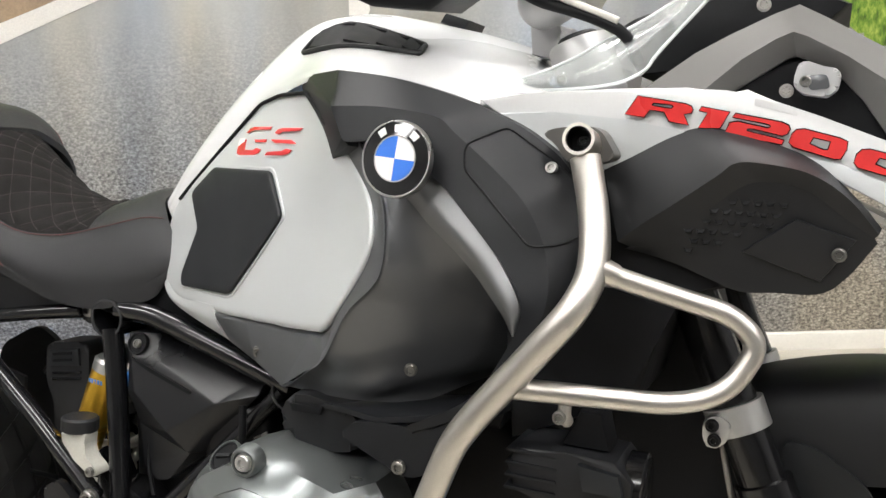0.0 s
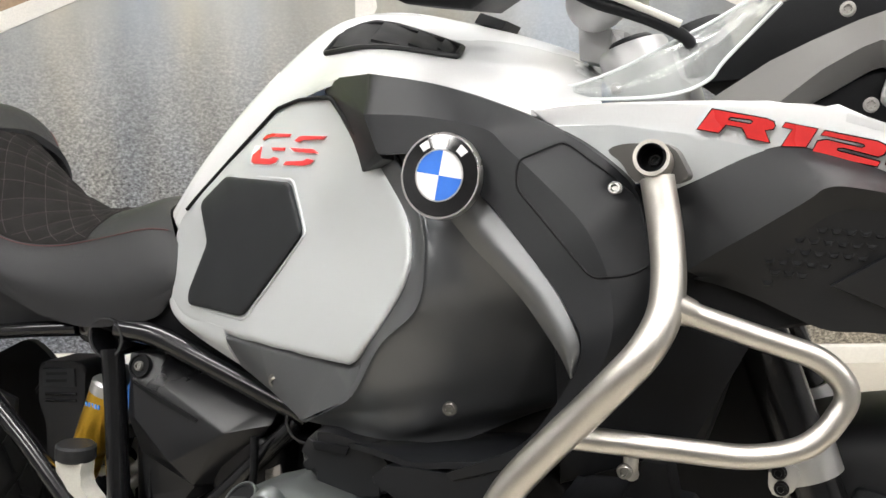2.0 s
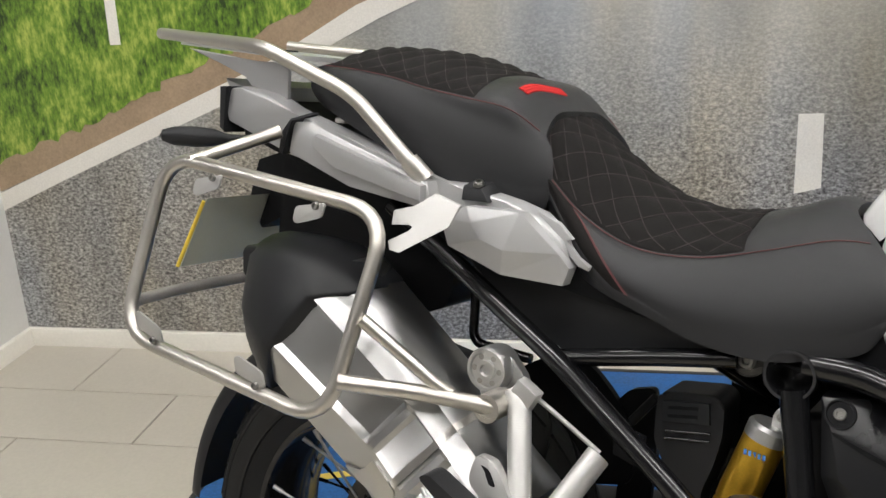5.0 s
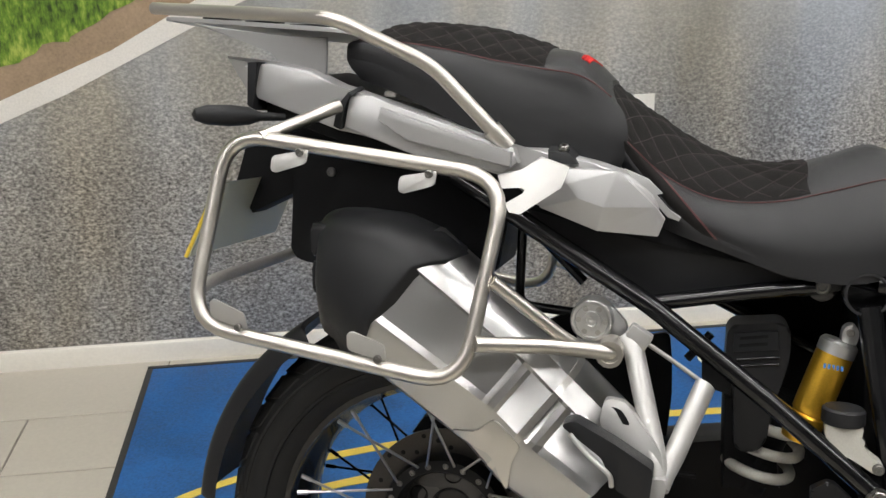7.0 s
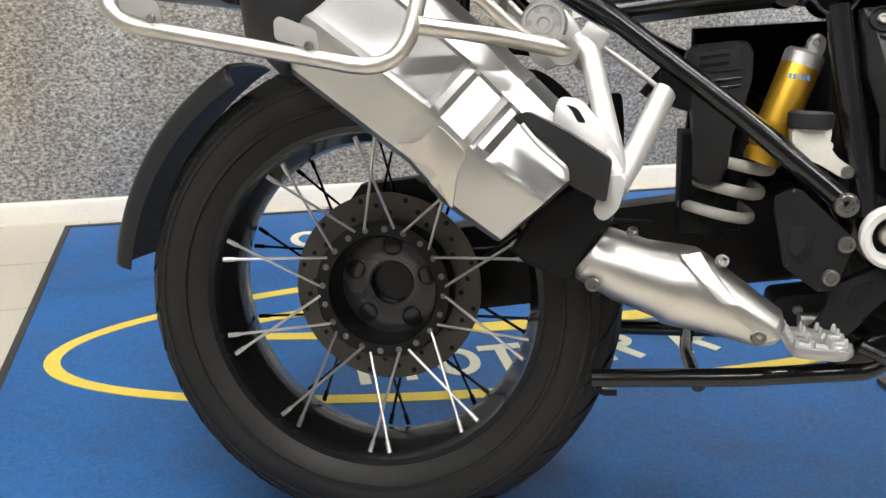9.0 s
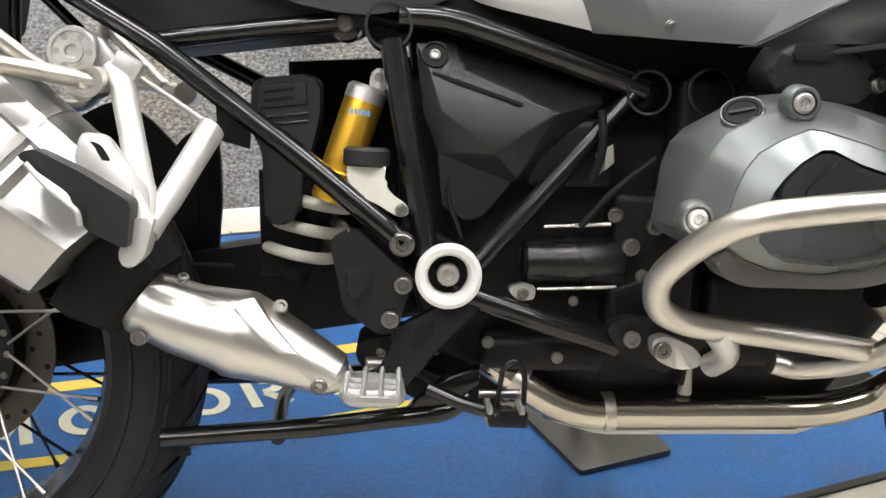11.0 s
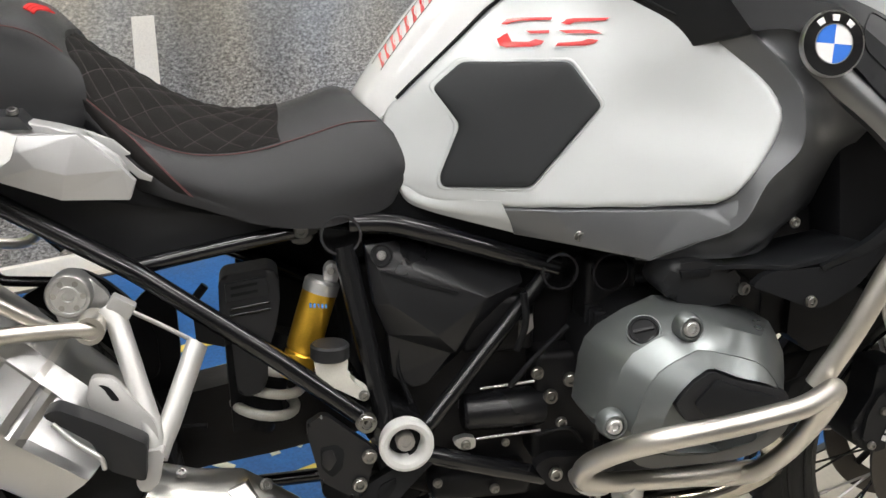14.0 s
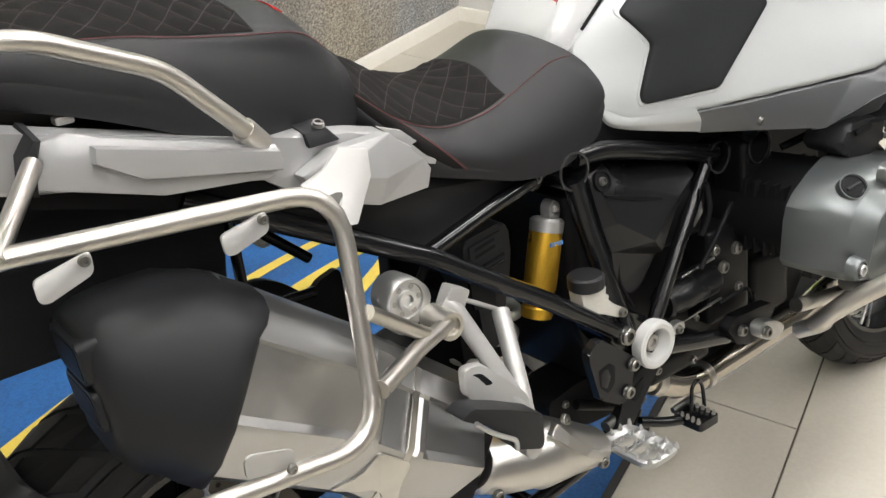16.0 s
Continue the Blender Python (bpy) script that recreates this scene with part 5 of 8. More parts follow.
def quilt(rows, u0, u1, v0, v1, cells, parent):
    """A quilted insert: padded diamonds with sunken seams and thread along them."""
    sheet = trimmed(rows, u0, u1, v0, v1, 0.0008)
    cu, cv = cells

    def puff(u, v):
        edge = min(1, 18 * min(u, 1 - u, v, 1 - v))
        return edge * (0.0005 + 0.0042 * (abs(math.sin(math.pi * (u * cu + v * cv))) * abs(math.sin(math.pi * (u * cu - v * cv)))) ** 0.6)

    insert = part("quilted_insert", skin(bmesh.new(), sheet, 110, 80, (0, 0, -0.002), puff=puff), SUEDE, parent, "quilted black suede insert", angle=80)
    smooth_rows = [catmull(r, 41) for r in sheet]
    grid = np.array([catmull([r[i] for r in smooth_rows], 41) for i in range(41)])

    def at(u, v):
        i, j = min(39, int(u * 40)), min(39, int(v * 40))
        a, b = u * 40 - i, v * 40 - j
        p = grid[i, j] * (1 - a) * (1 - b) + grid[i + 1, j] * a * (1 - b) + grid[i, j + 1] * (1 - a) * b + grid[i + 1, j + 1] * a * b
        return Vector(p) + Vector((0, 0, 0.0013))

    for sign in (1, -1):
        for k in range(-cv * (sign < 0) - 1, cu + cv + 1):
            pts = []
            for i in range(101):
                u = i / 100
                v = sign * (k - u * cu) / cv
                if 0.01 <= v <= 0.99:
                    pts.append(at(u, v))
            if len(pts) > 4:
                pipe("seam_thread", pts[::2] + [pts[-1]], 0.00055, GREYTHREAD, insert, n=5, bend=0.001)
    return insert


def flank_patch(u0, u1, parent):
    """The darker cloth panel on each rear flank of a seat, with its stitched front edge."""
    for v0, v1, out in ((0.0, 0.305, -1), (0.695, 1.0, 1)):
        rows = [[(x, y + out * 0.0012, z + 0.0004) for x, y, z in r] for r in trimmed(rider_rows, u0, u1, v0, v1, 0, 14)]
        part("flank_panel", skin(bmesh.new(), rows, 24, 24, (0, -out * 0.002, 0)), SUEDE, parent, "dark cloth side panel of the seat")
        for k in (0.006, 0.014):
            line = [r[-1] for r in trimmed(rider_rows, u0, u1 + k, v0, v1, 0, 14)]
            pipe("flank_stitching", [(x, y + out * 0.001, z) for x, y, z in line], 0.0005, THREAD, parent, "dark red stitching", n=5, bend=0.001)


flank_patch(0.0, 0.235, seat)
quilt(rider_rows, 0.02, 0.665, 0.325, 0.675, (8, 6), seat)
quilt(pillion_rows, 0.04, 0.7, 0.325, 0.675, (7, 6), pillion)
for rows, parent, u0, u1 in ((rider_rows, seat, 0.0, 0.97), (pillion_rows, pillion, 0.02, 0.97)):
    for v in (0.313, 0.687):
        line = trimmed(rows, u0, u1, v, v + 0.001, 0.0012, 40)[0]
        pipe("edge_stitching", line, 0.0006, THREAD, parent, "dark red edge stitching", n=5, bend=0.001)
# red woven patch on the raised step between the seats
for a, b in ((0.0, 0.0115), (0.0145, 0.026), (0.029, 0.0405)):
    ends = [trimmed(pillion_rows, 0.833 + 0.038 * s + a, 0.833 + 0.038 * s + b, 0.39 + 0.108 * s, 0.391 + 0.108 * s, 0.0016, 2)[0] for s in np.linspace(0, 1, 9)]
    part("seat_patch", skin(bmesh.new(), [[e[0] for e in ends], [e[1] for e in ends]], 18, 4, (0, 0, -0.003)), REDCLOTH, pillion, "small red woven bar")

# -- tail --
tail_out = [(-0.27, 0.978), (-0.229, 0.983), (-0.176, 0.974), (-0.132, 0.955), (0.112, 0.884), (0.15, 0.884), (0.205, 0.871), (0.25, 0.858), (0.28, 0.835), (0.289, 0.82), (0.286, 0.795), (0.21, 0.79), (0.135, 0.815), (0.10, 0.853), (-0.101, 0.893), (-0.132, 0.897), (-0.25, 0.935)]
tail = part("tail_panel", prism(bmesh.new(), flat(tail_out, -0.222), (0, 0.03, 0.004), 0.005, 2), ALUP, bike, "silver grey angular tail side panel")
part("tail_rail", prism(bmesh.new(), [(-0.112, -0.238, 0.943), (-0.081, -0.236, 0.945), (-0.055, -0.238, 0.934), (0.108, -0.242, 0.886), (0.114, -0.244, 0.868), (0.096, -0.244, 0.855), (-0.011, -0.244, 0.868), (-0.118, -0.24, 0.903)], (0, 0.03, 0), 0.003, 2), ALUP, tail)
part("tail_step", prism(bmesh.new(), [(-0.066, -0.252, 0.930), (0.107, -0.254, 0.882), (0.107, -0.254, 0.862), (-0.03, -0.254, 0.890), (-0.069, -0.252, 0.915)], (0, 0.02, 0), 0.005, 2), ALUP, tail)
# the front end of the tail panel is folded into facets that meet in one raised point
front_end = {"p": (0.168, -0.246, 0.864), "b": (0.238, -0.245, 0.865), "c": (0.2855, -0.234, 0.822), "d": (0.297, -0.229, 0.807), "e": (0.290, -0.229, 0.786), "f": (0.2162, -0.2417, 0.7895), "g": (0.2235, -0.2535, 0.8204), "k": (0.193, -0.2545, 0.829), "l": (0.178, -0.2525, 0.846), "m": (0.145, -0.246, 0.8146), "n": (0.13, -0.243, 0.846)}
facets("tail_facet", front_end, ("p b l", "l b g k", "b c d e f g", "k g f m", "n p l", "n l k m"), (0, 0.02, 0), ALUP, tail, "faceted front end of the tail panel", bevel=0.001, angle=14)
part("tail_latch", prism(bmesh.new(), flat([(0.2435, 0.8654), (0.2737, 0.8539), (0.2917, 0.8375), (0.2829, 0.8364), (0.3009, 0.8177), (0.3153, 0.8093), (0.3136, 0.8047), (0.2996, 0.809), (0.2834, 0.8256), (0.2664, 0.8447)], -0.215), (0, 0.006, 0.001), 0.0008), ALUP, tail, "thin silver latch at the tail panel's end")
part("tail_strap", prism(bmesh.new(), [(-0.126, -0.246, 0.930), (-0.112, -0.246, 0.947), (-0.106, -0.246, 0.945), (-0.116, -0.248, 0.93), (-0.120, -0.248, 0.899), (-0.131, -0.246, 0.903)], (0, 0.05, 0.01), 0.002), BLACKP, tail, "black strap of the tail rail")
part("tail_strap", prism(bmesh.new(), [(0.148, -0.226, 0.884), (0.175, -0.228, 0.884), (0.188, -0.23, 0.868), (0.15, -0.232, 0.868)], (0, 0.05, 0.012), 0.004), BLACKP, tail, "black strap of the tail rail")
part("tail_strap", prism(bmesh.new(), [(-0.262, -0.228, 0.983), (-0.245, -0.23, 0.984), (-0.252, -0.23, 0.946), (-0.25, -0.23, 0.92), (-0.262, -0.228, 0.926)], (0, 0.04, 0), 0.002), BLACKP, tail, "black strap of the tail rail")
bolt((0.168, -0.222, 0.889), 0.006, (0, -0.4, 1), tail)
for x, z in ((-0.07, 0.945), (0.02, 0.918), (0.09, 0.897), (0.165, 0.876)):
    bm = bmesh.new()
    block(bm, (0.018, 0.016, 0.008), Matrix.Translation((x, -0.188, z + 0.003)), 0.003)
    part("seat_buffer", bm, CAST, tail)
part("tail_panel", prism(bmesh.new(), flat(tail_out, 0.072), (0, 0.03, 0), 0.004, 2, corner=0.006), ALUP, bike, "silver grey angular tail side panel")
part("tail_core", prism(bmesh.new(), flat([(-0.27, 0.965), (-0.1, 0.935), (0.11, 0.868), (0.28, 0.845), (0.5, 0.76), (0.56, 0.73), (0.30, 0.77), (0.1, 0.81), (-0.1, 0.87), (-0.25, 0.915)], -0.19), (0, 0.25, 0), 0.004), DEEP, bike, "black seat subframe housing")
part("under_seat_cover", prism(bmesh.new(), flat([(0.10, 0.815), (0.292, 0.79), (0.40, 0.775), (0.50, 0.755), (0.54, 0.745), (0.50, 0.722), (0.40, 0.708), (0.288, 0.69), (0.23, 0.725), (0.16, 0.77)], -0.182), (0, 0.12, 0), 0.006, 2), BLACKP, bike, "black plastic cover under the seat")
flap = part("rear_mudguard", prism(bmesh.new(), flat([(-0.235, 0.91), (-0.24, 0.71), (-0.215, 0.70), (-0.10, 0.70), (0.03, 0.69), (0.072, 0.71), (0.085, 0.79), (0.12, 0.85), (0.0, 0.89), (-0.1, 0.915)], -0.125), (0, 0.13, 0), 0.006, 2, corner=0.01), DEEP, bike, "matt black rear mudguard plate")
bolt((-0.178, -0.128, 0.835), 0.006, (0, -1, 0), flap)
bolt((0.055, -0.135, 0.83), 0.007, (0, -1, 0), flap)
bolt((0.055, -0.135, 0.808), 0.007, (0, -1, 0), flap)
plate_ob = part("number_plate", prism(bmesh.new(), [(-0.318, -0.2, 0.815), (-0.318, 0.08, 0.815), (-0.362, 0.08, 0.71), (-0.362, -0.21, 0.708)], (0.004, 0, 0.002), 0), PLATEM, bike, "pale number plate seen from behind")
pipe("plate_edge", [(-0.319, -0.202, 0.813), (-0.363, -0.212, 0.709)], 0.003, YELLOWTAG, plate_ob, "yellow plate edge", n=6)
part("plate_holder", prism(bmesh.new(), flat([(-0.25, 0.90), (-0.34, 0.87), (-0.36, 0.80), (-0.33, 0.76), (-0.25, 0.80)], -0.07), (0, 0.05, 0), 0.005), DEEP, bike, "black number plate holder")
part("tail_lamp", prism(bmesh.new(), [(-0.335, -0.15, 0.995), (-0.28, -0.17, 0.985), (-0.272, -0.17, 0.94), (-0.30, -0.15, 0.945)], (0, 0.2, 0), 0.006, 2), ALUP, bike, "silver tail lamp housing")
for s, y in ((1, -0.2), (-1, 0.08)):
    ind = part("indicator", lathe(bmesh.new(), [(0, -0.05), (0.008, -0.046), (0.013, -0.03), (0.0145, 0.0), (0.012, 0.025), (0.006, 0.042), (0.005, 0.075), (0, 0.076)], facing((-0.27, y - s * 0.062, 0.912), (0.75, s * 0.66, 0.0)), n=18), BLACKP, bike, "black stalk indicator")
# luggage plate and grab rails
for side_ in (0, 1):
    pts = [(-0.42, -0.198, 1.055), (-0.27, -0.25, 1.046), (-0.112, -0.300, 1.036), (0.004, -0.262, 0.984), (0.068, -0.245, 0.92), (0.084, -0.24, 0.903)]
    pts = mirror_y(pts) if side_ else pts
    rail = pipe("grab_rail", pts, 0.0098, STEEL, bike, "brushed steel pillion grab rail", bend=0.025, ends=(0.85, 1.0))
    foot = pts[-1]
    part("rail_foot", tube(bmesh.new(), [Vector(foot) + Vector((-0.006, 0, 0.006)), Vector(foot) + Vector((0.014, 0.01, -0.016))], 0.0125, n=14), STEEL, rail)
rack_plate = part("luggage_plate", prism(bmesh.new(), [(-0.43, -0.16, 1.048), (-0.13, -0.23, 1.03), (-0.115, -0.1, 1.03), (-0.115, -0.02, 1.03), (-0.13, 0.11, 1.03), (-0.43, 0.04, 1.048)], (0, 0, -0.006), 0.002, corner=0.02), ALUP, bike, "cast aluminium luggage plate")
for k in range(3):
    bm = bmesh.new()
    block(bm, (0.05, 0.02, 0.002), Matrix.Translation((-0.34 + 0.075 * k, -0.15 - 0.018 * k, 1.046 - 0.005 * k)), 0)
    # black strip on the uncut plate, for the dark of a slot
    part("plate_slot_shade", bm, DEEP, rack_plate)
part("plate_bracket", prism(bmesh.new(), flat([(-0.36, 1.035), (-0.22, 1.02), (-0.16, 1.02), (-0.16, 0.965), (-0.215, 0.972), (-0.24, 1.0)], -0.2), (0, 0.006, 0), 0.002), ALUP, rack_plate, "aluminium bracket of the luggage plate")

# -- pannier frames --
def pannier_frame(flip):
    f = (lambda pts: mirror_y(pts)) if flip else (lambda pts: pts)
    loop = part("pannier_frame", tube(bmesh.new(), f([(-0.23, -0.345, 0.893), (-0.252, -0.397, 0.662), (0.088, -0.39, 0.618), (0.118, -0.33, 0.855)]), 0.0092, closed=True, bend=0.055), STEEL, bike, "brushed steel pannier frame", angle=50)
    pipe("frame_link", f([(-0.12, -0.255, 0.93), (-0.185, -0.348, 0.888)]), 0.0085, STEEL, loop)
    pipe("frame_strut", f([(0.112, -0.362, 0.738), (0.192, -0.325, 0.672), (0.205, -0.315, 0.662)]), 0.008, STEEL, loop)
    pipe("frame_strut", f([(0.10, -0.385, 0.668), (0.18, -0.335, 0.662), (0.25, -0.293, 0.651)]), 0.0095, STEEL, loop, bend=0.02)
    pipe("strut_eye", f([(0.246, -0.305, 0.651), (0.246, -0.265, 0.651)]), 0.0165, STEEL, loop, wall=0.3)
    tab = f([(0.1003, -0.2964, 0.8544), (0.128, -0.294, 0.862), (0.1501, -0.2878, 0.8786), (0.1841, -0.2859, 0.8684), (0.1774, -0.297, 0.8442), (0.1352, -0.3305, 0.813), (0.122, -0.331, 0.815), (0.116, -0.326, 0.824), (0.135, -0.312, 0.836), (0.137, -0.307, 0.841), (0.131, -0.305, 0.843), (0.108, -0.310, 0.840)])
    part("frame_tab", prism(bmesh.new(), tab, (0, 0.004, 0.001), 0.001), CASTWHITE, loop, "flat silver mounting tab")
    hooks = (((-0.165, 0.868), (-0.118, 0.878), -0.358, -0.02), ((-0.008, 0.851), (0.038, 0.860), -0.345, -0.02), ((-0.224, 0.672), (-0.176, 0.660), -0.398, 0.024), ((-0.05, 0.648), (-0.002, 0.638), -0.394, 0.024))
    for (x0, z0), (x1, z1), y, dz in hooks:
        ang = [(x0, y, z0), (x1, y, z1), (x1 - 0.002, y - 0.004, z1 + dz * 0.85), (x1 - 0.01, y - 0.004, z1 + dz), (x0 + 0.006, y - 0.004, z0 + dz), (x0, y - 0.004, z0 + dz * 0.85)]
        part("pannier_hook", prism(bmesh.new(), f(ang), (0, 0.003, 0), 0.001, corner=0.005), CASTWHITE, loop, "flat silver pannier hook")
        bolt(f([(x1 - 0.008, y - 0.008, z1 + dz * 0.2)])[0], 0.0045, (0, -1, 0), loop)
    return loop


pannier_frame(False)
pannier_frame(True)
pipe("rear_cross_tube", [(-0.25, -0.385, 0.70), (-0.27, -0.3, 0.70), (-0.255, -0.15, 0.705), (-0.25, 0.05, 0.71), (-0.26, 0.265, 0.705)], 0.008, CAST, bike, "grey cross tube between the pannier frames", bend=0.05)

# -- silencer --
AX = Vector((0.253, 0, -0.194)).normalized()
UP = Vector((0.608, 0, 0.794))


def lerp_rows(table, s):
    """Values at s from rows that begin with their place along the axis."""
    t = np.array(table)
    return [float(np.interp(s, t[:, 0], t[:, k])) for k in range(1, t.shape[1])]


# along the silencer: height and depth of its upper edge, of the ridge and of the bottom edge
CAN = [
    (-0.03, 0.061, -0.334, -0.0205, -0.351, -0.088, -0.318),
    (0.08, 0.060, -0.323, -0.0145, -0.343, -0.084, -0.316),
    (0.17, 0.0585, -0.311, -0.008, -0.335, -0.076, -0.312),
    (0.234, 0.053, -0.31, -0.012, -0.336, -0.085, -0.31),
    (0.34, 0.046, -0.318, -0.002, -0.346, -0.078, -0.306),
]


def on_can(s, b, y):
    return Vector((-0.018, 0, 0.687)) + AX * s + UP * b + Vector((0, y, 0))


def can_section(s, sunk, slim=0.0, lean=0.0):
    """A ring of the silencer; sunk: how deep its side panel lies, slim: how far it is drawn in."""
    bt, yt, br, yr, bb, yb = lerp_rows(CAN, s)
    shape = [(bt + 0.034, -0.235), (bt + 0.031, -0.268), (bt + 0.023, -0.296), (bt + 0.010, yt + 0.009), (bt, yt), (bt - 0.005, yt + sunk), (br + 0.009, yr + sunk * 1.3), (br + 0.002, yr), (br - 0.006, yr + 0.001), (bb + 0.008, yb - 0.001), (bb, yb + 0.012), (bb - 0.004, -0.25), (bb + 0.01, -0.18), (-0.03, -0.152), (0.05, -0.152), (bt + 0.025, -0.19)]
    out = []
    for b, y in shape:
        out.append(on_can(s - lean * (0.06 - b), b * (1 - slim), -0.25 + (y + 0.25) * (1 - slim)))
    return out


bm = bmesh.new()
oct_loft(bm, [can_section(-0.03, 0.006), can_section(0.155, 0.0065), can_section(0.163, 0.0005), can_section(0.172, 0.0, 0.0), can_section(0.178, 0.004, 0.014), can_section(0.222, 0.004, 0.014), can_section(0.229, 0.0), can_section(0.237, 0.0005), can_section(0.246, 0.009), can_section(0.325, 0.009, 0, 0.12), can_section(0.332, 0.004, 0.02, 0.12), can_section(0.336, 0.01, 0.2, 0.12)])
edges = [e for e in bm.edges if len(e.link_faces) == 2 and e.calc_face_angle(0) > 0.3]
bmesh.ops.bevel(bm, geom=edges, offset=0.0022, segments=2, profile=0.5, affect="EDGES", clamp_overlap=True)
can = part("silencer", bm, MUFFLER, bike, "polished steel silencer with black end cap", angle=24)


def can_band(s0, s1, slim):
    """A closed strap round the silencer."""
    bm = bmesh.new()
    rings = [can_section(s0, 0.0, slim + 0.01), can_section(s0, 0.0, slim - 0.012), can_section(s1, 0.0, slim - 0.012), can_section(s1, 0.0, slim + 0.01)]
    oct_loft(bm, rings, caps=False)
    return part("weld_strap", bm, SHIELD, can, "dull welded strap round the silencer", angle=30)


can_band(0.213, 0.222, 0.014)
arm_of_strap = [(0.150, -0.070), (0.176, -0.046), (0.180, -0.014), (0.226, -0.017), (0.232, -0.045), (0.253, -0.082), (0.235, -0.074), (0.208, -0.056), (0.188, -0.064)]


def low_face(s, b):
    """The silencer's lower side, between its ridge and its bottom edge."""
    bt, yt, br, yr, bb, yb = lerp_rows(CAN, s)
    k = (b - bb) / (br - bb)
    return on_can(s, b, yb + (yr - yb) * k - 0.0025)


part("weld_strap", prism(bmesh.new(), [low_face(*q) for q in arm_of_strap], (0, 0.006, 0), 0.0012, corner=0.008), SHIELD, can, "dull welded strap round the silencer")


def cap_ring(s, k, slant, drop, zig=0.0):
    """A ring of the end cap; its rear rings lean back and sink."""
    shape = [(0.094, -0.24), (0.092, -0.268), (0.084, -0.297), (0.074, -0.322), (0.06, -0.336), (0.02, -0.346), (-0.022, -0.354), (-0.06, -0.338), (-0.09, -0.318), (-0.095, -0.27), (-0.09, -0.19), (-0.04, -0.152), (0.05, -0.15), (0.085, -0.19)]
    steps = (0.016, 0.013, 0.008, -0.004, -0.015, -0.014, -0.011, 0.0, 0.006, 0.008, 0, 0, 0, 0.008)
    return [on_can(s + step * zig - (b - 0.06) * slant, b * k - drop, -0.25 + (y + 0.25) * k) for (b, y), step in zip(shape, steps)]


bm = bmesh.new()
oct_loft(bm, [cap_ring(-0.139, 0.5, 0.43, 0.0345), cap_ring(-0.136, 0.58, 0.43, 0.0335), cap_ring(-0.126, 0.67, 0.41, 0.029), cap_ring(-0.105, 0.79, 0.36, 0.0213), cap_ring(-0.066, 0.92, 0.22, 0.0045), cap_ring(-0.03, 1.0, 0.08, 0.0), cap_ring(0.0, 1.02, 0.0, 0.0, 1.0), cap_ring(0.005, 1.0, 0.0, 0.0, 1.0)])
edges = [e for e in bm.edges if len(e.link_faces) == 2 and e.calc_face_angle(0) > 0.5]
bmesh.ops.bevel(bm, geom=edges, offset=0.005, segments=3, profile=0.5, affect="EDGES", clamp_overlap=True)
cap = part("end_cap", bm, BLACKP, can, "black silencer end cap with two outlets", angle=70)
end_ring = cap_ring(-0.139, 0.5, 0.43, 0.0345)
end_mid = sum(end_ring, Vector()) / len(end_ring)
end_up = Vector((end_ring[2].x - end_ring[8].x, 0, end_ring[2].z - end_ring[8].z)).normalized()
end_out = end_up.cross(Vector((0, 1, 0))).normalized()
if end_out.dot(AX) > 0:
    end_out = -end_out
for h in (0.024, -0.024):
    mouth = [end_mid + end_up * (h + dh) + Vector((0, dy, 0)) for dh, dy in ((0.021, -0.04), (0.021, 0.04), (-0.021, 0.04), (-0.021, -0.04))]
    part("outlet", prism(bmesh.new(), [p + end_out * 0.006 for p in mouth], -end_out * 0.02, 0.004, 2, corner=0.008), BLACKP, cap, "dark slotted exhaust outlet")
    bore = [end_mid + end_up * (h + dh) + Vector((0, dy, 0)) for dh, dy in ((0.016, -0.034), (0.016, 0.034), (-0.016, 0.034), (-0.016, -0.034))]
    # a black face over the outlet paints the dark inside
    part("outlet_bore_shade", prism(bmesh.new(), [p + end_out * 0.0068 for p in bore], -end_out * 0.01, 0, corner=0.006), DEEP, cap)
part("collar", prism(bmesh.new(), flat([(0.235, 0.49), (0.275, 0.505), (0.312, 0.462), (0.268, 0.388), (0.215, 0.405), (0.195, 0.42)], -0.275), (0, 0.11, 0), 0.014, 3), DEEP, can, "black rubber collar")
bm = bmesh.new()
rings = []
for cx, cz, ux_, uz_, hh, ww in ((0.288, 0.426, 0.58, 0.82, 0.033, 0.038), (0.295, 0.421, 0.58, 0.82, 0.037, 0.044), (0.335, 0.405, 0.45, 0.89, 0.041, 0.046), (0.382, 0.395, 0.36, 0.93, 0.046, 0.05), (0.392, 0.391, 0.36, 0.93, 0.049, 0.052), (0.402, 0.387, 0.4, 0.92, 0.047, 0.05), (0.45, 0.368, 0.52, 0.85, 0.036, 0.042), (0.495, 0.349, 0.52, 0.85, 0.026, 0.034), (0.507, 0.342, 0.52, 0.85, 0.014, 0.02)):
    rings.append([Vector((cx, -0.248, cz)) + Vector((ux_, 0, uz_)) * hh * math.cos(2 * math.pi * j / 24) + Vector((0, -1, 0)) * ww * math.sin(2 * math.pi * j / 24) for j in range(24)])
FLANGE = {"a": (0.389, -0.288, 0.433), "b": (0.4105, -0.276, 0.437), "c": (0.4265, -0.283, 0.416), "d": (0.458, -0.29, 0.3815), "e": (0.504, -0.276, 0.348), "f": (0.487, -0.284, 0.339), "g": (0.438, -0.296, 0.381), "h": (0.407, -0.297, 0.413)}
shield = part("pipe_shield", oct_loft(bm, rings), SHIELD, can, "brushed steel heat shield over the exhaust link", angle=35)
facets("shield_flange", FLANGE, ("a b c", "a c h", "h c d g", "g d e f"), (0.004, 0.02, -0.004), SHIELD, shield, "raised bright fold of the heat shield", bevel=0.0015)
bolt((0.295, -0.288, 0.392), 0.008, (0, -1, 0), shield)
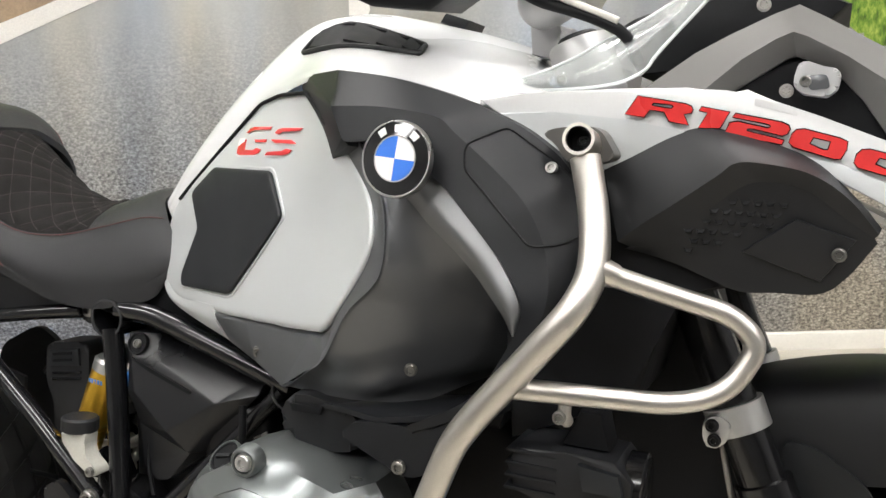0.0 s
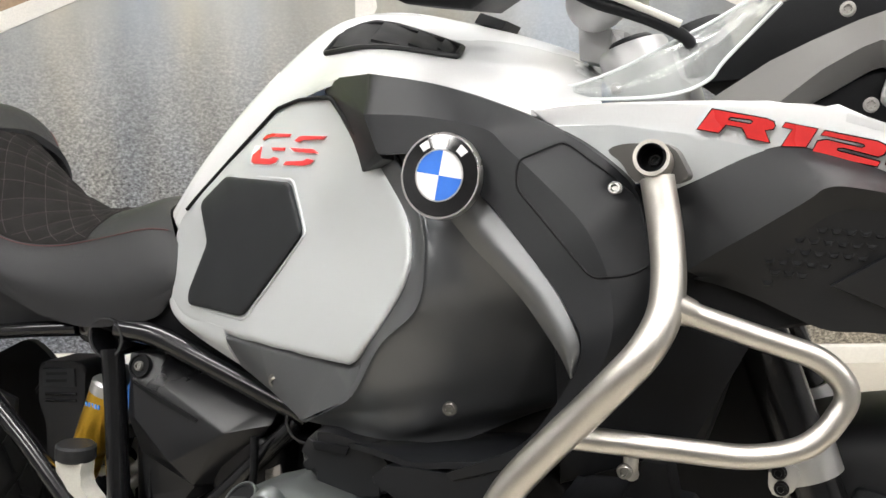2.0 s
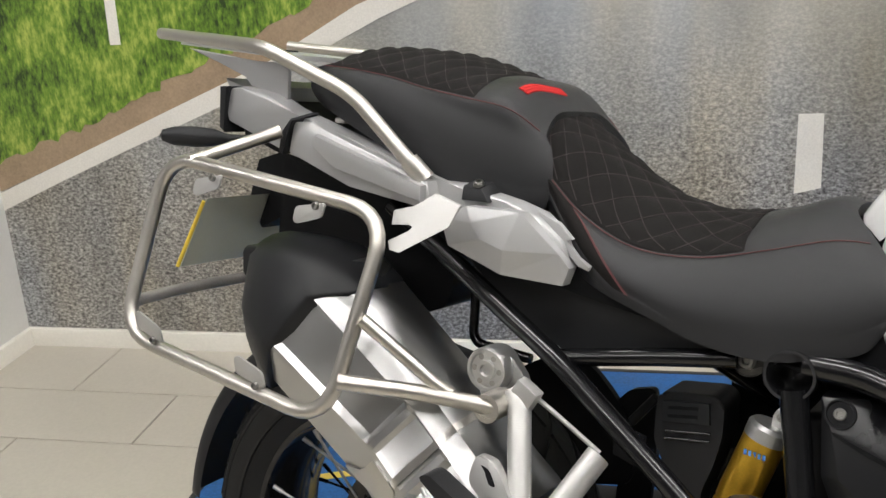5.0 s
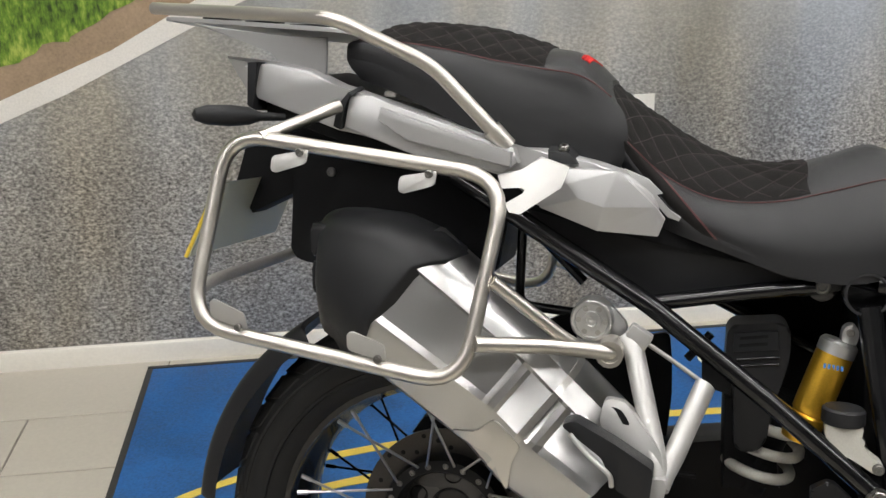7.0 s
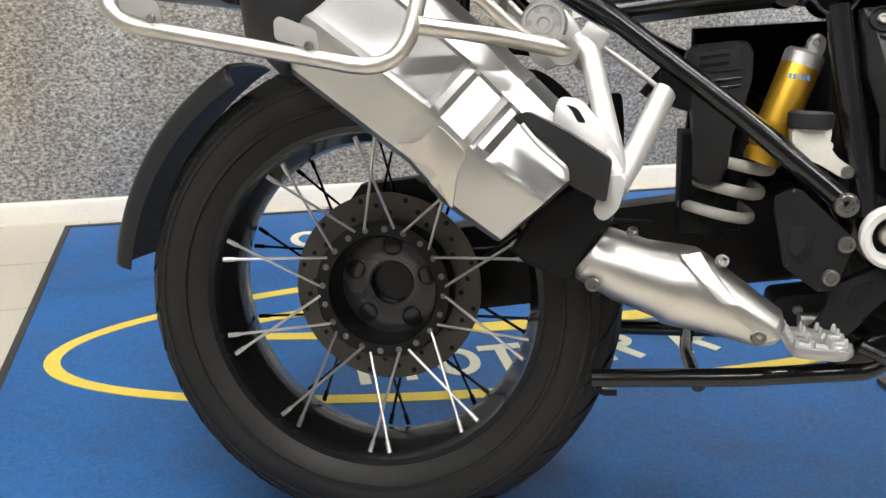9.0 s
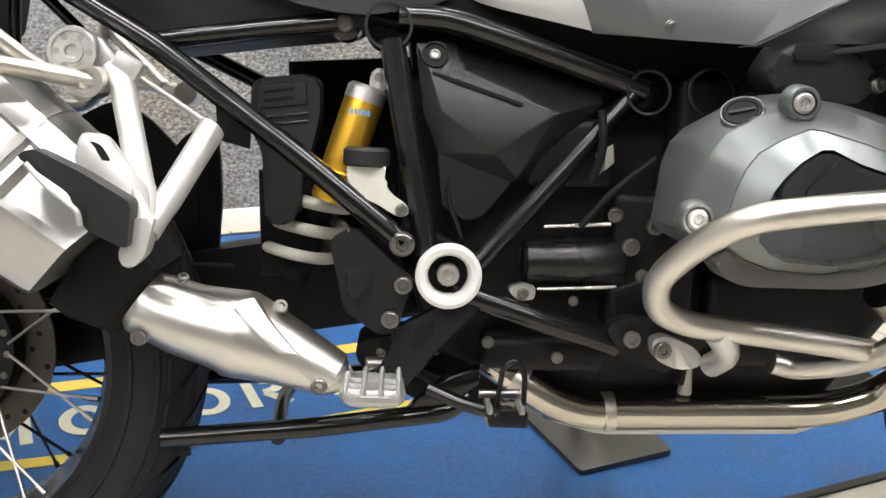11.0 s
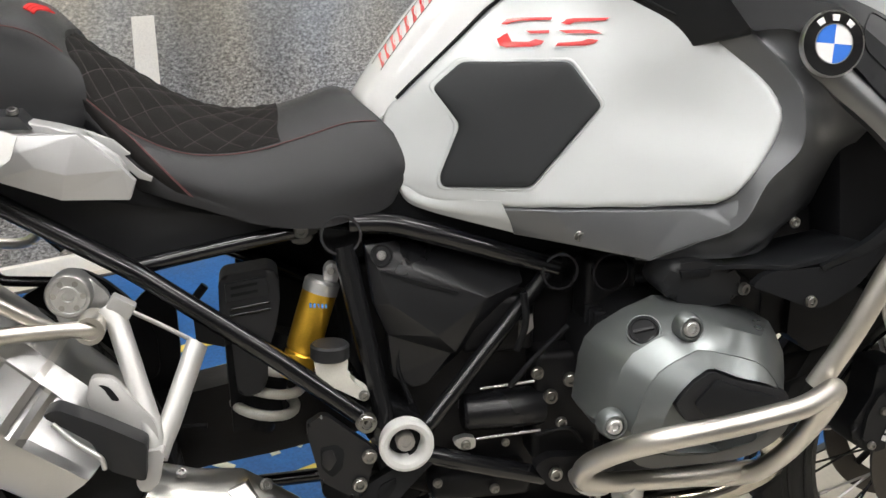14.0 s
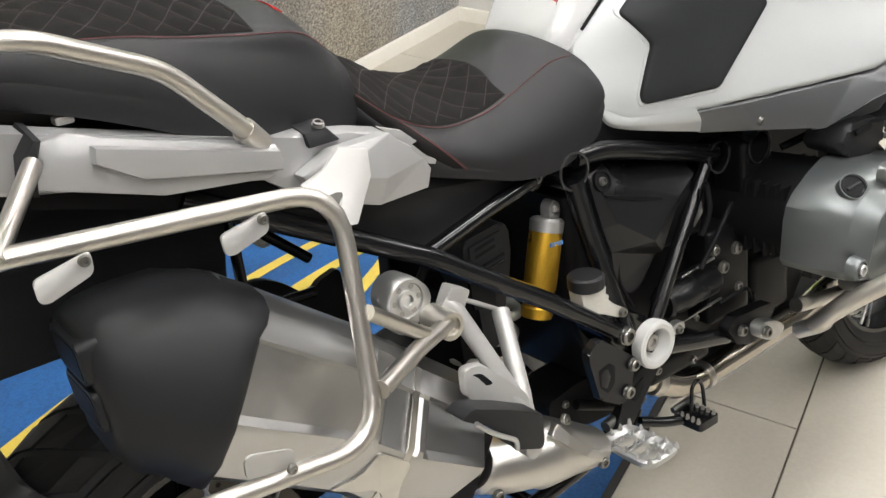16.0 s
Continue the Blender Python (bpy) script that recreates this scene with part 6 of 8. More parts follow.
bolt((0.482, -0.282, 0.345), 0.008, (0, -1, 0), shield)
bolt((0.335, -0.266, 0.452), 0.006, (0, -0.6, 1), shield)
bolt((0.437, -0.262, 0.425), 0.007, (0.3, -1, 0.4), shield)
heel = part("heel_guard", prism(bmesh.new(), [(0.20, -0.365, 0.578), (0.216, -0.368, 0.586), (0.262, -0.372, 0.566), (0.308, -0.372, 0.54), (0.305, -0.372, 0.495), (0.265, -0.37, 0.512), (0.25, -0.368, 0.545)], (0, 0.03, 0), 0.005, 2, corner=0.006), BLACKP, bike, "black plastic heel guard")
pipe("guard_rib", [(0.213, -0.374, 0.572), (0.232, -0.376, 0.552), (0.262, -0.378, 0.53), (0.263, -0.376, 0.517)], 0.003, ALU, heel, n=8, bend=0.01)

# -- pillion footrest bracket --
bracket = pipe("pillion_bracket", [(0.262, -0.268, 0.668), (0.272, -0.275, 0.655), (0.312, -0.33, 0.53), (0.314, -0.338, 0.508)], 0.0135, CASTWHITE, bike, "cast aluminium pillion footrest bracket", bend=0.01, flat=0.75)
pipe("bracket_leg", [(0.359, -0.248, 0.61), (0.325, -0.318, 0.53), (0.316, -0.338, 0.508)], 0.0138, CASTWHITE, bracket, bend=0.01, flat=0.75, ends=(1.1, 0.9))
part("bracket_foot", prism(bmesh.new(), [(0.301, -0.352, 0.522), (0.325, -0.352, 0.524), (0.318, -0.358, 0.488), (0.303, -0.358, 0.473), (0.291, -0.356, 0.483)], (0, 0.028, 0), 0.006, 3, corner=0.006), CASTWHITE, bracket)
part("bracket_web", prism(bmesh.new(), [(0.245, -0.318, 0.602), (0.27, -0.32, 0.60), (0.315, -0.338, 0.55), (0.32, -0.34, 0.515), (0.24, -0.325, 0.572)], (0, 0.012, 0), 0.003, corner=0.008), CASTWHITE, bracket)
# slot drawn as a black sheet, its shade put into the colour
part("web_slot_shade", prism(bmesh.new(), [(0.252, -0.3205, 0.594), (0.266, -0.3225, 0.591), (0.278, -0.3275, 0.574), (0.258, -0.3235, 0.577)], (0, 0.003, 0), 0, corner=0.006), DEEP, bracket)
pipe("bracket_link", [(0.268, -0.256, 0.668), (0.312, -0.25, 0.642), (0.358, -0.242, 0.611)], 0.003, CASTWHITE, bracket, n=8)
bm = bmesh.new()
block(bm, (0.03, 0.02, 0.03), Matrix.Translation((0.275, -0.27, 0.665)) @ Matrix.Rotation(radians(30), 4, "Y"), 0.004)
part("bracket_clamp", bm, CASTWHITE, bracket)
peg_disc = part("pillion_peg_boss", lathe(bmesh.new(), [(0.02, -0.03), (0.0255, -0.03), (0.0265, -0.012), (0.0265, 0.004), (0.0245, 0.007), (0.021, 0.007), (0.02, 0.004), (0.012, 0.004), (0.0115, 0.008), (0.007, 0.008), (0.006, 0.004), (0, 0.004)], facing((0.219, -0.258, 0.681)), n=36), ALU, bike, "round aluminium boss with five recesses")
part("boss_bracket", prism(bmesh.new(), flat([(0.190, 0.69), (0.205, 0.64), (0.225, 0.628), (0.262, 0.655), (0.262, 0.676), (0.24, 0.70)], -0.246), (0, 0.012, 0), 0.002, corner=0.008), ALU, peg_disc)
for k in range(6):
    a = 2 * math.pi * k / 6
    bm = bmesh.new()
    lathe(bm, [(0.0035, -0.001), (0.0035, 0.0002), (0, 0.0002)], facing((0.219 + 0.0165 * math.cos(a), -0.2623, 0.681 + 0.0165 * math.sin(a))), n=10)
    # darker discs on the flat boss give its recesses their shade
    part("boss_recess_shade", bm, CAST, peg_disc)
# mudguard that hugs the rear wheel
hug_rows = []
for off in (-0.094, -0.084, -0.045, 0.0, 0.04, 0.07):
    line = []
    for a in (176, 170, 162, 154, 146, 138, 130, 124):
        r = 0.366 - 0.008 * (abs(off) / 0.085) ** 2 - (0.02 if off < -0.09 else 0)
        line.append((REAR[0] + r * math.cos(radians(a)), REAR[1] + off, REAR[2] + r * math.sin(radians(a))))
    hug_rows.append(line)
part("wheel_hugger", skin(bmesh.new(), hug_rows, 28, 16, (0.006, 0, -0.004)), BLACKP, bike, "black rear wheel hugger")

# -- frame --
frame_part = pipe("frame_tube", [(0.02, -0.19, 0.845), (0.111, -0.2, 0.795), (0.286, -0.22, 0.699), (0.445, -0.235, 0.588), (0.565, -0.248, 0.497)], 0.0125, GLOSS, bike, "gloss black rear frame tube", bend=0.02)
for pts, r in (
    ([(0.286, -0.21, 0.699), (0.40, -0.195, 0.72), (0.48, -0.185, 0.732)], 0.0105),
    ([(0.55, -0.19, 0.742), (0.60, -0.19, 0.742), (0.66, -0.193, 0.727), (0.83, -0.195, 0.676)], 0.0145),
    ([(0.543, -0.195, 0.715), (0.555, -0.2, 0.655), (0.588, -0.225, 0.50), (0.59, -0.23, 0.48)], 0.0145),
    ([(0.815, -0.195, 0.668), (0.73, -0.212, 0.57), (0.645, -0.232, 0.473)], 0.0112),
    ([(0.62, -0.238, 0.446), (0.727, -0.235, 0.4135), (0.81, -0.23, 0.389)], 0.0128),
    ([(0.13, -0.06, 0.79), (0.25, 0.06, 0.72), (0.52, 0.06, 0.60)], 0.0115),
    ([(0.10, -0.1, 0.78), (0.10, -0.1, 0.66), (0.19, -0.1, 0.655)], 0.007),
    ([(0.115, -0.1, 0.77), (0.19, -0.1, 0.70)], 0.007),
):
    pipe("frame_tube", pts, r, GLOSS, bike, "gloss black frame tube", bend=0.02)
for c, r, deep in (((0.539, -0.196, 0.730), 0.0272, 0.05), ((0.83, -0.2, 0.672), 0.026, 0.04), ((0.892, -0.225, 0.675), 0.027, 0.05)):
    ring = part("frame_socket", lathe(bmesh.new(), [(r, -deep), (r, 0.004), (r * 0.97, 0.007), (r * 0.86, 0.007), (r * 0.82, 0.003), (r * 0.8, -deep * 0.7), (0, -deep * 0.7)], facing(c), n=36), GLOSS, bike, "open gloss black frame socket")
    # lighter grey ring puts the highlight on the socket's rim into colour
    part("rim_highlight", lathe(bmesh.new(), [(r * 0.98, 0.004), (r * 0.97, 0.0085), (r * 0.86, 0.0085), (r * 0.84, 0.004)], facing(c), n=36), RIMGREY, ring)
bolt((0.83, -0.178, 0.672), 0.009, (0, -1, 0), bike, GLOSS)
lug = part("frame_lug", lathe(bmesh.new(), [(0.019, -0.04), (0.019, 0.004), (0.016, 0.006), (0, 0.006)], facing((0.49, -0.175, 0.732)), n=20), GLOSS, bike, "gloss black frame lug")
bolt((0.49, -0.182, 0.732), 0.0085, (0, -1, 0), lug)
part("frame_gusset", prism(bmesh.new(), flat([(0.55, 0.555), (0.575, 0.51), (0.60, 0.51), (0.64, 0.488), (0.64, 0.43), (0.60, 0.425), (0.57, 0.46), (0.545, 0.50)], -0.225), (0, 0.05, 0), 0.004), GLOSS, bike, "gloss black frame gusset")
bolt((0.5635, -0.258, 0.497), 0.012, (0, -1, 0), bike)
# pale ring over the swing arm pivot
pivot = part("pivot_ring", lathe(bmesh.new(), [(0.034, -0.012), (0.036, 0.0), (0.035, 0.006), (0.031, 0.008), (0.025, 0.0065), (0.0225, 0.003), (0.0215, -0.02), (0, -0.02)], facing((0.6145, -0.262, 0.4655)), n=48), PALERING, bike, "pale grey ring round the swing arm pivot")
part("pivot_nut", lathe(bmesh.new(), [(0.0125, -0.018), (0.0125, -0.005), (0.011, -0.003), (0.007, -0.003), (0.0065, -0.008), (0, -0.008)], facing((0.6145, -0.262, 0.4655)), n=12), CAST, pivot)
# black floor in the pale ring stands for shade in the bore
part("pivot_bore_shade", lathe(bmesh.new(), [(0.0222, -0.0185), (0.0, -0.0185)], facing((0.6145, -0.262, 0.4655)), n=36), DEEP, pivot)

# -- side cover between the frame tubes --
cover = {"a": (0.5701, -0.194, 0.7137), "b": (0.6131, -0.182, 0.716), "c": (0.6249, -0.205, 0.6854), "d": (0.7276, -0.217, 0.643), "e": (0.7814, -0.2, 0.6584), "f": (0.5853, -0.207, 0.6841), "g": (0.5807, -0.207, 0.6366), "h": (0.6007, -0.219, 0.6405), "i": (0.661, -0.228, 0.5977), "j": (0.6874, -0.217, 0.5704), "k": (0.599, -0.203, 0.5942), "l": (0.6838, -0.206, 0.5653), "m": (0.6504, -0.206, 0.5239), "n": (0.6336, -0.206, 0.5201), "o": (0.6064, -0.201, 0.5351), "p": (0.78, -0.17, 0.682), "q": (0.7086, -0.19, 0.5693), "r": (0.63, -0.165, 0.712)}
box = facets("side_cover", cover, ("a b c f", "a f h g", "f c d", "f d j i h", "g h i k", "i j l k", "k l m n o", "b r c", "r p d c", "p e d", "d e q j", "j q m l"), (0, 0.03, 0), COVERP, bike, "black plastic side cover", bevel=0.002, angle=22)
part("cover_slit", prism(bmesh.new(), [(0.588, -0.2105, 0.6835), (0.625, -0.2135, 0.673), (0.69, -0.2185, 0.653), (0.688, -0.2185, 0.6495), (0.62, -0.2135, 0.669), (0.589, -0.2105, 0.6805)], (0, 0.006, 0), 0), DEEP, box)
part("airbox", prism(bmesh.new(), flat([(0.56, 0.735), (0.85, 0.675), (0.84, 0.60), (0.72, 0.48), (0.60, 0.50)], -0.15), (0, 0.1, 0), 0.004), DEEP, bike, "black airbox behind the side cover")
part("cover_recess", lathe(bmesh.new(), [(0.0155, -0.004), (0.015, 0.002), (0.013, 0.002), (0.0125, -0.001), (0, -0.001)], facing((0.591, -0.2015, 0.7015), (0, -1, 0.35)), n=24), DEEP, box)
bolt((0.591, -0.2025, 0.7015), 0.0055, (0, -1, 0.3), box)
# -- engine block and gearbox --
engine = part("engine", prism(bmesh.new(), flat([(0.56, 0.50), (0.60, 0.36), (0.72, 0.315), (0.86, 0.302), (1.08, 0.312), (1.16, 0.42), (1.16, 0.62), (1.05, 0.70), (0.85, 0.70), (0.70, 0.66), (0.6, 0.70), (0.55, 0.68)], -0.165), (0, 0.24, 0), 0.02, 3), ENGINE, bike, "dark cast engine block")
for x0, z0, x1, z1, y in ((0.70, 0.56, 0.80, 0.64, -0.19), (0.80, 0.40, 0.90, 0.56, -0.2), (0.86, 0.60, 0.93, 0.69, -0.22), (0.66, 0.35, 0.80, 0.39, -0.2), (0.92, 0.36, 1.02, 0.47, -0.19)):
    bm = bmesh.new()
    block(bm, (x1 - x0, 0.06, z1 - z0), Matrix.Translation(((x0 + x1) / 2, y + 0.02, (z0 + z1) / 2)), 0.012, 3)
    part("engine_casing", bm, ENGINE, engine)
starter = part("starter_motor", lathe(bmesh.new(), [(0, -0.056), (0.022, -0.056), (0.0255, -0.052), (0.0255, -0.03), (0.0268, -0.028), (0.0268, 0.05), (0.024, 0.058), (0, 0.058)], facing((0.757, -0.2, 0.4785), (1, 0, 0.04)), n=28), COVERP, bike, "satin black starter motor")
for a, b in (((0.72, -0.222, 0.519), (0.795, -0.222, 0.525)), ((0.716, -0.226, 0.449), (0.805, -0.226, 0.455))):
    pipe("starter_rod", [a, b], 0.0022, CHROME, starter, n=8)
part("starter_lug", prism(bmesh.new(), flat([(0.685, 0.452), (0.70, 0.456), (0.714, 0.452), (0.713, 0.438), (0.695, 0.436), (0.684, 0.446)], -0.232), (0, 0.012, 0), 0.002, corner=0.004), ALU, starter, "small aluminium lug")
bolt((0.70, -0.234, 0.4445), 0.006, (0, -1, 0), starter)
for p, r in (((0.80, -0.22, 0.535), 0.008), ((0.845, -0.225, 0.525), 0.009), ((0.82, -0.22, 0.50), 0.009), ((0.76, -0.215, 0.435), 0.005), ((0.665, -0.22, 0.385), 0.006), ((0.745, -0.22, 0.37), 0.006), ((0.70, -0.21, 0.61), 0.006), ((0.83, -0.24, 0.47), 0.007)):
    bolt(p, r, (0, -1, 0), engine)
for pts, r in (([(0.84, -0.22, 0.60), (0.79, -0.23, 0.56), (0.76, -0.225, 0.52)], 0.004), ([(0.62, -0.2, 0.60), (0.61, -0.2, 0.55), (0.63, -0.21, 0.50)], 0.003), ([(0.92, -0.25, 0.67), (0.98, -0.28, 0.69), (1.04, -0.27, 0.68)], 0.006), ([(0.80, -0.23, 0.45), (0.84, -0.25, 0.47), (0.86, -0.24, 0.44)], 0.003), ([(0.775, -0.225, 0.65), (0.78, -0.23, 0.61), (0.77, -0.22, 0.57)], 0.005), ([(0.89, -0.22, 0.43), (0.892, -0.225, 0.39), (0.888, -0.22, 0.345)], 0.005)):
    pipe("hose", pts, r, DEEP, engine, "thin black hose", n=8, bend=0.02)
part("breather_bracket", prism(bmesh.new(), flat([(0.776, 0.603), (0.796, 0.613), (0.799, 0.592), (0.79, 0.586), (0.78, 0.574), (0.776, 0.574)], -0.2), (0, 0.006, 0), 0.001), CAST, engine, "small aluminium bracket")
# -- cylinder head --
def head_ring(pts, y):
    return [(x, y, z) for x, z in pts]


rim_pts = [(0.8073, 0.5401), (0.81, 0.5674), (0.8135, 0.5998), (0.8203, 0.6226), (0.834, 0.6392), (0.8683, 0.6593), (0.9085, 0.6744), (0.9676, 0.668), (1.002, 0.6604), (1.0369, 0.6522), (1.049, 0.6336), (1.0613, 0.6067), (1.066, 0.575), (1.06, 0.544), (1.042, 0.511), (1.009, 0.495), (0.942, 0.485), (0.885, 0.489), (0.846, 0.503), (0.815, 0.523)]
shoulder_pts = [(0.8263, 0.5411), (0.8274, 0.5645), (0.8296, 0.5877), (0.8373, 0.6136), (0.8493, 0.6304), (0.877, 0.6459), (0.9052, 0.6562), (0.9502, 0.6582), (0.9804, 0.6503), (1.0081, 0.6422), (1.0205, 0.6262), (1.032, 0.6031), (1.044, 0.575), (1.04, 0.548), (1.024, 0.523), (0.997, 0.509), (0.94, 0.499), (0.888, 0.502), (0.856, 0.514), (0.834, 0.528)]
crease_pts = [(0.8429, 0.5448), (0.8492, 0.5653), (0.8541, 0.583), (0.8611, 0.6008), (0.8713, 0.6152), (0.8909, 0.6279), (0.9158, 0.6389), (0.9315, 0.6371), (0.9661, 0.6285), (0.9905, 0.6209), (1.0046, 0.6114), (1.0166, 0.5966), (1.03, 0.575), (1.026, 0.552), (1.014, 0.532), (0.99, 0.519), (0.94, 0.509), (0.892, 0.511), (0.866, 0.52), (0.85, 0.531)]
inner_pts = [(0.872, 0.552), (0.8765, 0.568), (0.8835, 0.5835), (0.8904, 0.5935), (0.8985, 0.6025), (0.9068, 0.611), (0.9223, 0.621), (0.9314, 0.6214), (0.958, 0.610), (0.978, 0.6045), (0.998, 0.599), (1.012, 0.592), (1.02, 0.577), (1.016, 0.556), (1.005, 0.54), (0.985, 0.528), (0.94, 0.519), (0.9, 0.521), (0.883, 0.528), (0.874, 0.538)]
rim_pts = [(x + 0.004 * max(0, min(1, (0.93 - x) / 0.06)), z - 0.004 * max(0, min(1, (z - 0.6) / 0.04)) + 0.013 * max(0, min(1, (0.55 - z) / 0.04))) for x, z in rim_pts]
deep_pts = [(0.95 + (x - 0.95) * 0.95, 0.568 + (z - 0.568) * 0.94) for x, z in inner_pts]
bm = bmesh.new()
oct_loft(bm, [head_ring(rim_pts, -0.325), head_ring(rim_pts, -0.381), head_ring(shoulder_pts, -0.417), head_ring(crease_pts, -0.441), head_ring([(0.95 + (x - 0.95) * 0.985, 0.568 + (z - 0.568) * 0.985) for x, z in crease_pts], -0.4405), head_ring(inner_pts, -0.456), head_ring(deep_pts, -0.444)])
edges = [e for e in bm.edges if len(e.link_faces) == 2 and e.calc_face_angle(0) > 0.24]
bmesh.ops.bevel(bm, geom=edges, offset=0.0016, segments=2, profile=0.5, affect="EDGES", clamp_overlap=True)
head = part("cylinder_head", bm, HEAD, bike, "grey painted cylinder head cover", angle=24)
part("head_rim", prism(bmesh.new(), flat([(0.93 + (x - 0.93) * 0.99, 0.585 + (z - 0.585) * 0.99) for x, z in rim_pts], -0.345), (0, 0.014, 0), 0.003, corner=0.012), DEEP, head)
insert = part("head_insert", prism(bmesh.new(), flat([(0.886, 0.5815), (0.8915, 0.5915), (0.9075, 0.6085), (0.9228, 0.6178), (0.9314, 0.618), (0.958, 0.6065), (1.0225, 0.589), (1.0275, 0.565), (0.90, 0.561)], -0.461), (0, 0.03, 0), 0.004, 2, corner=0.005), BLACKP, head, "black plastic insert in the cylinder head cover")
part("insert_face", prism(bmesh.new(), flat([(0.907, 0.5834), (0.9186, 0.5971), (0.9278, 0.6087), (0.9353, 0.61), (0.9618, 0.5987), (1.0096, 0.5841), (1.011, 0.569), (0.92, 0.568)], -0.465), (0, 0.01, 0), 0.003, 2, corner=0.003), SATIN, insert)
part("head_lower_cover", prism(bmesh.new(), flat([(0.842, 0.515), (0.8471, 0.5231), (0.8596, 0.5335), (0.875, 0.5405), (0.9535, 0.553), (1.0475, 0.556), (1.0437, 0.5342), (1.0265, 0.5152), (0.9952, 0.5012), (0.9632, 0.4961), (0.8729, 0.4947), (0.8541, 0.5004)], -0.437), (0, 0.04, 0), 0.012, 3, corner=0.012), HEADLOW, head, "dark grey lower part of the cylinder head cover")
fill_at = facing((0.868, -0.4005, 0.6515), (-0.36, -0.62, 0.72))
plug = part("oil_filler", lathe(bmesh.new(), [(0.0175, -0.012), (0.0175, 0.0006), (0.0165, 0.0014), (0.0145, 0.0014), (0.014, 0.0004), (0, 0.0004)], fill_at, n=32), DEEP, head, "black oil filler cap")
part("filler_rim", lathe(bmesh.new(), [(0.0205, -0.014), (0.0202, 0.0004), (0.0196, 0.0012), (0.0184, 0.0012), (0.018, 0.0), (0.018, -0.01)], fill_at, n=36), HEAD, head)
bm = bmesh.new()
block(bm, (0.023, 0.004, 0.003), fill_at @ Matrix.Translation((0, 0, 0.0014)) @ Matrix.Rotation(radians(20), 4, "Z"), 0.001)
part("filler_grip", bm, BLACKP, plug)
for p in ((0.912, -0.43, 0.661), (0.821, -0.443, 0.5545)):
    part("bolt_collar", lathe(bmesh.new(), [(0.0175, -0.014), (0.0155, 0.001), (0.0135, 0.003), (0.0115, 0.003), (0.011, -0.001), (0, -0.001)], facing(p), n=28), HEAD, head)
    bolt((p[0], p[1] - 0.0005, p[2]), 0.0085, (0, -1, 0), head, ALU)
part("cylinder", lathe(bmesh.new(), [(0.075, -0.1), (0.08, 0.0), (0.082, 0.06), (0.075, 0.1)], facing((0.93, -0.26, 0.575)), n=28), DEEP, engine, "dark finned cylinder")
for k in range(6):
    bm = bmesh.new()
    block(bm, (0.155, 0.006, 0.115), Matrix.Translation((0.935, -0.23 - 0.017 * k, 0.575)), 0.002)
    part("cooling_fin", bm, DEEP, engine)
coil = part("coil_cap", prism(bmesh.new(), [(0.905, -0.355, 0.688), (0.92, -0.36, 0.717), (0.945, -0.365, 0.722), (0.991, -0.365, 0.715), (1.012, -0.36, 0.692), (1.004, -0.36, 0.668), (0.97, -0.36, 0.662), (0.92, -0.355, 0.670)], (0, 0.06, 0.004), 0.01, 3, corner=0.008), BLACKP, bike, "black plastic coil cover")
# black sheet on the coil cover paints a shaded slot
part("coil_slot_shade", prism(bmesh.new(), [(0.925, -0.3665, 0.71), (0.965, -0.3675, 0.712), (0.962, -0.3675, 0.703), (0.928, -0.3665, 0.702)], (0, 0.004, 0), 0.001), DEEP, coil)
bolt((1.012, -0.362, 0.684), 0.007, (0.3, -1, 0), coil)
# exhaust header
header = pipe("exhaust_pipe", [(0.67, -0.16, 0.352), (0.71, -0.175, 0.331), (0.75, -0.18, 0.307), (0.79, -0.18, 0.2955), (0.83, -0.18, 0.2985), (0.942, -0.18, 0.302), (1.08, -0.18, 0.3086), (1.14, -0.185, 0.331), (1.163, -0.21, 0.363), (1.14, -0.265, 0.425), (1.07, -0.30, 0.475)], 0.0205, PIPE, bike, "heat-tinted steel exhaust pipe", bend=0.05, n=20)
part("pipe_joint", tube(bmesh.new(), [(0.811, -0.18, 0.297), (0.823, -0.18, 0.298)], 0.0235, n=20), STEEL, header)
part("pipe_clamp", tube(bmesh.new(), [(0.703, -0.173, 0.334), (0.716, -0.176, 0.327)], 0.024, n=20), STEEL, header)
pipe("lambda_probe", [(0.905, -0.19, 0.37), (0.905, -0.186, 0.325)], 0.0085, CAST, header, ends=(0.6, 1.0))
skid = part("skid_plate", prism(bmesh.new(), [(0.74, -0.185, 0.287), (0.80, -0.185, 0.272), (0.816, -0.185, 0.271), (1.044, -0.185, 0.279), (1.10, -0.185, 0.30), (1.15, -0.185, 0.345), (1.145, -0.185, 0.348), (1.095, -0.185, 0.306), (1.042, -0.185, 0.284), (0.816, -0.185, 0.2765)], (0, 0.26, 0), 0.001), ALUP, bike, "bent aluminium skid plate")
for k in range(4):
    bm = bmesh.new()
    lathe(bm, [(0.012, -0.001), (0.011, 0.001), (0, 0.001)], Matrix.Translation((0.86 + 0.05 * k, -0.17, 0.2725 + 0.0018 * k)) @ Matrix.Diagonal((1.6, 0.7, 1, 1)), n=16)
    # holes are black ovals on the plate, coloured as shade
    part("skid_hole_shade", bm, DEEP, skid)
# -- footrest, heel plate, pedal, centre stand --
hp_out = [(0.4887, 0.5008), (0.506, 0.512), (0.5148, 0.5105), (0.5779, 0.4581), (0.5696, 0.4335), (0.5615, 0.4026), (0.5437, 0.3973), (0.5047, 0.4228), (0.489, 0.4858)]
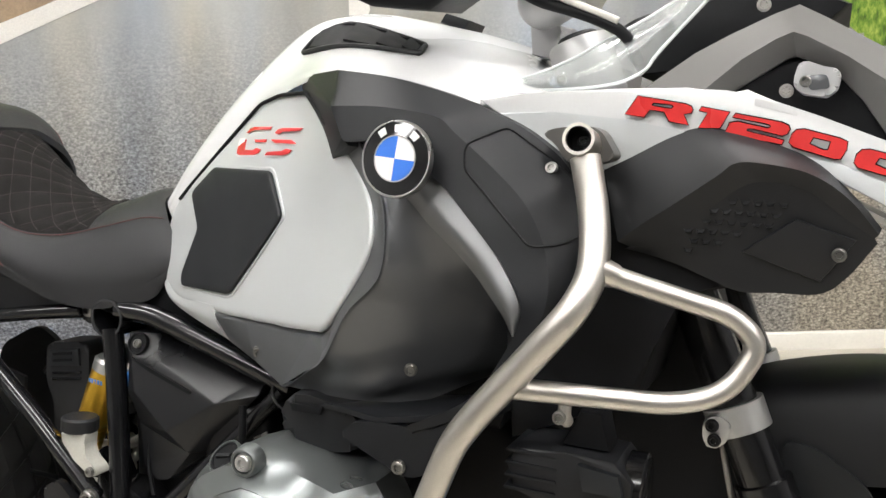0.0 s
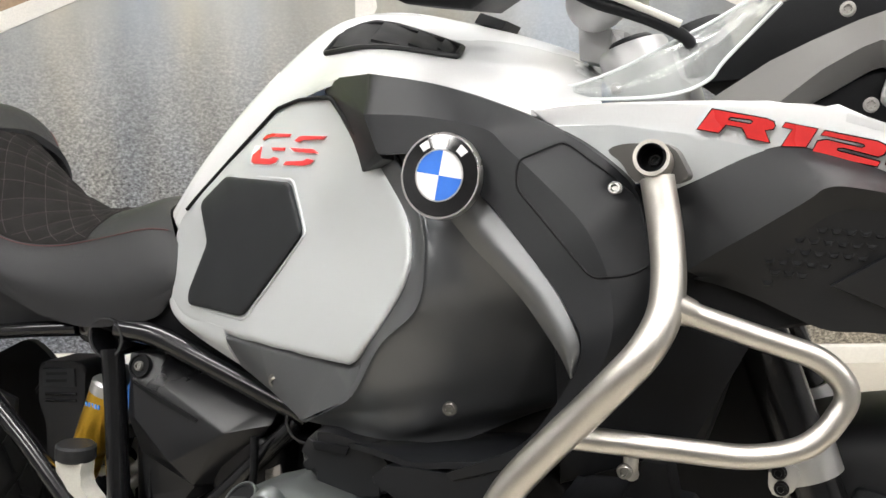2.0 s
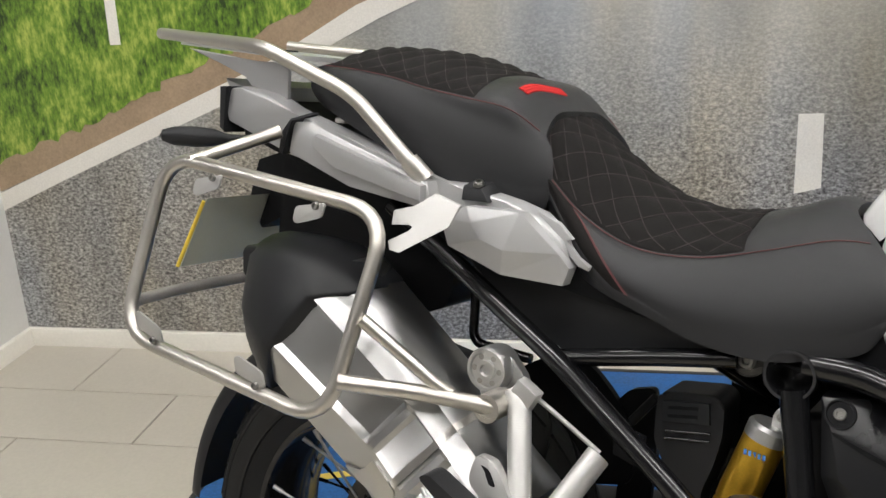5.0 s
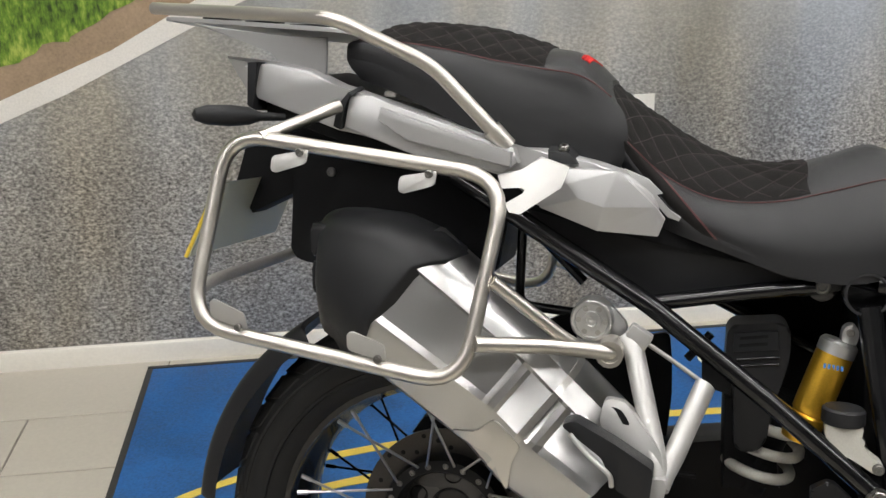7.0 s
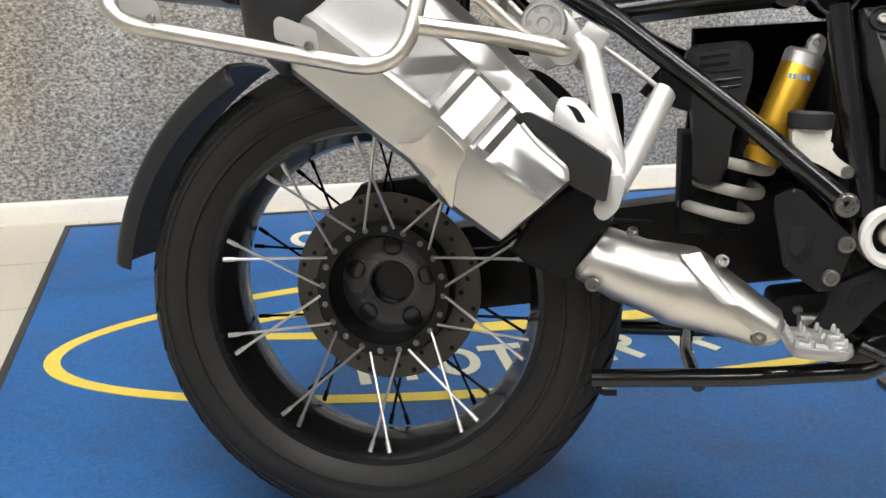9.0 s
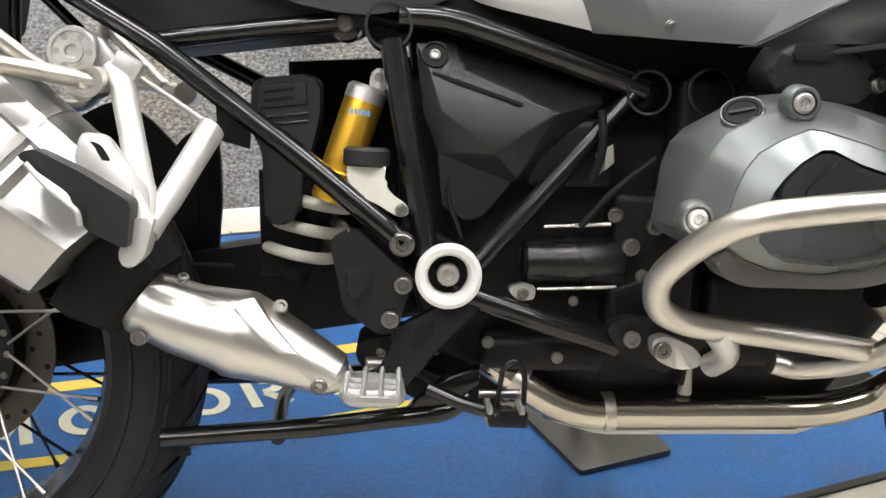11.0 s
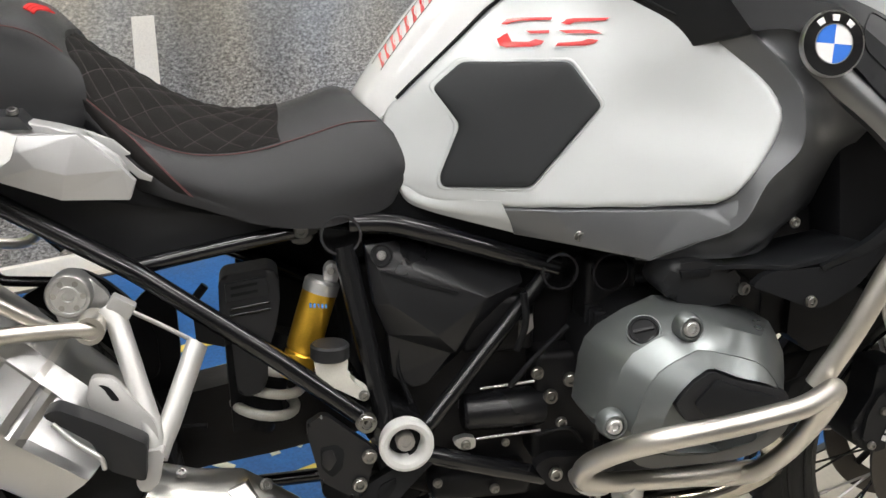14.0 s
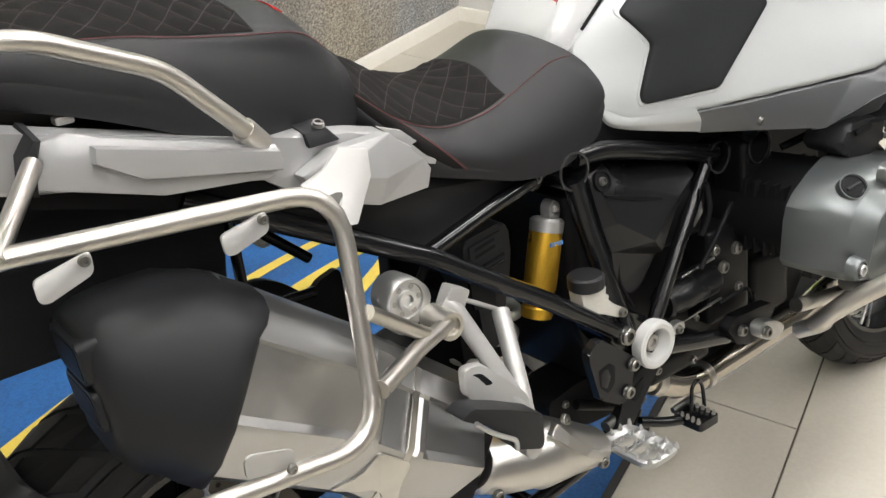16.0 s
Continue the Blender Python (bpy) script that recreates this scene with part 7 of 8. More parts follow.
heelplate = part("heel_plate", prism(bmesh.new(), flat(hp_out, -0.261), (0, 0.014, 0), 0.0085, 1, corner=0.003), COVERP, bike, "black heel plate")
# the plate is solid; a black sheet on it paints the opening's shade
part("heel_opening_shade", prism(bmesh.new(), flat([(0.5041, 0.4686), (0.5245, 0.4722), (0.5353, 0.4634), (0.5323, 0.4391), (0.5196, 0.4266), (0.5052, 0.4415)], -0.2618), (0, 0.004, 0), 0.001, corner=0.004), DEEP, heelplate)
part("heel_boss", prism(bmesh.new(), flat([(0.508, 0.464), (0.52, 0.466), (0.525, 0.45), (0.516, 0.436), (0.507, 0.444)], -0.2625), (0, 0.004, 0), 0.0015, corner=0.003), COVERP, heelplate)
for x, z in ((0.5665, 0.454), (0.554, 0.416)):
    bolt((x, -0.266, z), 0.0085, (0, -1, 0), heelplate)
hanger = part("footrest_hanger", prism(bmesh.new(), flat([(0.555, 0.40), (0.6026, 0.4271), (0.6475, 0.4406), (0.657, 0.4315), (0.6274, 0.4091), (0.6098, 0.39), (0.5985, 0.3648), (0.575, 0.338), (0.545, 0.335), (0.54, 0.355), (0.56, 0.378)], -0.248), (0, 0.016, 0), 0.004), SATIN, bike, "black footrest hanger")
# black sheet laid on the solid hanger as its dark opening
part("hanger_opening_shade", prism(bmesh.new(), flat([(0.582, 0.404), (0.604, 0.414), (0.602, 0.398), (0.588, 0.378), (0.577, 0.384)], -0.2495), (0, 0.004, 0), 0.001, corner=0.005), DEEP, hanger)
peg = part("footrest", tube(bmesh.new(), [(0.512, -0.335, 0.346), (0.566, -0.335, 0.346), (0.562, -0.25, 0.346), (0.516, -0.25, 0.346)], 0.006, n=8, closed=True, bend=0.014, flat=1.6), ALU, bike, "toothed aluminium rider footrest")
for y in (-0.318, -0.296, -0.274):
    bm = bmesh.new()
    block(bm, (0.05, 0.0045, 0.016), Matrix.Translation((0.539, y, 0.346)), 0.001)
    part("footrest_ridge", bm, ALU, peg)
for y in (-0.338, -0.318, -0.296, -0.274, -0.252):
    for x in (0.512, 0.53, 0.548, 0.566):
        part("footrest_tooth", lathe(bmesh.new(), [(0.0036, 0), (0.003, 0.005), (0.0015, 0.009), (0, 0.009)], Matrix.Translation((x, y, 0.352)), n=6), ALU, peg)
pipe("footrest_pin", [(0.53, -0.24, 0.36), (0.56, -0.235, 0.36)], 0.008, BOLT, peg, n=12)
pedal = pipe("brake_pedal", [(0.60, -0.24, 0.335), (0.64, -0.255, 0.322), (0.675, -0.268, 0.318)], 0.008, GLOSS, bike, "black brake pedal with a toothed tread", n=10)
part("pedal_tread", prism(bmesh.new(), [(0.66, -0.25, 0.326), (0.70, -0.25, 0.326), (0.705, -0.30, 0.326), (0.663, -0.30, 0.326)], (0, 0, -0.014), 0.002, corner=0.006), GLOSS, pedal)
for k in range(5):
    for s in (0.664, 0.698):
        bm = bmesh.new()
        lathe(bm, [(0.0035, 0), (0.002, 0.008), (0, 0.008)], Matrix.Translation((s, -0.255 - 0.01 * k, 0.325)), n=6)
        part("tread_tooth", bm, CAST, pedal)
pipe("pedal_loop", [(0.672, -0.275, 0.325), (0.678, -0.272, 0.37), (0.69, -0.272, 0.38), (0.702, -0.272, 0.365), (0.702, -0.275, 0.33)], 0.003, GLOSS, pedal, n=8, bend=0.01)
pipe("return_spring", [(0.655, -0.255, 0.335), (0.70, -0.255, 0.337)], 0.005, BOLT, pedal, n=10)
stand = pipe("centre_stand", [(0.30, -0.2, 0.254), (0.48, -0.2, 0.2735), (0.57, -0.198, 0.2875), (0.625, -0.195, 0.295), (0.648, -0.185, 0.312)], 0.0115, GLOSS, bike, "folded gloss black centre stand", bend=0.02)
pipe("stand_leg", [(0.285, 0.08, 0.25), (0.60, 0.06, 0.275), (0.64, 0.05, 0.30)], 0.0115, GLOSS, stand)
pipe("stand_cross", [(0.43, -0.19, 0.255), (0.42, -0.06, 0.262), (0.43, 0.07, 0.262)], 0.009, GLOSS, stand)
pipe("stand_hook", [(0.304, -0.2, 0.25), (0.312, -0.2, 0.236), (0.332, -0.2, 0.238)], 0.004, DEEP, stand, n=8)
part("stand_lug", prism(bmesh.new(), flat([(0.58, 0.285), (0.62, 0.30), (0.66, 0.33), (0.66, 0.35), (0.625, 0.34), (0.59, 0.31), (0.575, 0.292)], -0.2), (0, 0.02, 0), 0.004), GLOSS, stand)
carrier = part("stand_carrier", prism(bmesh.new(), flat([(0.515, 0.362), (0.565, 0.372), (0.64, 0.372), (0.67, 0.352), (0.715, 0.325), (0.715, 0.29), (0.634, 0.288), (0.59, 0.292), (0.545, 0.318), (0.515, 0.335)], -0.14), (0, 0.08, 0), 0.006, 2, corner=0.01), DEEP, bike, "black cast carrier of the centre stand")
pipe("stand_spring", [(0.56, -0.15, 0.345), (0.64, -0.155, 0.31)], 0.008, ENGINE, carrier, n=10)
for x, z in ((0.545, 0.35), (0.61, 0.355), (0.66, 0.325), (0.70, 0.302)):
    bolt((x, -0.143, z), 0.0055, (0, -1, 0), carrier)
# swing arm and rear drive on the far side
part("swing_arm", prism(bmesh.new(), flat([(0.60, 0.50), (0.61, 0.365), (0.45, 0.34), (0.35, 0.325), (0.08, 0.27), (0.0, 0.26), (-0.06, 0.30), (-0.05, 0.36), (0.02, 0.385), (0.35, 0.45)], 0.01), (0, 0.09, 0), 0.02, 3), ENGINE, bike, "dark cast swing arm")
part("rear_caliper", prism(bmesh.new(), flat([(-0.07, 0.43), (-0.05, 0.46), (0.03, 0.475), (0.07, 0.45), (0.06, 0.42), (0.0, 0.435)], -0.045), (0, 0.05, 0), 0.006, 2), ENGINE, bike, "dark rear brake caliper")
# black plates added to fill the view between frame and rear wheel
part("inner_black_plate", prism(bmesh.new(), flat([(0.388, 0.56), (0.395, 0.43), (0.47, 0.44), (0.45, 0.56)], -0.11), (0, 0.13, 0), 0.006), DEEP, bike, "black plate ahead of the rear wheel")
part("far_side_plate", prism(bmesh.new(), flat([(0.40, 0.70), (0.405, 0.60), (0.40, 0.50), (0.52, 0.44), (0.62, 0.44), (0.62, 0.72)], 0.07), (0, 0.03, 0), 0.006), DEEP, bike, "black plate on the far side of the frame")
part("wheel_side_plate", prism(bmesh.new(), flat([(0.09, 0.59), (0.175, 0.638), (0.215, 0.618), (0.255, 0.58), (0.285, 0.535), (0.288, 0.46), (0.20, 0.44), (0.09, 0.44)], 0.045), (0, 0.012, 0), 0.004, 2, corner=0.02), DEEP, bike, "black plate beside the rear wheel")
pipe("brake_hose", [(0.36, -0.1, 0.44), (0.28, -0.1, 0.44), (0.15, -0.08, 0.46), (0.05, -0.07, 0.47)], 0.004, DEEP, bike, "thin black brake hose", n=8, bend=0.05)
part("far_wheel_plate", prism(bmesh.new(), flat([(0.243, 0.565), (0.267, 0.517), (0.263, 0.418), (0.314, 0.434), (0.318, 0.506), (0.315, 0.56), (0.308, 0.607), (0.271, 0.597)], 0.05), (0, 0.012, 0), 0.003, corner=0.01), DEEP, bike, "black plate on the far side of the wheel")
part("canister_bracket", prism(bmesh.new(), flat([(0.391, 0.588), (0.356, 0.597), (0.353, 0.635), (0.392, 0.626)], -0.2), (0, 0.006, 0), 0.001), DEEP, bike, "black sheet bracket of the canister")
pipe("canister_strut", [(0.365, -0.1, 0.643), (0.336, -0.1, 0.605)], 0.006, DEEP, bike, "thin black strut beside the canister", n=10)
# -- shock absorber --
st, sb = Vector((0.519, -0.166, 0.664)), Vector((0.479, -0.172, 0.532))
d = (st - sb).normalized()
shock = part("shock_absorber", lathe(bmesh.new(), [(0, 0), (0.021, 0), (0.0225, 0.004), (0.0225, 0.014), (0.02, 0.017), (0.0225, 0.02), (0.0225, 0.034), (0.02, 0.037), (0.0225, 0.04), (0.023, 0.05), (0.023, 0.116), (0.0225, 0.12), (0, 0.12)], facing(sb, d), n=32), GOLD, bike, "gold anodised shock absorber reservoir")
part("shock_collar", lathe(bmesh.new(), [(0, 0.12), (0.0235, 0.12), (0.0235, 0.134), (0.02, 0.138), (0, 0.138)], facing(sb, d), n=32), ALU, shock, "aluminium shock collar")
part("shock_eye", prism(bmesh.new(), [st + Vector(v) for v in ((0.0, -0.004, -0.01), (0.001, -0.004, 0.014), (0.008, -0.004, 0.022), (0.017, -0.004, 0.02), (0.021, -0.004, 0.01), (0.017, -0.004, -0.01))], (0, 0.018, 0), 0.003, corner=0.008), ALU, shock)
bolt(st + Vector((0.010, -0.006, 0.011)), 0.0045, (0, -1, 0), shock, CAST)
for k in range(5):
    bm = bmesh.new()
    block(bm, (0.003, 0.001, 0.006), Matrix.Translation(sb + d * 0.108 + Vector((-0.010 + 0.005 * k, -0.0225, -0.0005 * k))), 0)
    part("shock_print", bm, BLUETAG, shock)
coils = []
c0, c1 = Vector((0.465, -0.09, 0.54)), Vector((0.43, -0.09, 0.43))
ax = (c1 - c0).normalized()
e1 = Vector((0, 1, 0))
e2 = ax.cross(e1)
for k in range(50):
    a = 2 * math.pi * k / 17
    coils.append(c0 + (c1 - c0) * (k / 60) + (e1 * math.cos(a) + e2 * math.sin(a)) * 0.042)
pipe("shock_spring", coils, 0.0075, CREAMPL, shock, "white shock spring", n=10, bend=0.004)
part("spring_core", tube(bmesh.new(), [c0 - ax * 0.03, c1], 0.022, n=16), DEEP, shock)
# -- charcoal canister and brake fluid reservoir --
canister = part("charcoal_canister", prism(bmesh.new(), flat([(0.384, 0.659), (0.391, 0.668), (0.45, 0.676), (0.462, 0.668), (0.463, 0.63), (0.456, 0.593), (0.446, 0.563), (0.444, 0.515), (0.428, 0.498), (0.404, 0.502), (0.398, 0.583), (0.384, 0.61)], -0.15), (0, 0.06, 0), 0.008, 3, corner=0.008), BLACKP, bike, "black plastic canister")
part("canister_label", prism(bmesh.new(), flat([(0.392, 0.658), (0.446, 0.666), (0.449, 0.641), (0.393, 0.633)], -0.1535), (0, 0.004, 0), 0.002), PAD, canister, "raised plate with illegible moulded marks")
for k in range(2):
    bm = bmesh.new()
    block(bm, (0.035, 0.001, 0.004), Matrix.Translation((0.417, -0.154, 0.655 - 0.010 * k)) @ Matrix.Rotation(radians(-10), 4, "Y"), 0)
    part("moulded_mark", bm, DEEP, canister)
for z in (0.626, 0.617):
    pipe("canister_rib", [(0.398, -0.1515, z - 0.003), (0.45, -0.1515, z + 0.005)], 0.002, GLOSS, canister, n=8)
reservoir = part("fluid_reservoir", prism(bmesh.new(), [(0.50, -0.243, 0.578), (0.543, -0.245, 0.580), (0.541, -0.245, 0.560), (0.55, -0.25, 0.548), (0.567, -0.252, 0.537), (0.57, -0.252, 0.529), (0.56, -0.252, 0.524), (0.535, -0.25, 0.538), (0.518, -0.245, 0.544), (0.503, -0.243, 0.556)], (0, 0.025, 0), 0.005, 3, corner=0.005), CREAMPL, bike, "milky brake fluid reservoir with a black cap")
part("reservoir_cap", lathe(bmesh.new(), [(0, 0.02), (0.022, 0.02), (0.025, 0.017), (0.025, 0.002), (0.023, 0.0), (0, 0.0)], Matrix.Translation((0.521, -0.23, 0.577)), n=32), BLACKP, reservoir, "black screw cap")
bolt((0.561, -0.256, 0.533), 0.006, (0, -1, 0), reservoir)

# -- fork, front mudguard, lamp, screen, handlebar --
for y in (-0.195, 0.075):
    leg = pipe("fork_leg", [(1.245, y, 1.0), (1.335, y, 0.80), (1.445, y, 0.56)], 0.0255, GLOSS, bike, "gloss black fork stanchion", n=20, bend=0.001)
    pipe("fork_slider", [(1.42, y, 0.615), (1.545, y, 0.33)], 0.029, GLOSS, leg, n=20)
clamp = part("fork_clamp", tube(bmesh.new(), [(1.362, -0.195, 0.739), (1.374, -0.195, 0.711)], 0.0325, n=28, bend=0.002), ALU, bike, "silver fork clamp", angle=50)
part("fork_clamp", tube(bmesh.new(), [(1.362, 0.075, 0.739), (1.374, 0.075, 0.711)], 0.0325, n=28), ALU, bike, "silver fork clamp", angle=50)
part("clamp_lug", prism(bmesh.new(), [(1.337, -0.232, 0.724), (1.35, -0.234, 0.732), (1.366, -0.230, 0.724), (1.362, -0.230, 0.702), (1.347, -0.232, 0.694), (1.338, -0.232, 0.702)], (0, 0.03, 0), 0.003, corner=0.006), ALU, clamp)
bolt((1.3465, -0.2345, 0.7205), 0.0062, (-0.2, -1, 0), clamp, ENGINE)
bolt((1.350, -0.2345, 0.7055), 0.0062, (-0.2, -1, 0), clamp, ENGINE)
part("fork_tube_cover", tube(bmesh.new(), [(1.40, -0.195, 0.66), (1.44, -0.195, 0.57)], 0.031, n=20), GLOSS, clamp)
fender_rows = []
for off, r in ((-0.104, 0.345), (-0.1, 0.40), (-0.085, 0.44), (-0.045, 0.455), (0.0, 0.458), (0.045, 0.455), (0.085, 0.44), (0.1, 0.40), (0.104, 0.345)):
    line = []
    for a in (118, 108, 94, 80, 65, 50):
        line.append((1.55 + r * math.cos(radians(a)), MID + off, 0.325 + r * math.sin(radians(a))))
    fender_rows.append(line)
fender = part("front_mudguard", skin(bmesh.new(), fender_rows, 30, 30, (0, 0, -0.004)), BLACKP, bike, "black front mudguard")
part("mudguard_stay", prism(bmesh.new(), [(1.415, -0.168, 0.70), (1.45, -0.17, 0.695), (1.50, -0.17, 0.665), (1.54, -0.17, 0.60), (1.47, -0.17, 0.56), (1.42, -0.168, 0.63)], (0, 0.01, 0), 0.006, 2, corner=0.012), PAD, fender)
brake = part("front_caliper", prism(bmesh.new(), flat([(1.325, 0.368), (1.318, 0.40), (1.347, 0.449), (1.352, 0.495), (1.396, 0.50), (1.42, 0.467), (1.41, 0.42), (1.392, 0.360), (1.36, 0.352)], -0.176), (0, 0.06, 0), 0.01, 3, corner=0.01), SATIN, bike, "black radial brake caliper")
part("caliper_bridge", prism(bmesh.new(), flat([(1.335, 0.38), (1.34, 0.42), (1.355, 0.45), (1.378, 0.465), (1.372, 0.40), (1.358, 0.365)], -0.183), (0, 0.02, 0), 0.006, 2, corner=0.006), BLACKP, brake)
for x, z in ((1.39, 0.475), (1.365, 0.425), (1.35, 0.37)):
    bolt((x, -0.186, z), 0.006, (0, -1, 0), brake)
for k in range(6):
    bm = bmesh.new()
    block(bm, (0.008, 0.0012, 0.0085), Matrix.Translation((1.377 + 0.0045 * k, -0.1775, 0.376 + 0.0115 * k)) @ Matrix.Rotation(radians(20), 4, "Y"), 0)
    part("caliper_mark", bm, EMWHITE, brake)
foot_f = part("fork_foot", prism(bmesh.new(), flat([(1.389, 0.364), (1.387, 0.376), (1.415, 0.472), (1.437, 0.478), (1.425, 0.42), (1.41, 0.372)], -0.207), (0, 0.02, 0), 0.003, 2, corner=0.004), ALUP, bike, "silver cast fork foot with three-cornered openings")
for outline in (
    [(1.415, 0.472), (1.459, 0.488), (1.475, 0.47), (1.545, 0.36), (1.53, 0.345), (1.449, 0.437), (1.43, 0.425)],
    [(1.389, 0.364), (1.41, 0.374), (1.45, 0.39), (1.54, 0.345), (1.53, 0.315), (1.473, 0.343), (1.40, 0.352)],
    [(1.452, 0.388), (1.466, 0.382), (1.462, 0.445), (1.445, 0.434)],
):
    part("foot_web", prism(bmesh.new(), flat(outline, -0.2055), (0, 0.018, 0), 0.003, 2, corner=0.003), ALUP, foot_f)
part("axle_clamp", lathe(bmesh.new(), [(0, 0.02), (0.02, 0.02), (0.03, 0.012), (0.034, -0.02), (0.034, -0.05), (0, -0.05)], facing((1.545, -0.19, 0.33)), n=28), ALUP, foot_f)
part("side_reflector", prism(bmesh.new(), flat([(1.437, 0.534), (1.472, 0.547), (1.482, 0.482), (1.451, 0.490)], -0.205), (0, 0.01, 0), 0.003), ORANGE, bike, "orange side reflector")
pipe("sensor_cable", [(1.345, -0.17, 0.62), (1.352, -0.172, 0.58), (1.372, -0.174, 0.53), (1.385, -0.174, 0.505)], 0.0035, CREAMPL, bike, "pale braided sensor cable", n=8, bend=0.02)
for y in (-0.17, -0.1):
    pipe("brake_line", [(1.33, y, 0.80), (1.36, y - 0.01, 0.66), (1.40, y, 0.52), (1.44, y, 0.43)], 0.0035, CAST, bike, "grey brake line", n=8, bend=0.05)
fog = part("fog_lamp", prism(bmesh.new(), [(1.14, -0.34, 0.676), (1.15, -0.345, 0.695), (1.20, -0.35, 0.699), (1.245, -0.35, 0.697), (1.262, -0.35, 0.68), (1.262, -0.35, 0.645), (1.20, -0.348, 0.64), (1.148, -0.342, 0.652)], (0, 0.075, 0), 0.006, 2), BLACKP, bike, "black finned auxiliary lamp")
for k in range(4):
    bm = bmesh.new()
    block(bm, (0.05, 0.07, 0.003), Matrix.Translation((1.166, -0.312, 0.692 - 0.012 * k)), 0.001)
    part("lamp_fin", bm, SATIN, fog)
part("lamp_shell", prism(bmesh.new(), [(1.212, -0.357, 0.692), (1.25, -0.357, 0.688), (1.255, -0.357, 0.668), (1.218, -0.357, 0.668)], (0, 0.01, 0), 0.003), PAD, fog)
part("lamp_lens", lathe(bmesh.new(), [(0.034, -0.01), (0.034, 0.006), (0.031, 0.008), (0, 0.008)], facing((1.262, -0.312, 0.666), (1, 0, 0)), n=28), GLOSS, fog)
part("lamp_mount", prism(bmesh.new(), flat([(1.19, 0.70), (1.205, 0.735), (1.225, 0.735), (1.235, 0.70)], -0.33), (0, 0.04, 0), 0.004), DEEP, fog)
bolt((1.2, -0.388, 0.742), 0.0055, (0, -1, 0), fog)
pipe("clamp_ring", [(1.203, -0.38, 0.764), (1.203, -0.383, 0.744), (1.203, -0.37, 0.735)], 0.006, CAST, fog, n=10, bend=0.01)
fog.location = (0.036, -0.05, 0.02)
part("lamp_tag", prism(bmesh.new(), flat([(1.253, 0.664), (1.272, 0.664), (1.268, 0.652), (1.252, 0.652)], -0.36), (0, 0.002, 0), 0), YELLOWTAG, fog)
# radiator core and dark nose interior
part("radiator", prism(bmesh.new(), flat([(1.20, 0.98), (1.43, 0.99), (1.43, 0.895), (1.31, 0.875), (1.285, 0.76), (1.16, 0.70), (1.14, 0.86)], -0.33), (0, 0.5, 0), 0.01, 2), DEEP, bike, "black radiator behind the shroud")
part("front_splash_panel", prism(bmesh.new(), flat([(1.10, 0.78), (1.20, 0.80), (1.275, 0.80), (1.30, 0.66), (1.25, 0.56), (1.12, 0.52)], -0.15), (0, 0.2, 0), 0.01, 2), DEEP, bike, "black inner panel in front of the engine")
part("radiator_duct", prism(bmesh.new(), flat([(1.2, 0.86), (1.33, 0.86), (1.385, 0.70), (1.375, 0.615), (1.31, 0.54), (1.24, 0.52), (1.2, 0.55)], -0.165), (0, 0.07, 0), 0.006), DEEP, bike, "black duct behind the fork")
part("nose_core", prism(bmesh.new(), flat([(1.2, 1.03), (1.3, 1.045), (1.35, 1.12), (1.46, 1.11), (1.56, 1.03), (1.6, 0.95), (1.45, 0.98), (1.3, 0.99)], -0.18), (0, 0.24, 0), 0.01), DEEP, bike, "dark headlamp housing")
outer_edge = [(1.235, 1.05), (1.25, 1.061), (1.299, 1.098), (1.332, 1.117), (1.371, 1.137), (1.393, 1.146), (1.421, 1.133), (1.472, 1.107), (1.525, 1.065), (1.56, 1.0)]
crease_edge = [(1.29, 1.04), (1.310, 1.060), (1.345, 1.092), (1.375, 1.112), (1.390, 1.119), (1.403, 1.115), (1.439, 1.098), (1.475, 1.076), (1.505, 1.045), (1.525, 0.99)]
inner_edge = [(1.315, 1.04), (1.333, 1.059), (1.365, 1.081), (1.385, 1.095), (1.394, 1.098), (1.402, 1.096), (1.432, 1.083), (1.458, 1.058), (1.481, 1.028), (1.50, 0.985)]


def folded_band(a, ya, b, yb):
    """A bent sheet between two edges, each at its own depth."""
    bm = bmesh.new()
    rings = [[(x, ya, z), (u, yb, w), (u, yb + 0.02, w), (x, ya + 0.02, z)] for (x, z), (u, w) in zip(a, b)]
    return oct_loft(bm, rings)


arm = part("cockpit_bracket", folded_band(outer_edge, -0.238, crease_edge, -0.248), GREYPART, bike, "grey cockpit side bracket", angle=24)
part("bracket_fold", folded_band(crease_edge, -0.248, inner_edge, -0.226), GREYPART, arm, "inward fold of the bracket", angle=24)
# black sheet behind the fold stands for the shaded recess
part("bracket_shade", prism(bmesh.new(), flat([(1.30, 1.04)] + inner_edge[1:] + [(1.40, 0.985)], -0.218), (0, 0.02, 0), 0.002), DEEP, arm)
lampbody = part("screen_knob", prism(bmesh.new(), flat([(1.395, 1.076), (1.398, 1.089), (1.406, 1.091), (1.421, 1.086), (1.432, 1.085), (1.437, 1.079), (1.435, 1.066), (1.426, 1.058), (1.404, 1.060), (1.395, 1.067)], -0.258), (0, 0.03, 0), 0.004, 2, corner=0.003), ALUP, arm, "small cast metal lug")
# darker sheet on the lug's face, coloured as a shaded hollow
part("lug_recess_shade", prism(bmesh.new(), flat([(1.406, 1.077), (1.424, 1.079), (1.428, 1.066), (1.41, 1.063)], -0.2595), (0, 0.01, 0), 0.001, corner=0.004), GREY, lampbody)
bolt((1.4055, -0.261, 1.0715), 0.0048, (0, -1, 0), arm)
bolt((1.388, -0.232, 1.064), 0.006, (0, -1, 0), arm, CAST)
bolt((1.36, -0.236, 1.146), 0.006, (0, -1, 0), arm, CAST)
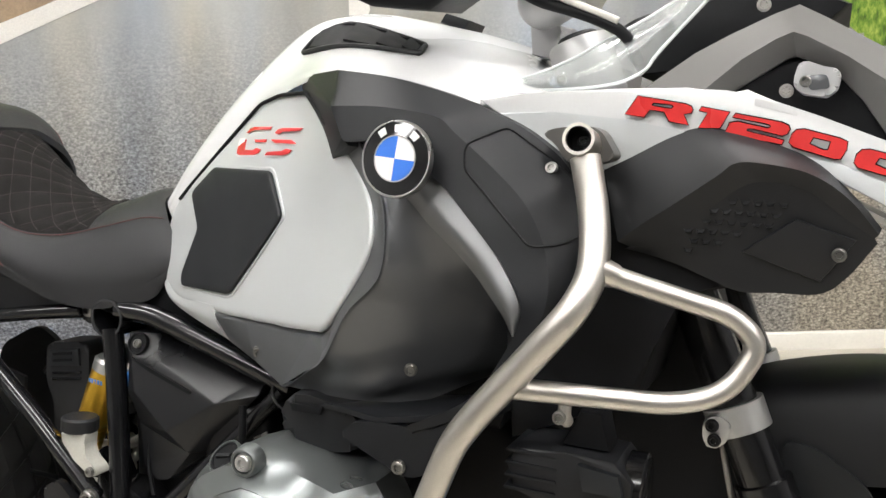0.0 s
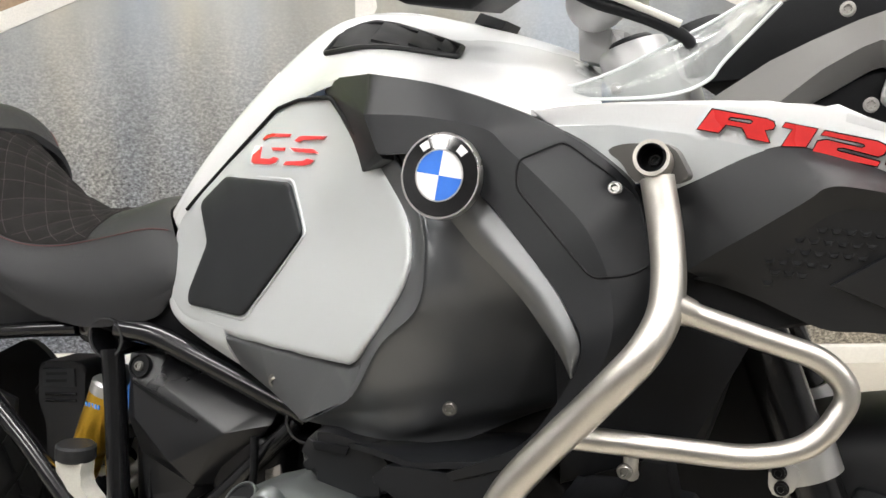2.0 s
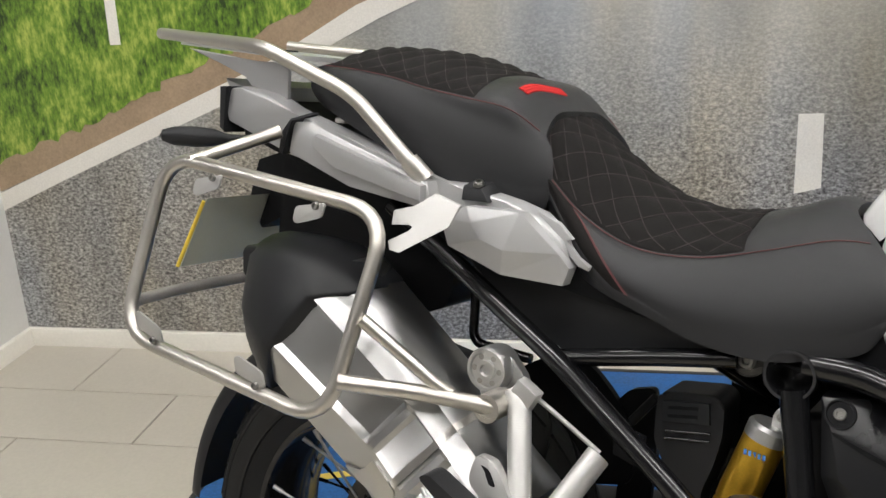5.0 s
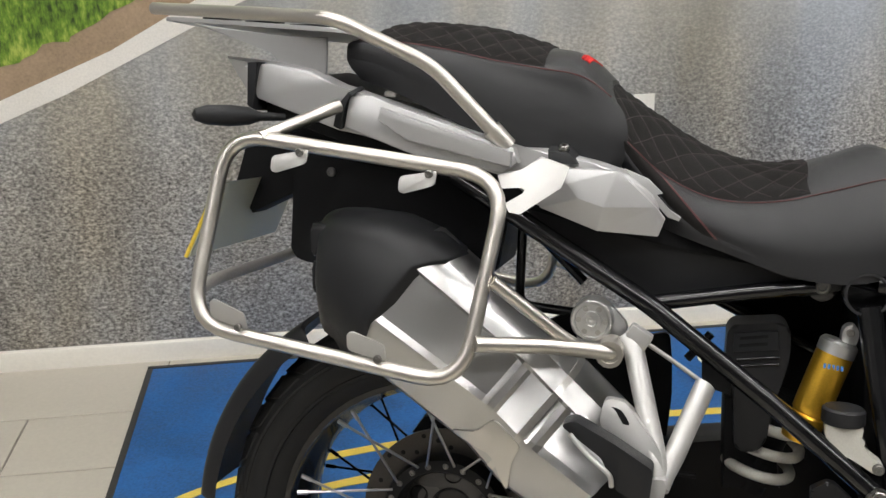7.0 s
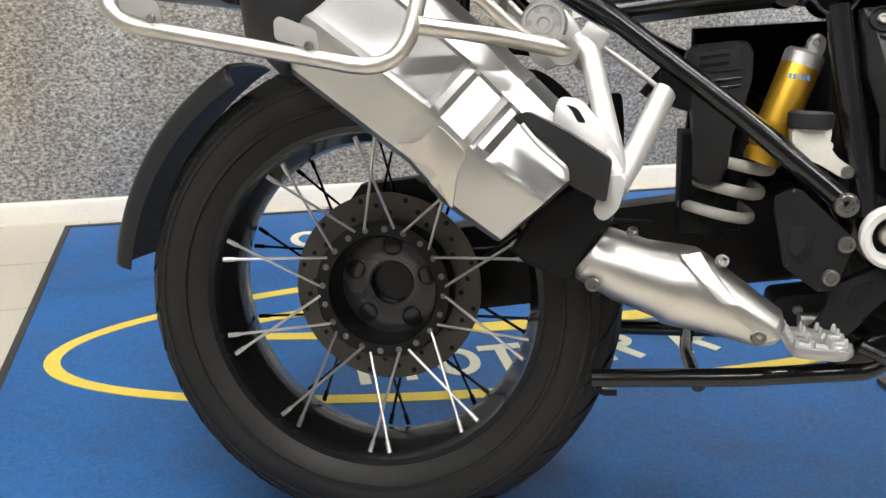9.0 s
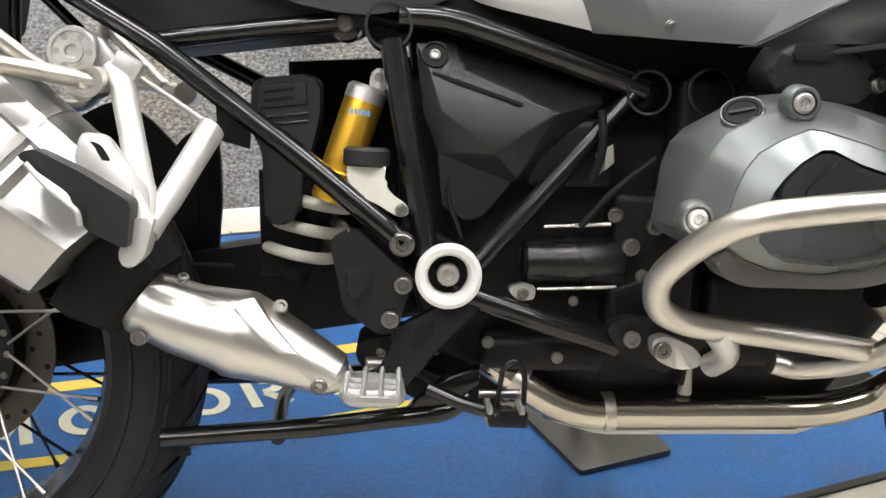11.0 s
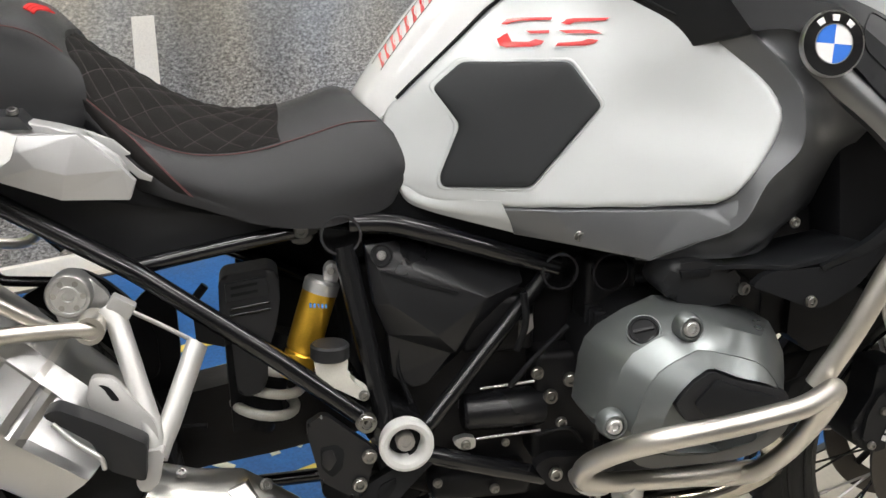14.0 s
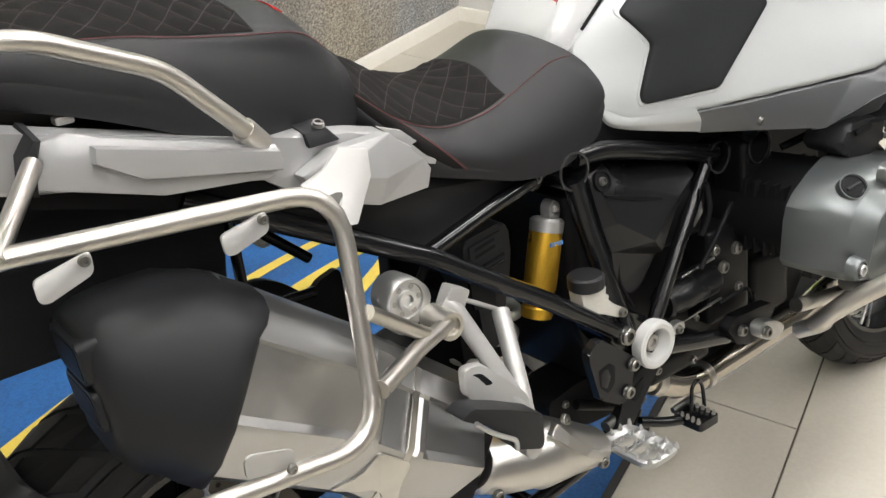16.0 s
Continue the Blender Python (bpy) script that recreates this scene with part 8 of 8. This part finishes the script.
low_edge = [(1.066, -0.232, 1.066), (1.099, -0.23, 1.057), (1.163, -0.228, 1.058), (1.217, -0.224, 1.066), (1.246, -0.22, 1.081), (1.258, -0.216, 1.1), (1.303, -0.21, 1.155)]
high_edge = [(1.066, -0.226, 1.071), (1.085, -0.222, 1.065), (1.118, -0.218, 1.070), (1.161, -0.212, 1.089), (1.205, -0.206, 1.115), (1.24, -0.2, 1.136), (1.272, -0.196, 1.158)]
screen = part("wind_deflector", skin(bmesh.new(), [low_edge, [(0.5 * (a[0] + b[0]), a[1] - 0.004, 0.5 * (a[2] + b[2])) for a, b in zip(low_edge, high_edge)], high_edge], 34, 10, (0, 0.004, 0.001)), CLEAR, bike, "clear plastic wind deflector")
for edge in (low_edge, high_edge):
    pipe("deflector_edge", [tuple(p) for p in catmull(edge, 20)], 0.0019, FROST, screen, "pale edge of the wind deflector", n=8, bend=0.004)
bolt((1.085, -0.23, 1.064), 0.006, (-0.2, -0.6, 1), screen)
bolt((1.16, -0.226, 1.068), 0.005, (0, -1, 0.4), screen)
yoke = part("fork_yoke", lathe(bmesh.new(), [(0.034, -0.07), (0.036, -0.06), (0.036, 0.004), (0.033, 0.009), (0.027, 0.009), (0.026, 0.005), (0, 0.005)], facing((1.163, -0.165, 1.107), (-0.38, 0, 0.92)), n=36), ALUP, bike, "silver top yoke with black fork cap")
part("fork_cap", lathe(bmesh.new(), [(0.024, 0.004), (0.024, 0.013), (0.021, 0.016), (0, 0.016)], facing((1.163, -0.165, 1.107), (-0.38, 0, 0.92)), n=28), BLACKP, yoke, "black fork cap")
part("yoke_arm", prism(bmesh.new(), [(1.135, -0.18, 1.1), (1.15, -0.17, 1.075), (1.2, -0.1, 1.06), (1.2, 0.0, 1.06), (1.15, 0.05, 1.08), (1.13, 0.05, 1.1)], (0.005, 0, 0.03), 0.008, 3, corner=0.01), ALUP, yoke)
part("far_fork_cap", lathe(bmesh.new(), [(0.034, -0.07), (0.036, -0.06), (0.036, 0.004), (0.033, 0.009), (0, 0.009)], facing((1.163, 0.045, 1.107), (-0.38, 0, 0.92)), n=36), ALUP, yoke)
riser = part("bar_riser", lathe(bmesh.new(), [(0, 0.032), (0.014, 0.03), (0.024, 0.022), (0.03, 0.008), (0.031, -0.02), (0.031, -0.12), (0, -0.12)], facing((1.122, -0.18, 1.157), (0.1, -0.9, -0.2)), n=28), ALUP, bike, "rounded silver handlebar clamp")
part("riser_foot", prism(bmesh.new(), [(1.1, -0.165, 1.14), (1.105, -0.165, 1.1), (1.15, -0.165, 1.09), (1.152, -0.165, 1.13)], (0, 0.06, 0), 0.006, 2), ALUP, riser)
pipe("handlebar", [(1.06, -0.40, 1.245), (1.10, -0.30, 1.225), (1.125, -0.15, 1.185), (1.13, MID, 1.18), (1.125, 0.03, 1.185), (1.10, 0.18, 1.225), (1.06, 0.28, 1.245)], 0.013, CAST, bike, "grey tapered handlebar", bend=0.06)
part("damper_knob", lathe(bmesh.new(), [(0.03, -0.03), (0.031, 0.02), (0.028, 0.026), (0, 0.026)], facing((1.215, -0.02, 1.135), (-0.38, 0, 0.92)), n=28), BLACKP, bike, "black adjuster with a silver ring")
pipe("clutch_cable", [(1.10, -0.222, 1.165), (1.13, -0.22, 1.150), (1.16, -0.22, 1.143), (1.195, -0.22, 1.132), (1.225, -0.216, 1.118), (1.235, -0.2, 1.09)], 0.0065, DEEP, bike, "thick black cable", n=10, bend=0.03)
pipe("brake_cable", [(1.11, -0.226, 1.17), (1.16, -0.226, 1.152), (1.215, -0.222, 1.131)], 0.004, CREAMPL, bike, "pale brake hose", n=8, bend=0.04)
part("hand_guard", prism(bmesh.new(), [(0.90, -0.27, 1.17), (0.918, -0.265, 1.15), (0.944, -0.26, 1.14), (1.015, -0.26, 1.136), (1.045, -0.265, 1.155), (1.06, -0.27, 1.2), (0.92, -0.27, 1.2)], (0, 0.1, 0.01), 0.008, 3), DEEP, bike, "black switch housing")
part("filler_hinge", prism(bmesh.new(), flat([(0.955, 1.146), (0.962, 1.158), (0.995, 1.149), (0.99, 1.138)], MID - 0.02), (0, 0.06, 0), 0.003), BLACKP, tank)
part("dash_cover", prism(bmesh.new(), flat([(1.23, 1.08), (1.29, 1.16), (1.36, 1.19), (1.44, 1.16), (1.38, 1.10)], -0.16), (0, 0.2, 0), 0.01), DEEP, bike, "black instrument cover")

# ---- things on the floor ----
CX, CY = 0.5, 0.475
ring_print("ring_print", CX, CY, 1.07, 0.29, 0.03, MATYELLOW)
ring_print("inner_ring_print", CX, 0.54, 0.75, 0.09, 0.042, MATYELLOW)


def mat_bar(cx, cy, lx, ly, turn=0.0, material=None):
    bm = bmesh.new()
    block(bm, (lx, ly, 0.0014), Matrix.Translation((cx, cy, 0.0048)) @ Matrix.Rotation(radians(turn), 4, "Z"), 0)
    return part("letter_stroke", bm, material or MATWHITE, mat)


def mat_letter(kind, x, y, h=0.105, w=0.085, s=0.02):
    if kind == "O":
        ring_print("letter_stroke", x, y, w / 2 - s / 2, h / 2 - s / 2, s, MATWHITE, n=32)
    elif kind == "M":
        for dx in (-w / 2, w / 2):
            mat_bar(x + dx, y, s, h)
        mat_bar(x - w / 4, y + h * 0.12, s, h * 0.75, 24)
        mat_bar(x + w / 4, y + h * 0.12, s, h * 0.75, -24)
    elif kind == "T":
        mat_bar(x, y + h / 2 - s / 2, w, s)
        mat_bar(x, y - s / 2, s, h - s)
    elif kind == "R":
        mat_bar(x - w / 2 + s / 2, y, s, h)
        ring_print("letter_stroke", x - w * 0.1, y + h * 0.22, w * 0.38, h * 0.2, s, MATWHITE, -90, 90, 20)
        mat_bar(x + w * 0.15, y - h * 0.25, s, h * 0.55, 35)


for kind, x in zip("MOTORR", (0.04, 0.178, 0.268, 0.385, 0.5, 0.655)):
    mat_letter(kind, x, 0.322)
for kind, x in (("O", 0.885), ("T", 0.65), ("O", -0.05), ("R", -0.24), ("R", 0.42), ("T", 1.04)):
    mat_letter(kind, x, 1.03)

stand_plate = tagged(part("stand_plate", prism(bmesh.new(), [(0.90, -0.125, 0.0145), (1.09, -0.121, 0.0145), (1.098, 0.085, 0.0145), (0.905, 0.1, 0.0145)], (0, 0, -0.010), 0.002, corner=0.01), STANDPLATE), "worn dark steel plate under the side stand", "plate")
side_stand = pipe("side_stand", [bike.matrix_world.inverted() @ Vector((0.985, 0.03, 0.016)), bike.matrix_world.inverted() @ Vector((0.97, -0.02, 0.13)), (0.80, 0.0, 0.30)], 0.0125, GLOSS, bike, "gloss black side stand", bend=0.03)

# ---- floor tiles ----
ROW, LONG, JOINT = 0.262, 0.63, 0.004
tile_mesh = {}


def tile(x0, x1, y0, y1):
    key = (round(x1 - x0, 3), round(y1 - y0, 3))
    if key not in tile_mesh:
        bm = bmesh.new()
        block(bm, (key[0], key[1], 0.008), None, 0.0012, 1)
        me = bpy.data.meshes.new("tile")
        bmesh.ops.recalc_face_normals(bm, faces=bm.faces)
        bm.to_mesh(me)
        bm.free()
        me.materials.append(TILE)
        tile_mesh[key] = me
    ob = new("tile", tile_mesh[key])
    ob.parent = floor
    ob.location = ((x0 + x1) / 2, (y0 + y1) / 2, -0.004)


def reach(y):
    """The floor's ends at the given depth: between the return walls, or between the side walls."""
    return (LEFT_X, RIGHT_X) if y > WALL_Y - 0.58 else (-3.19, 4.59)


top = 1.005
rows_y = [WALL_Y - 0.004] + [top - ROW * i for i in range(11)]
rest = bmesh.new()
while rows_y[-1] > BACK_Y:
    rows_y.append(rows_y[-1] - ROW)
for i, (ya, yb) in enumerate(zip(rows_y[:-1], rows_y[1:])):
    shift = (-1.235, -0.915, -1.235, -0.915, -1.235, -0.915, -0.845, -0.52, -0.845, -0.52, -0.845)[i % 11]
    lo, hi = reach((ya + yb) / 2)
    x = shift - LONG * 4
    while x < hi:
        a, b = max(x, lo) + JOINT / 2, min(x + LONG, hi) - JOINT / 2
        if b - a > 0.02:
            if i < 11 and -2.6 < x < 4.0:
                tile(a, b, yb + JOINT / 2, ya - JOINT / 2)
            else:
                block(rest, (b - a, ya - yb - JOINT, 0.008), Matrix.Translation(((a + b) / 2, (ya + yb) / 2, -0.004)), 0)
        x += LONG
tagged(part("tile_rest", rest, TILE, floor), "", "", "", "stuff")
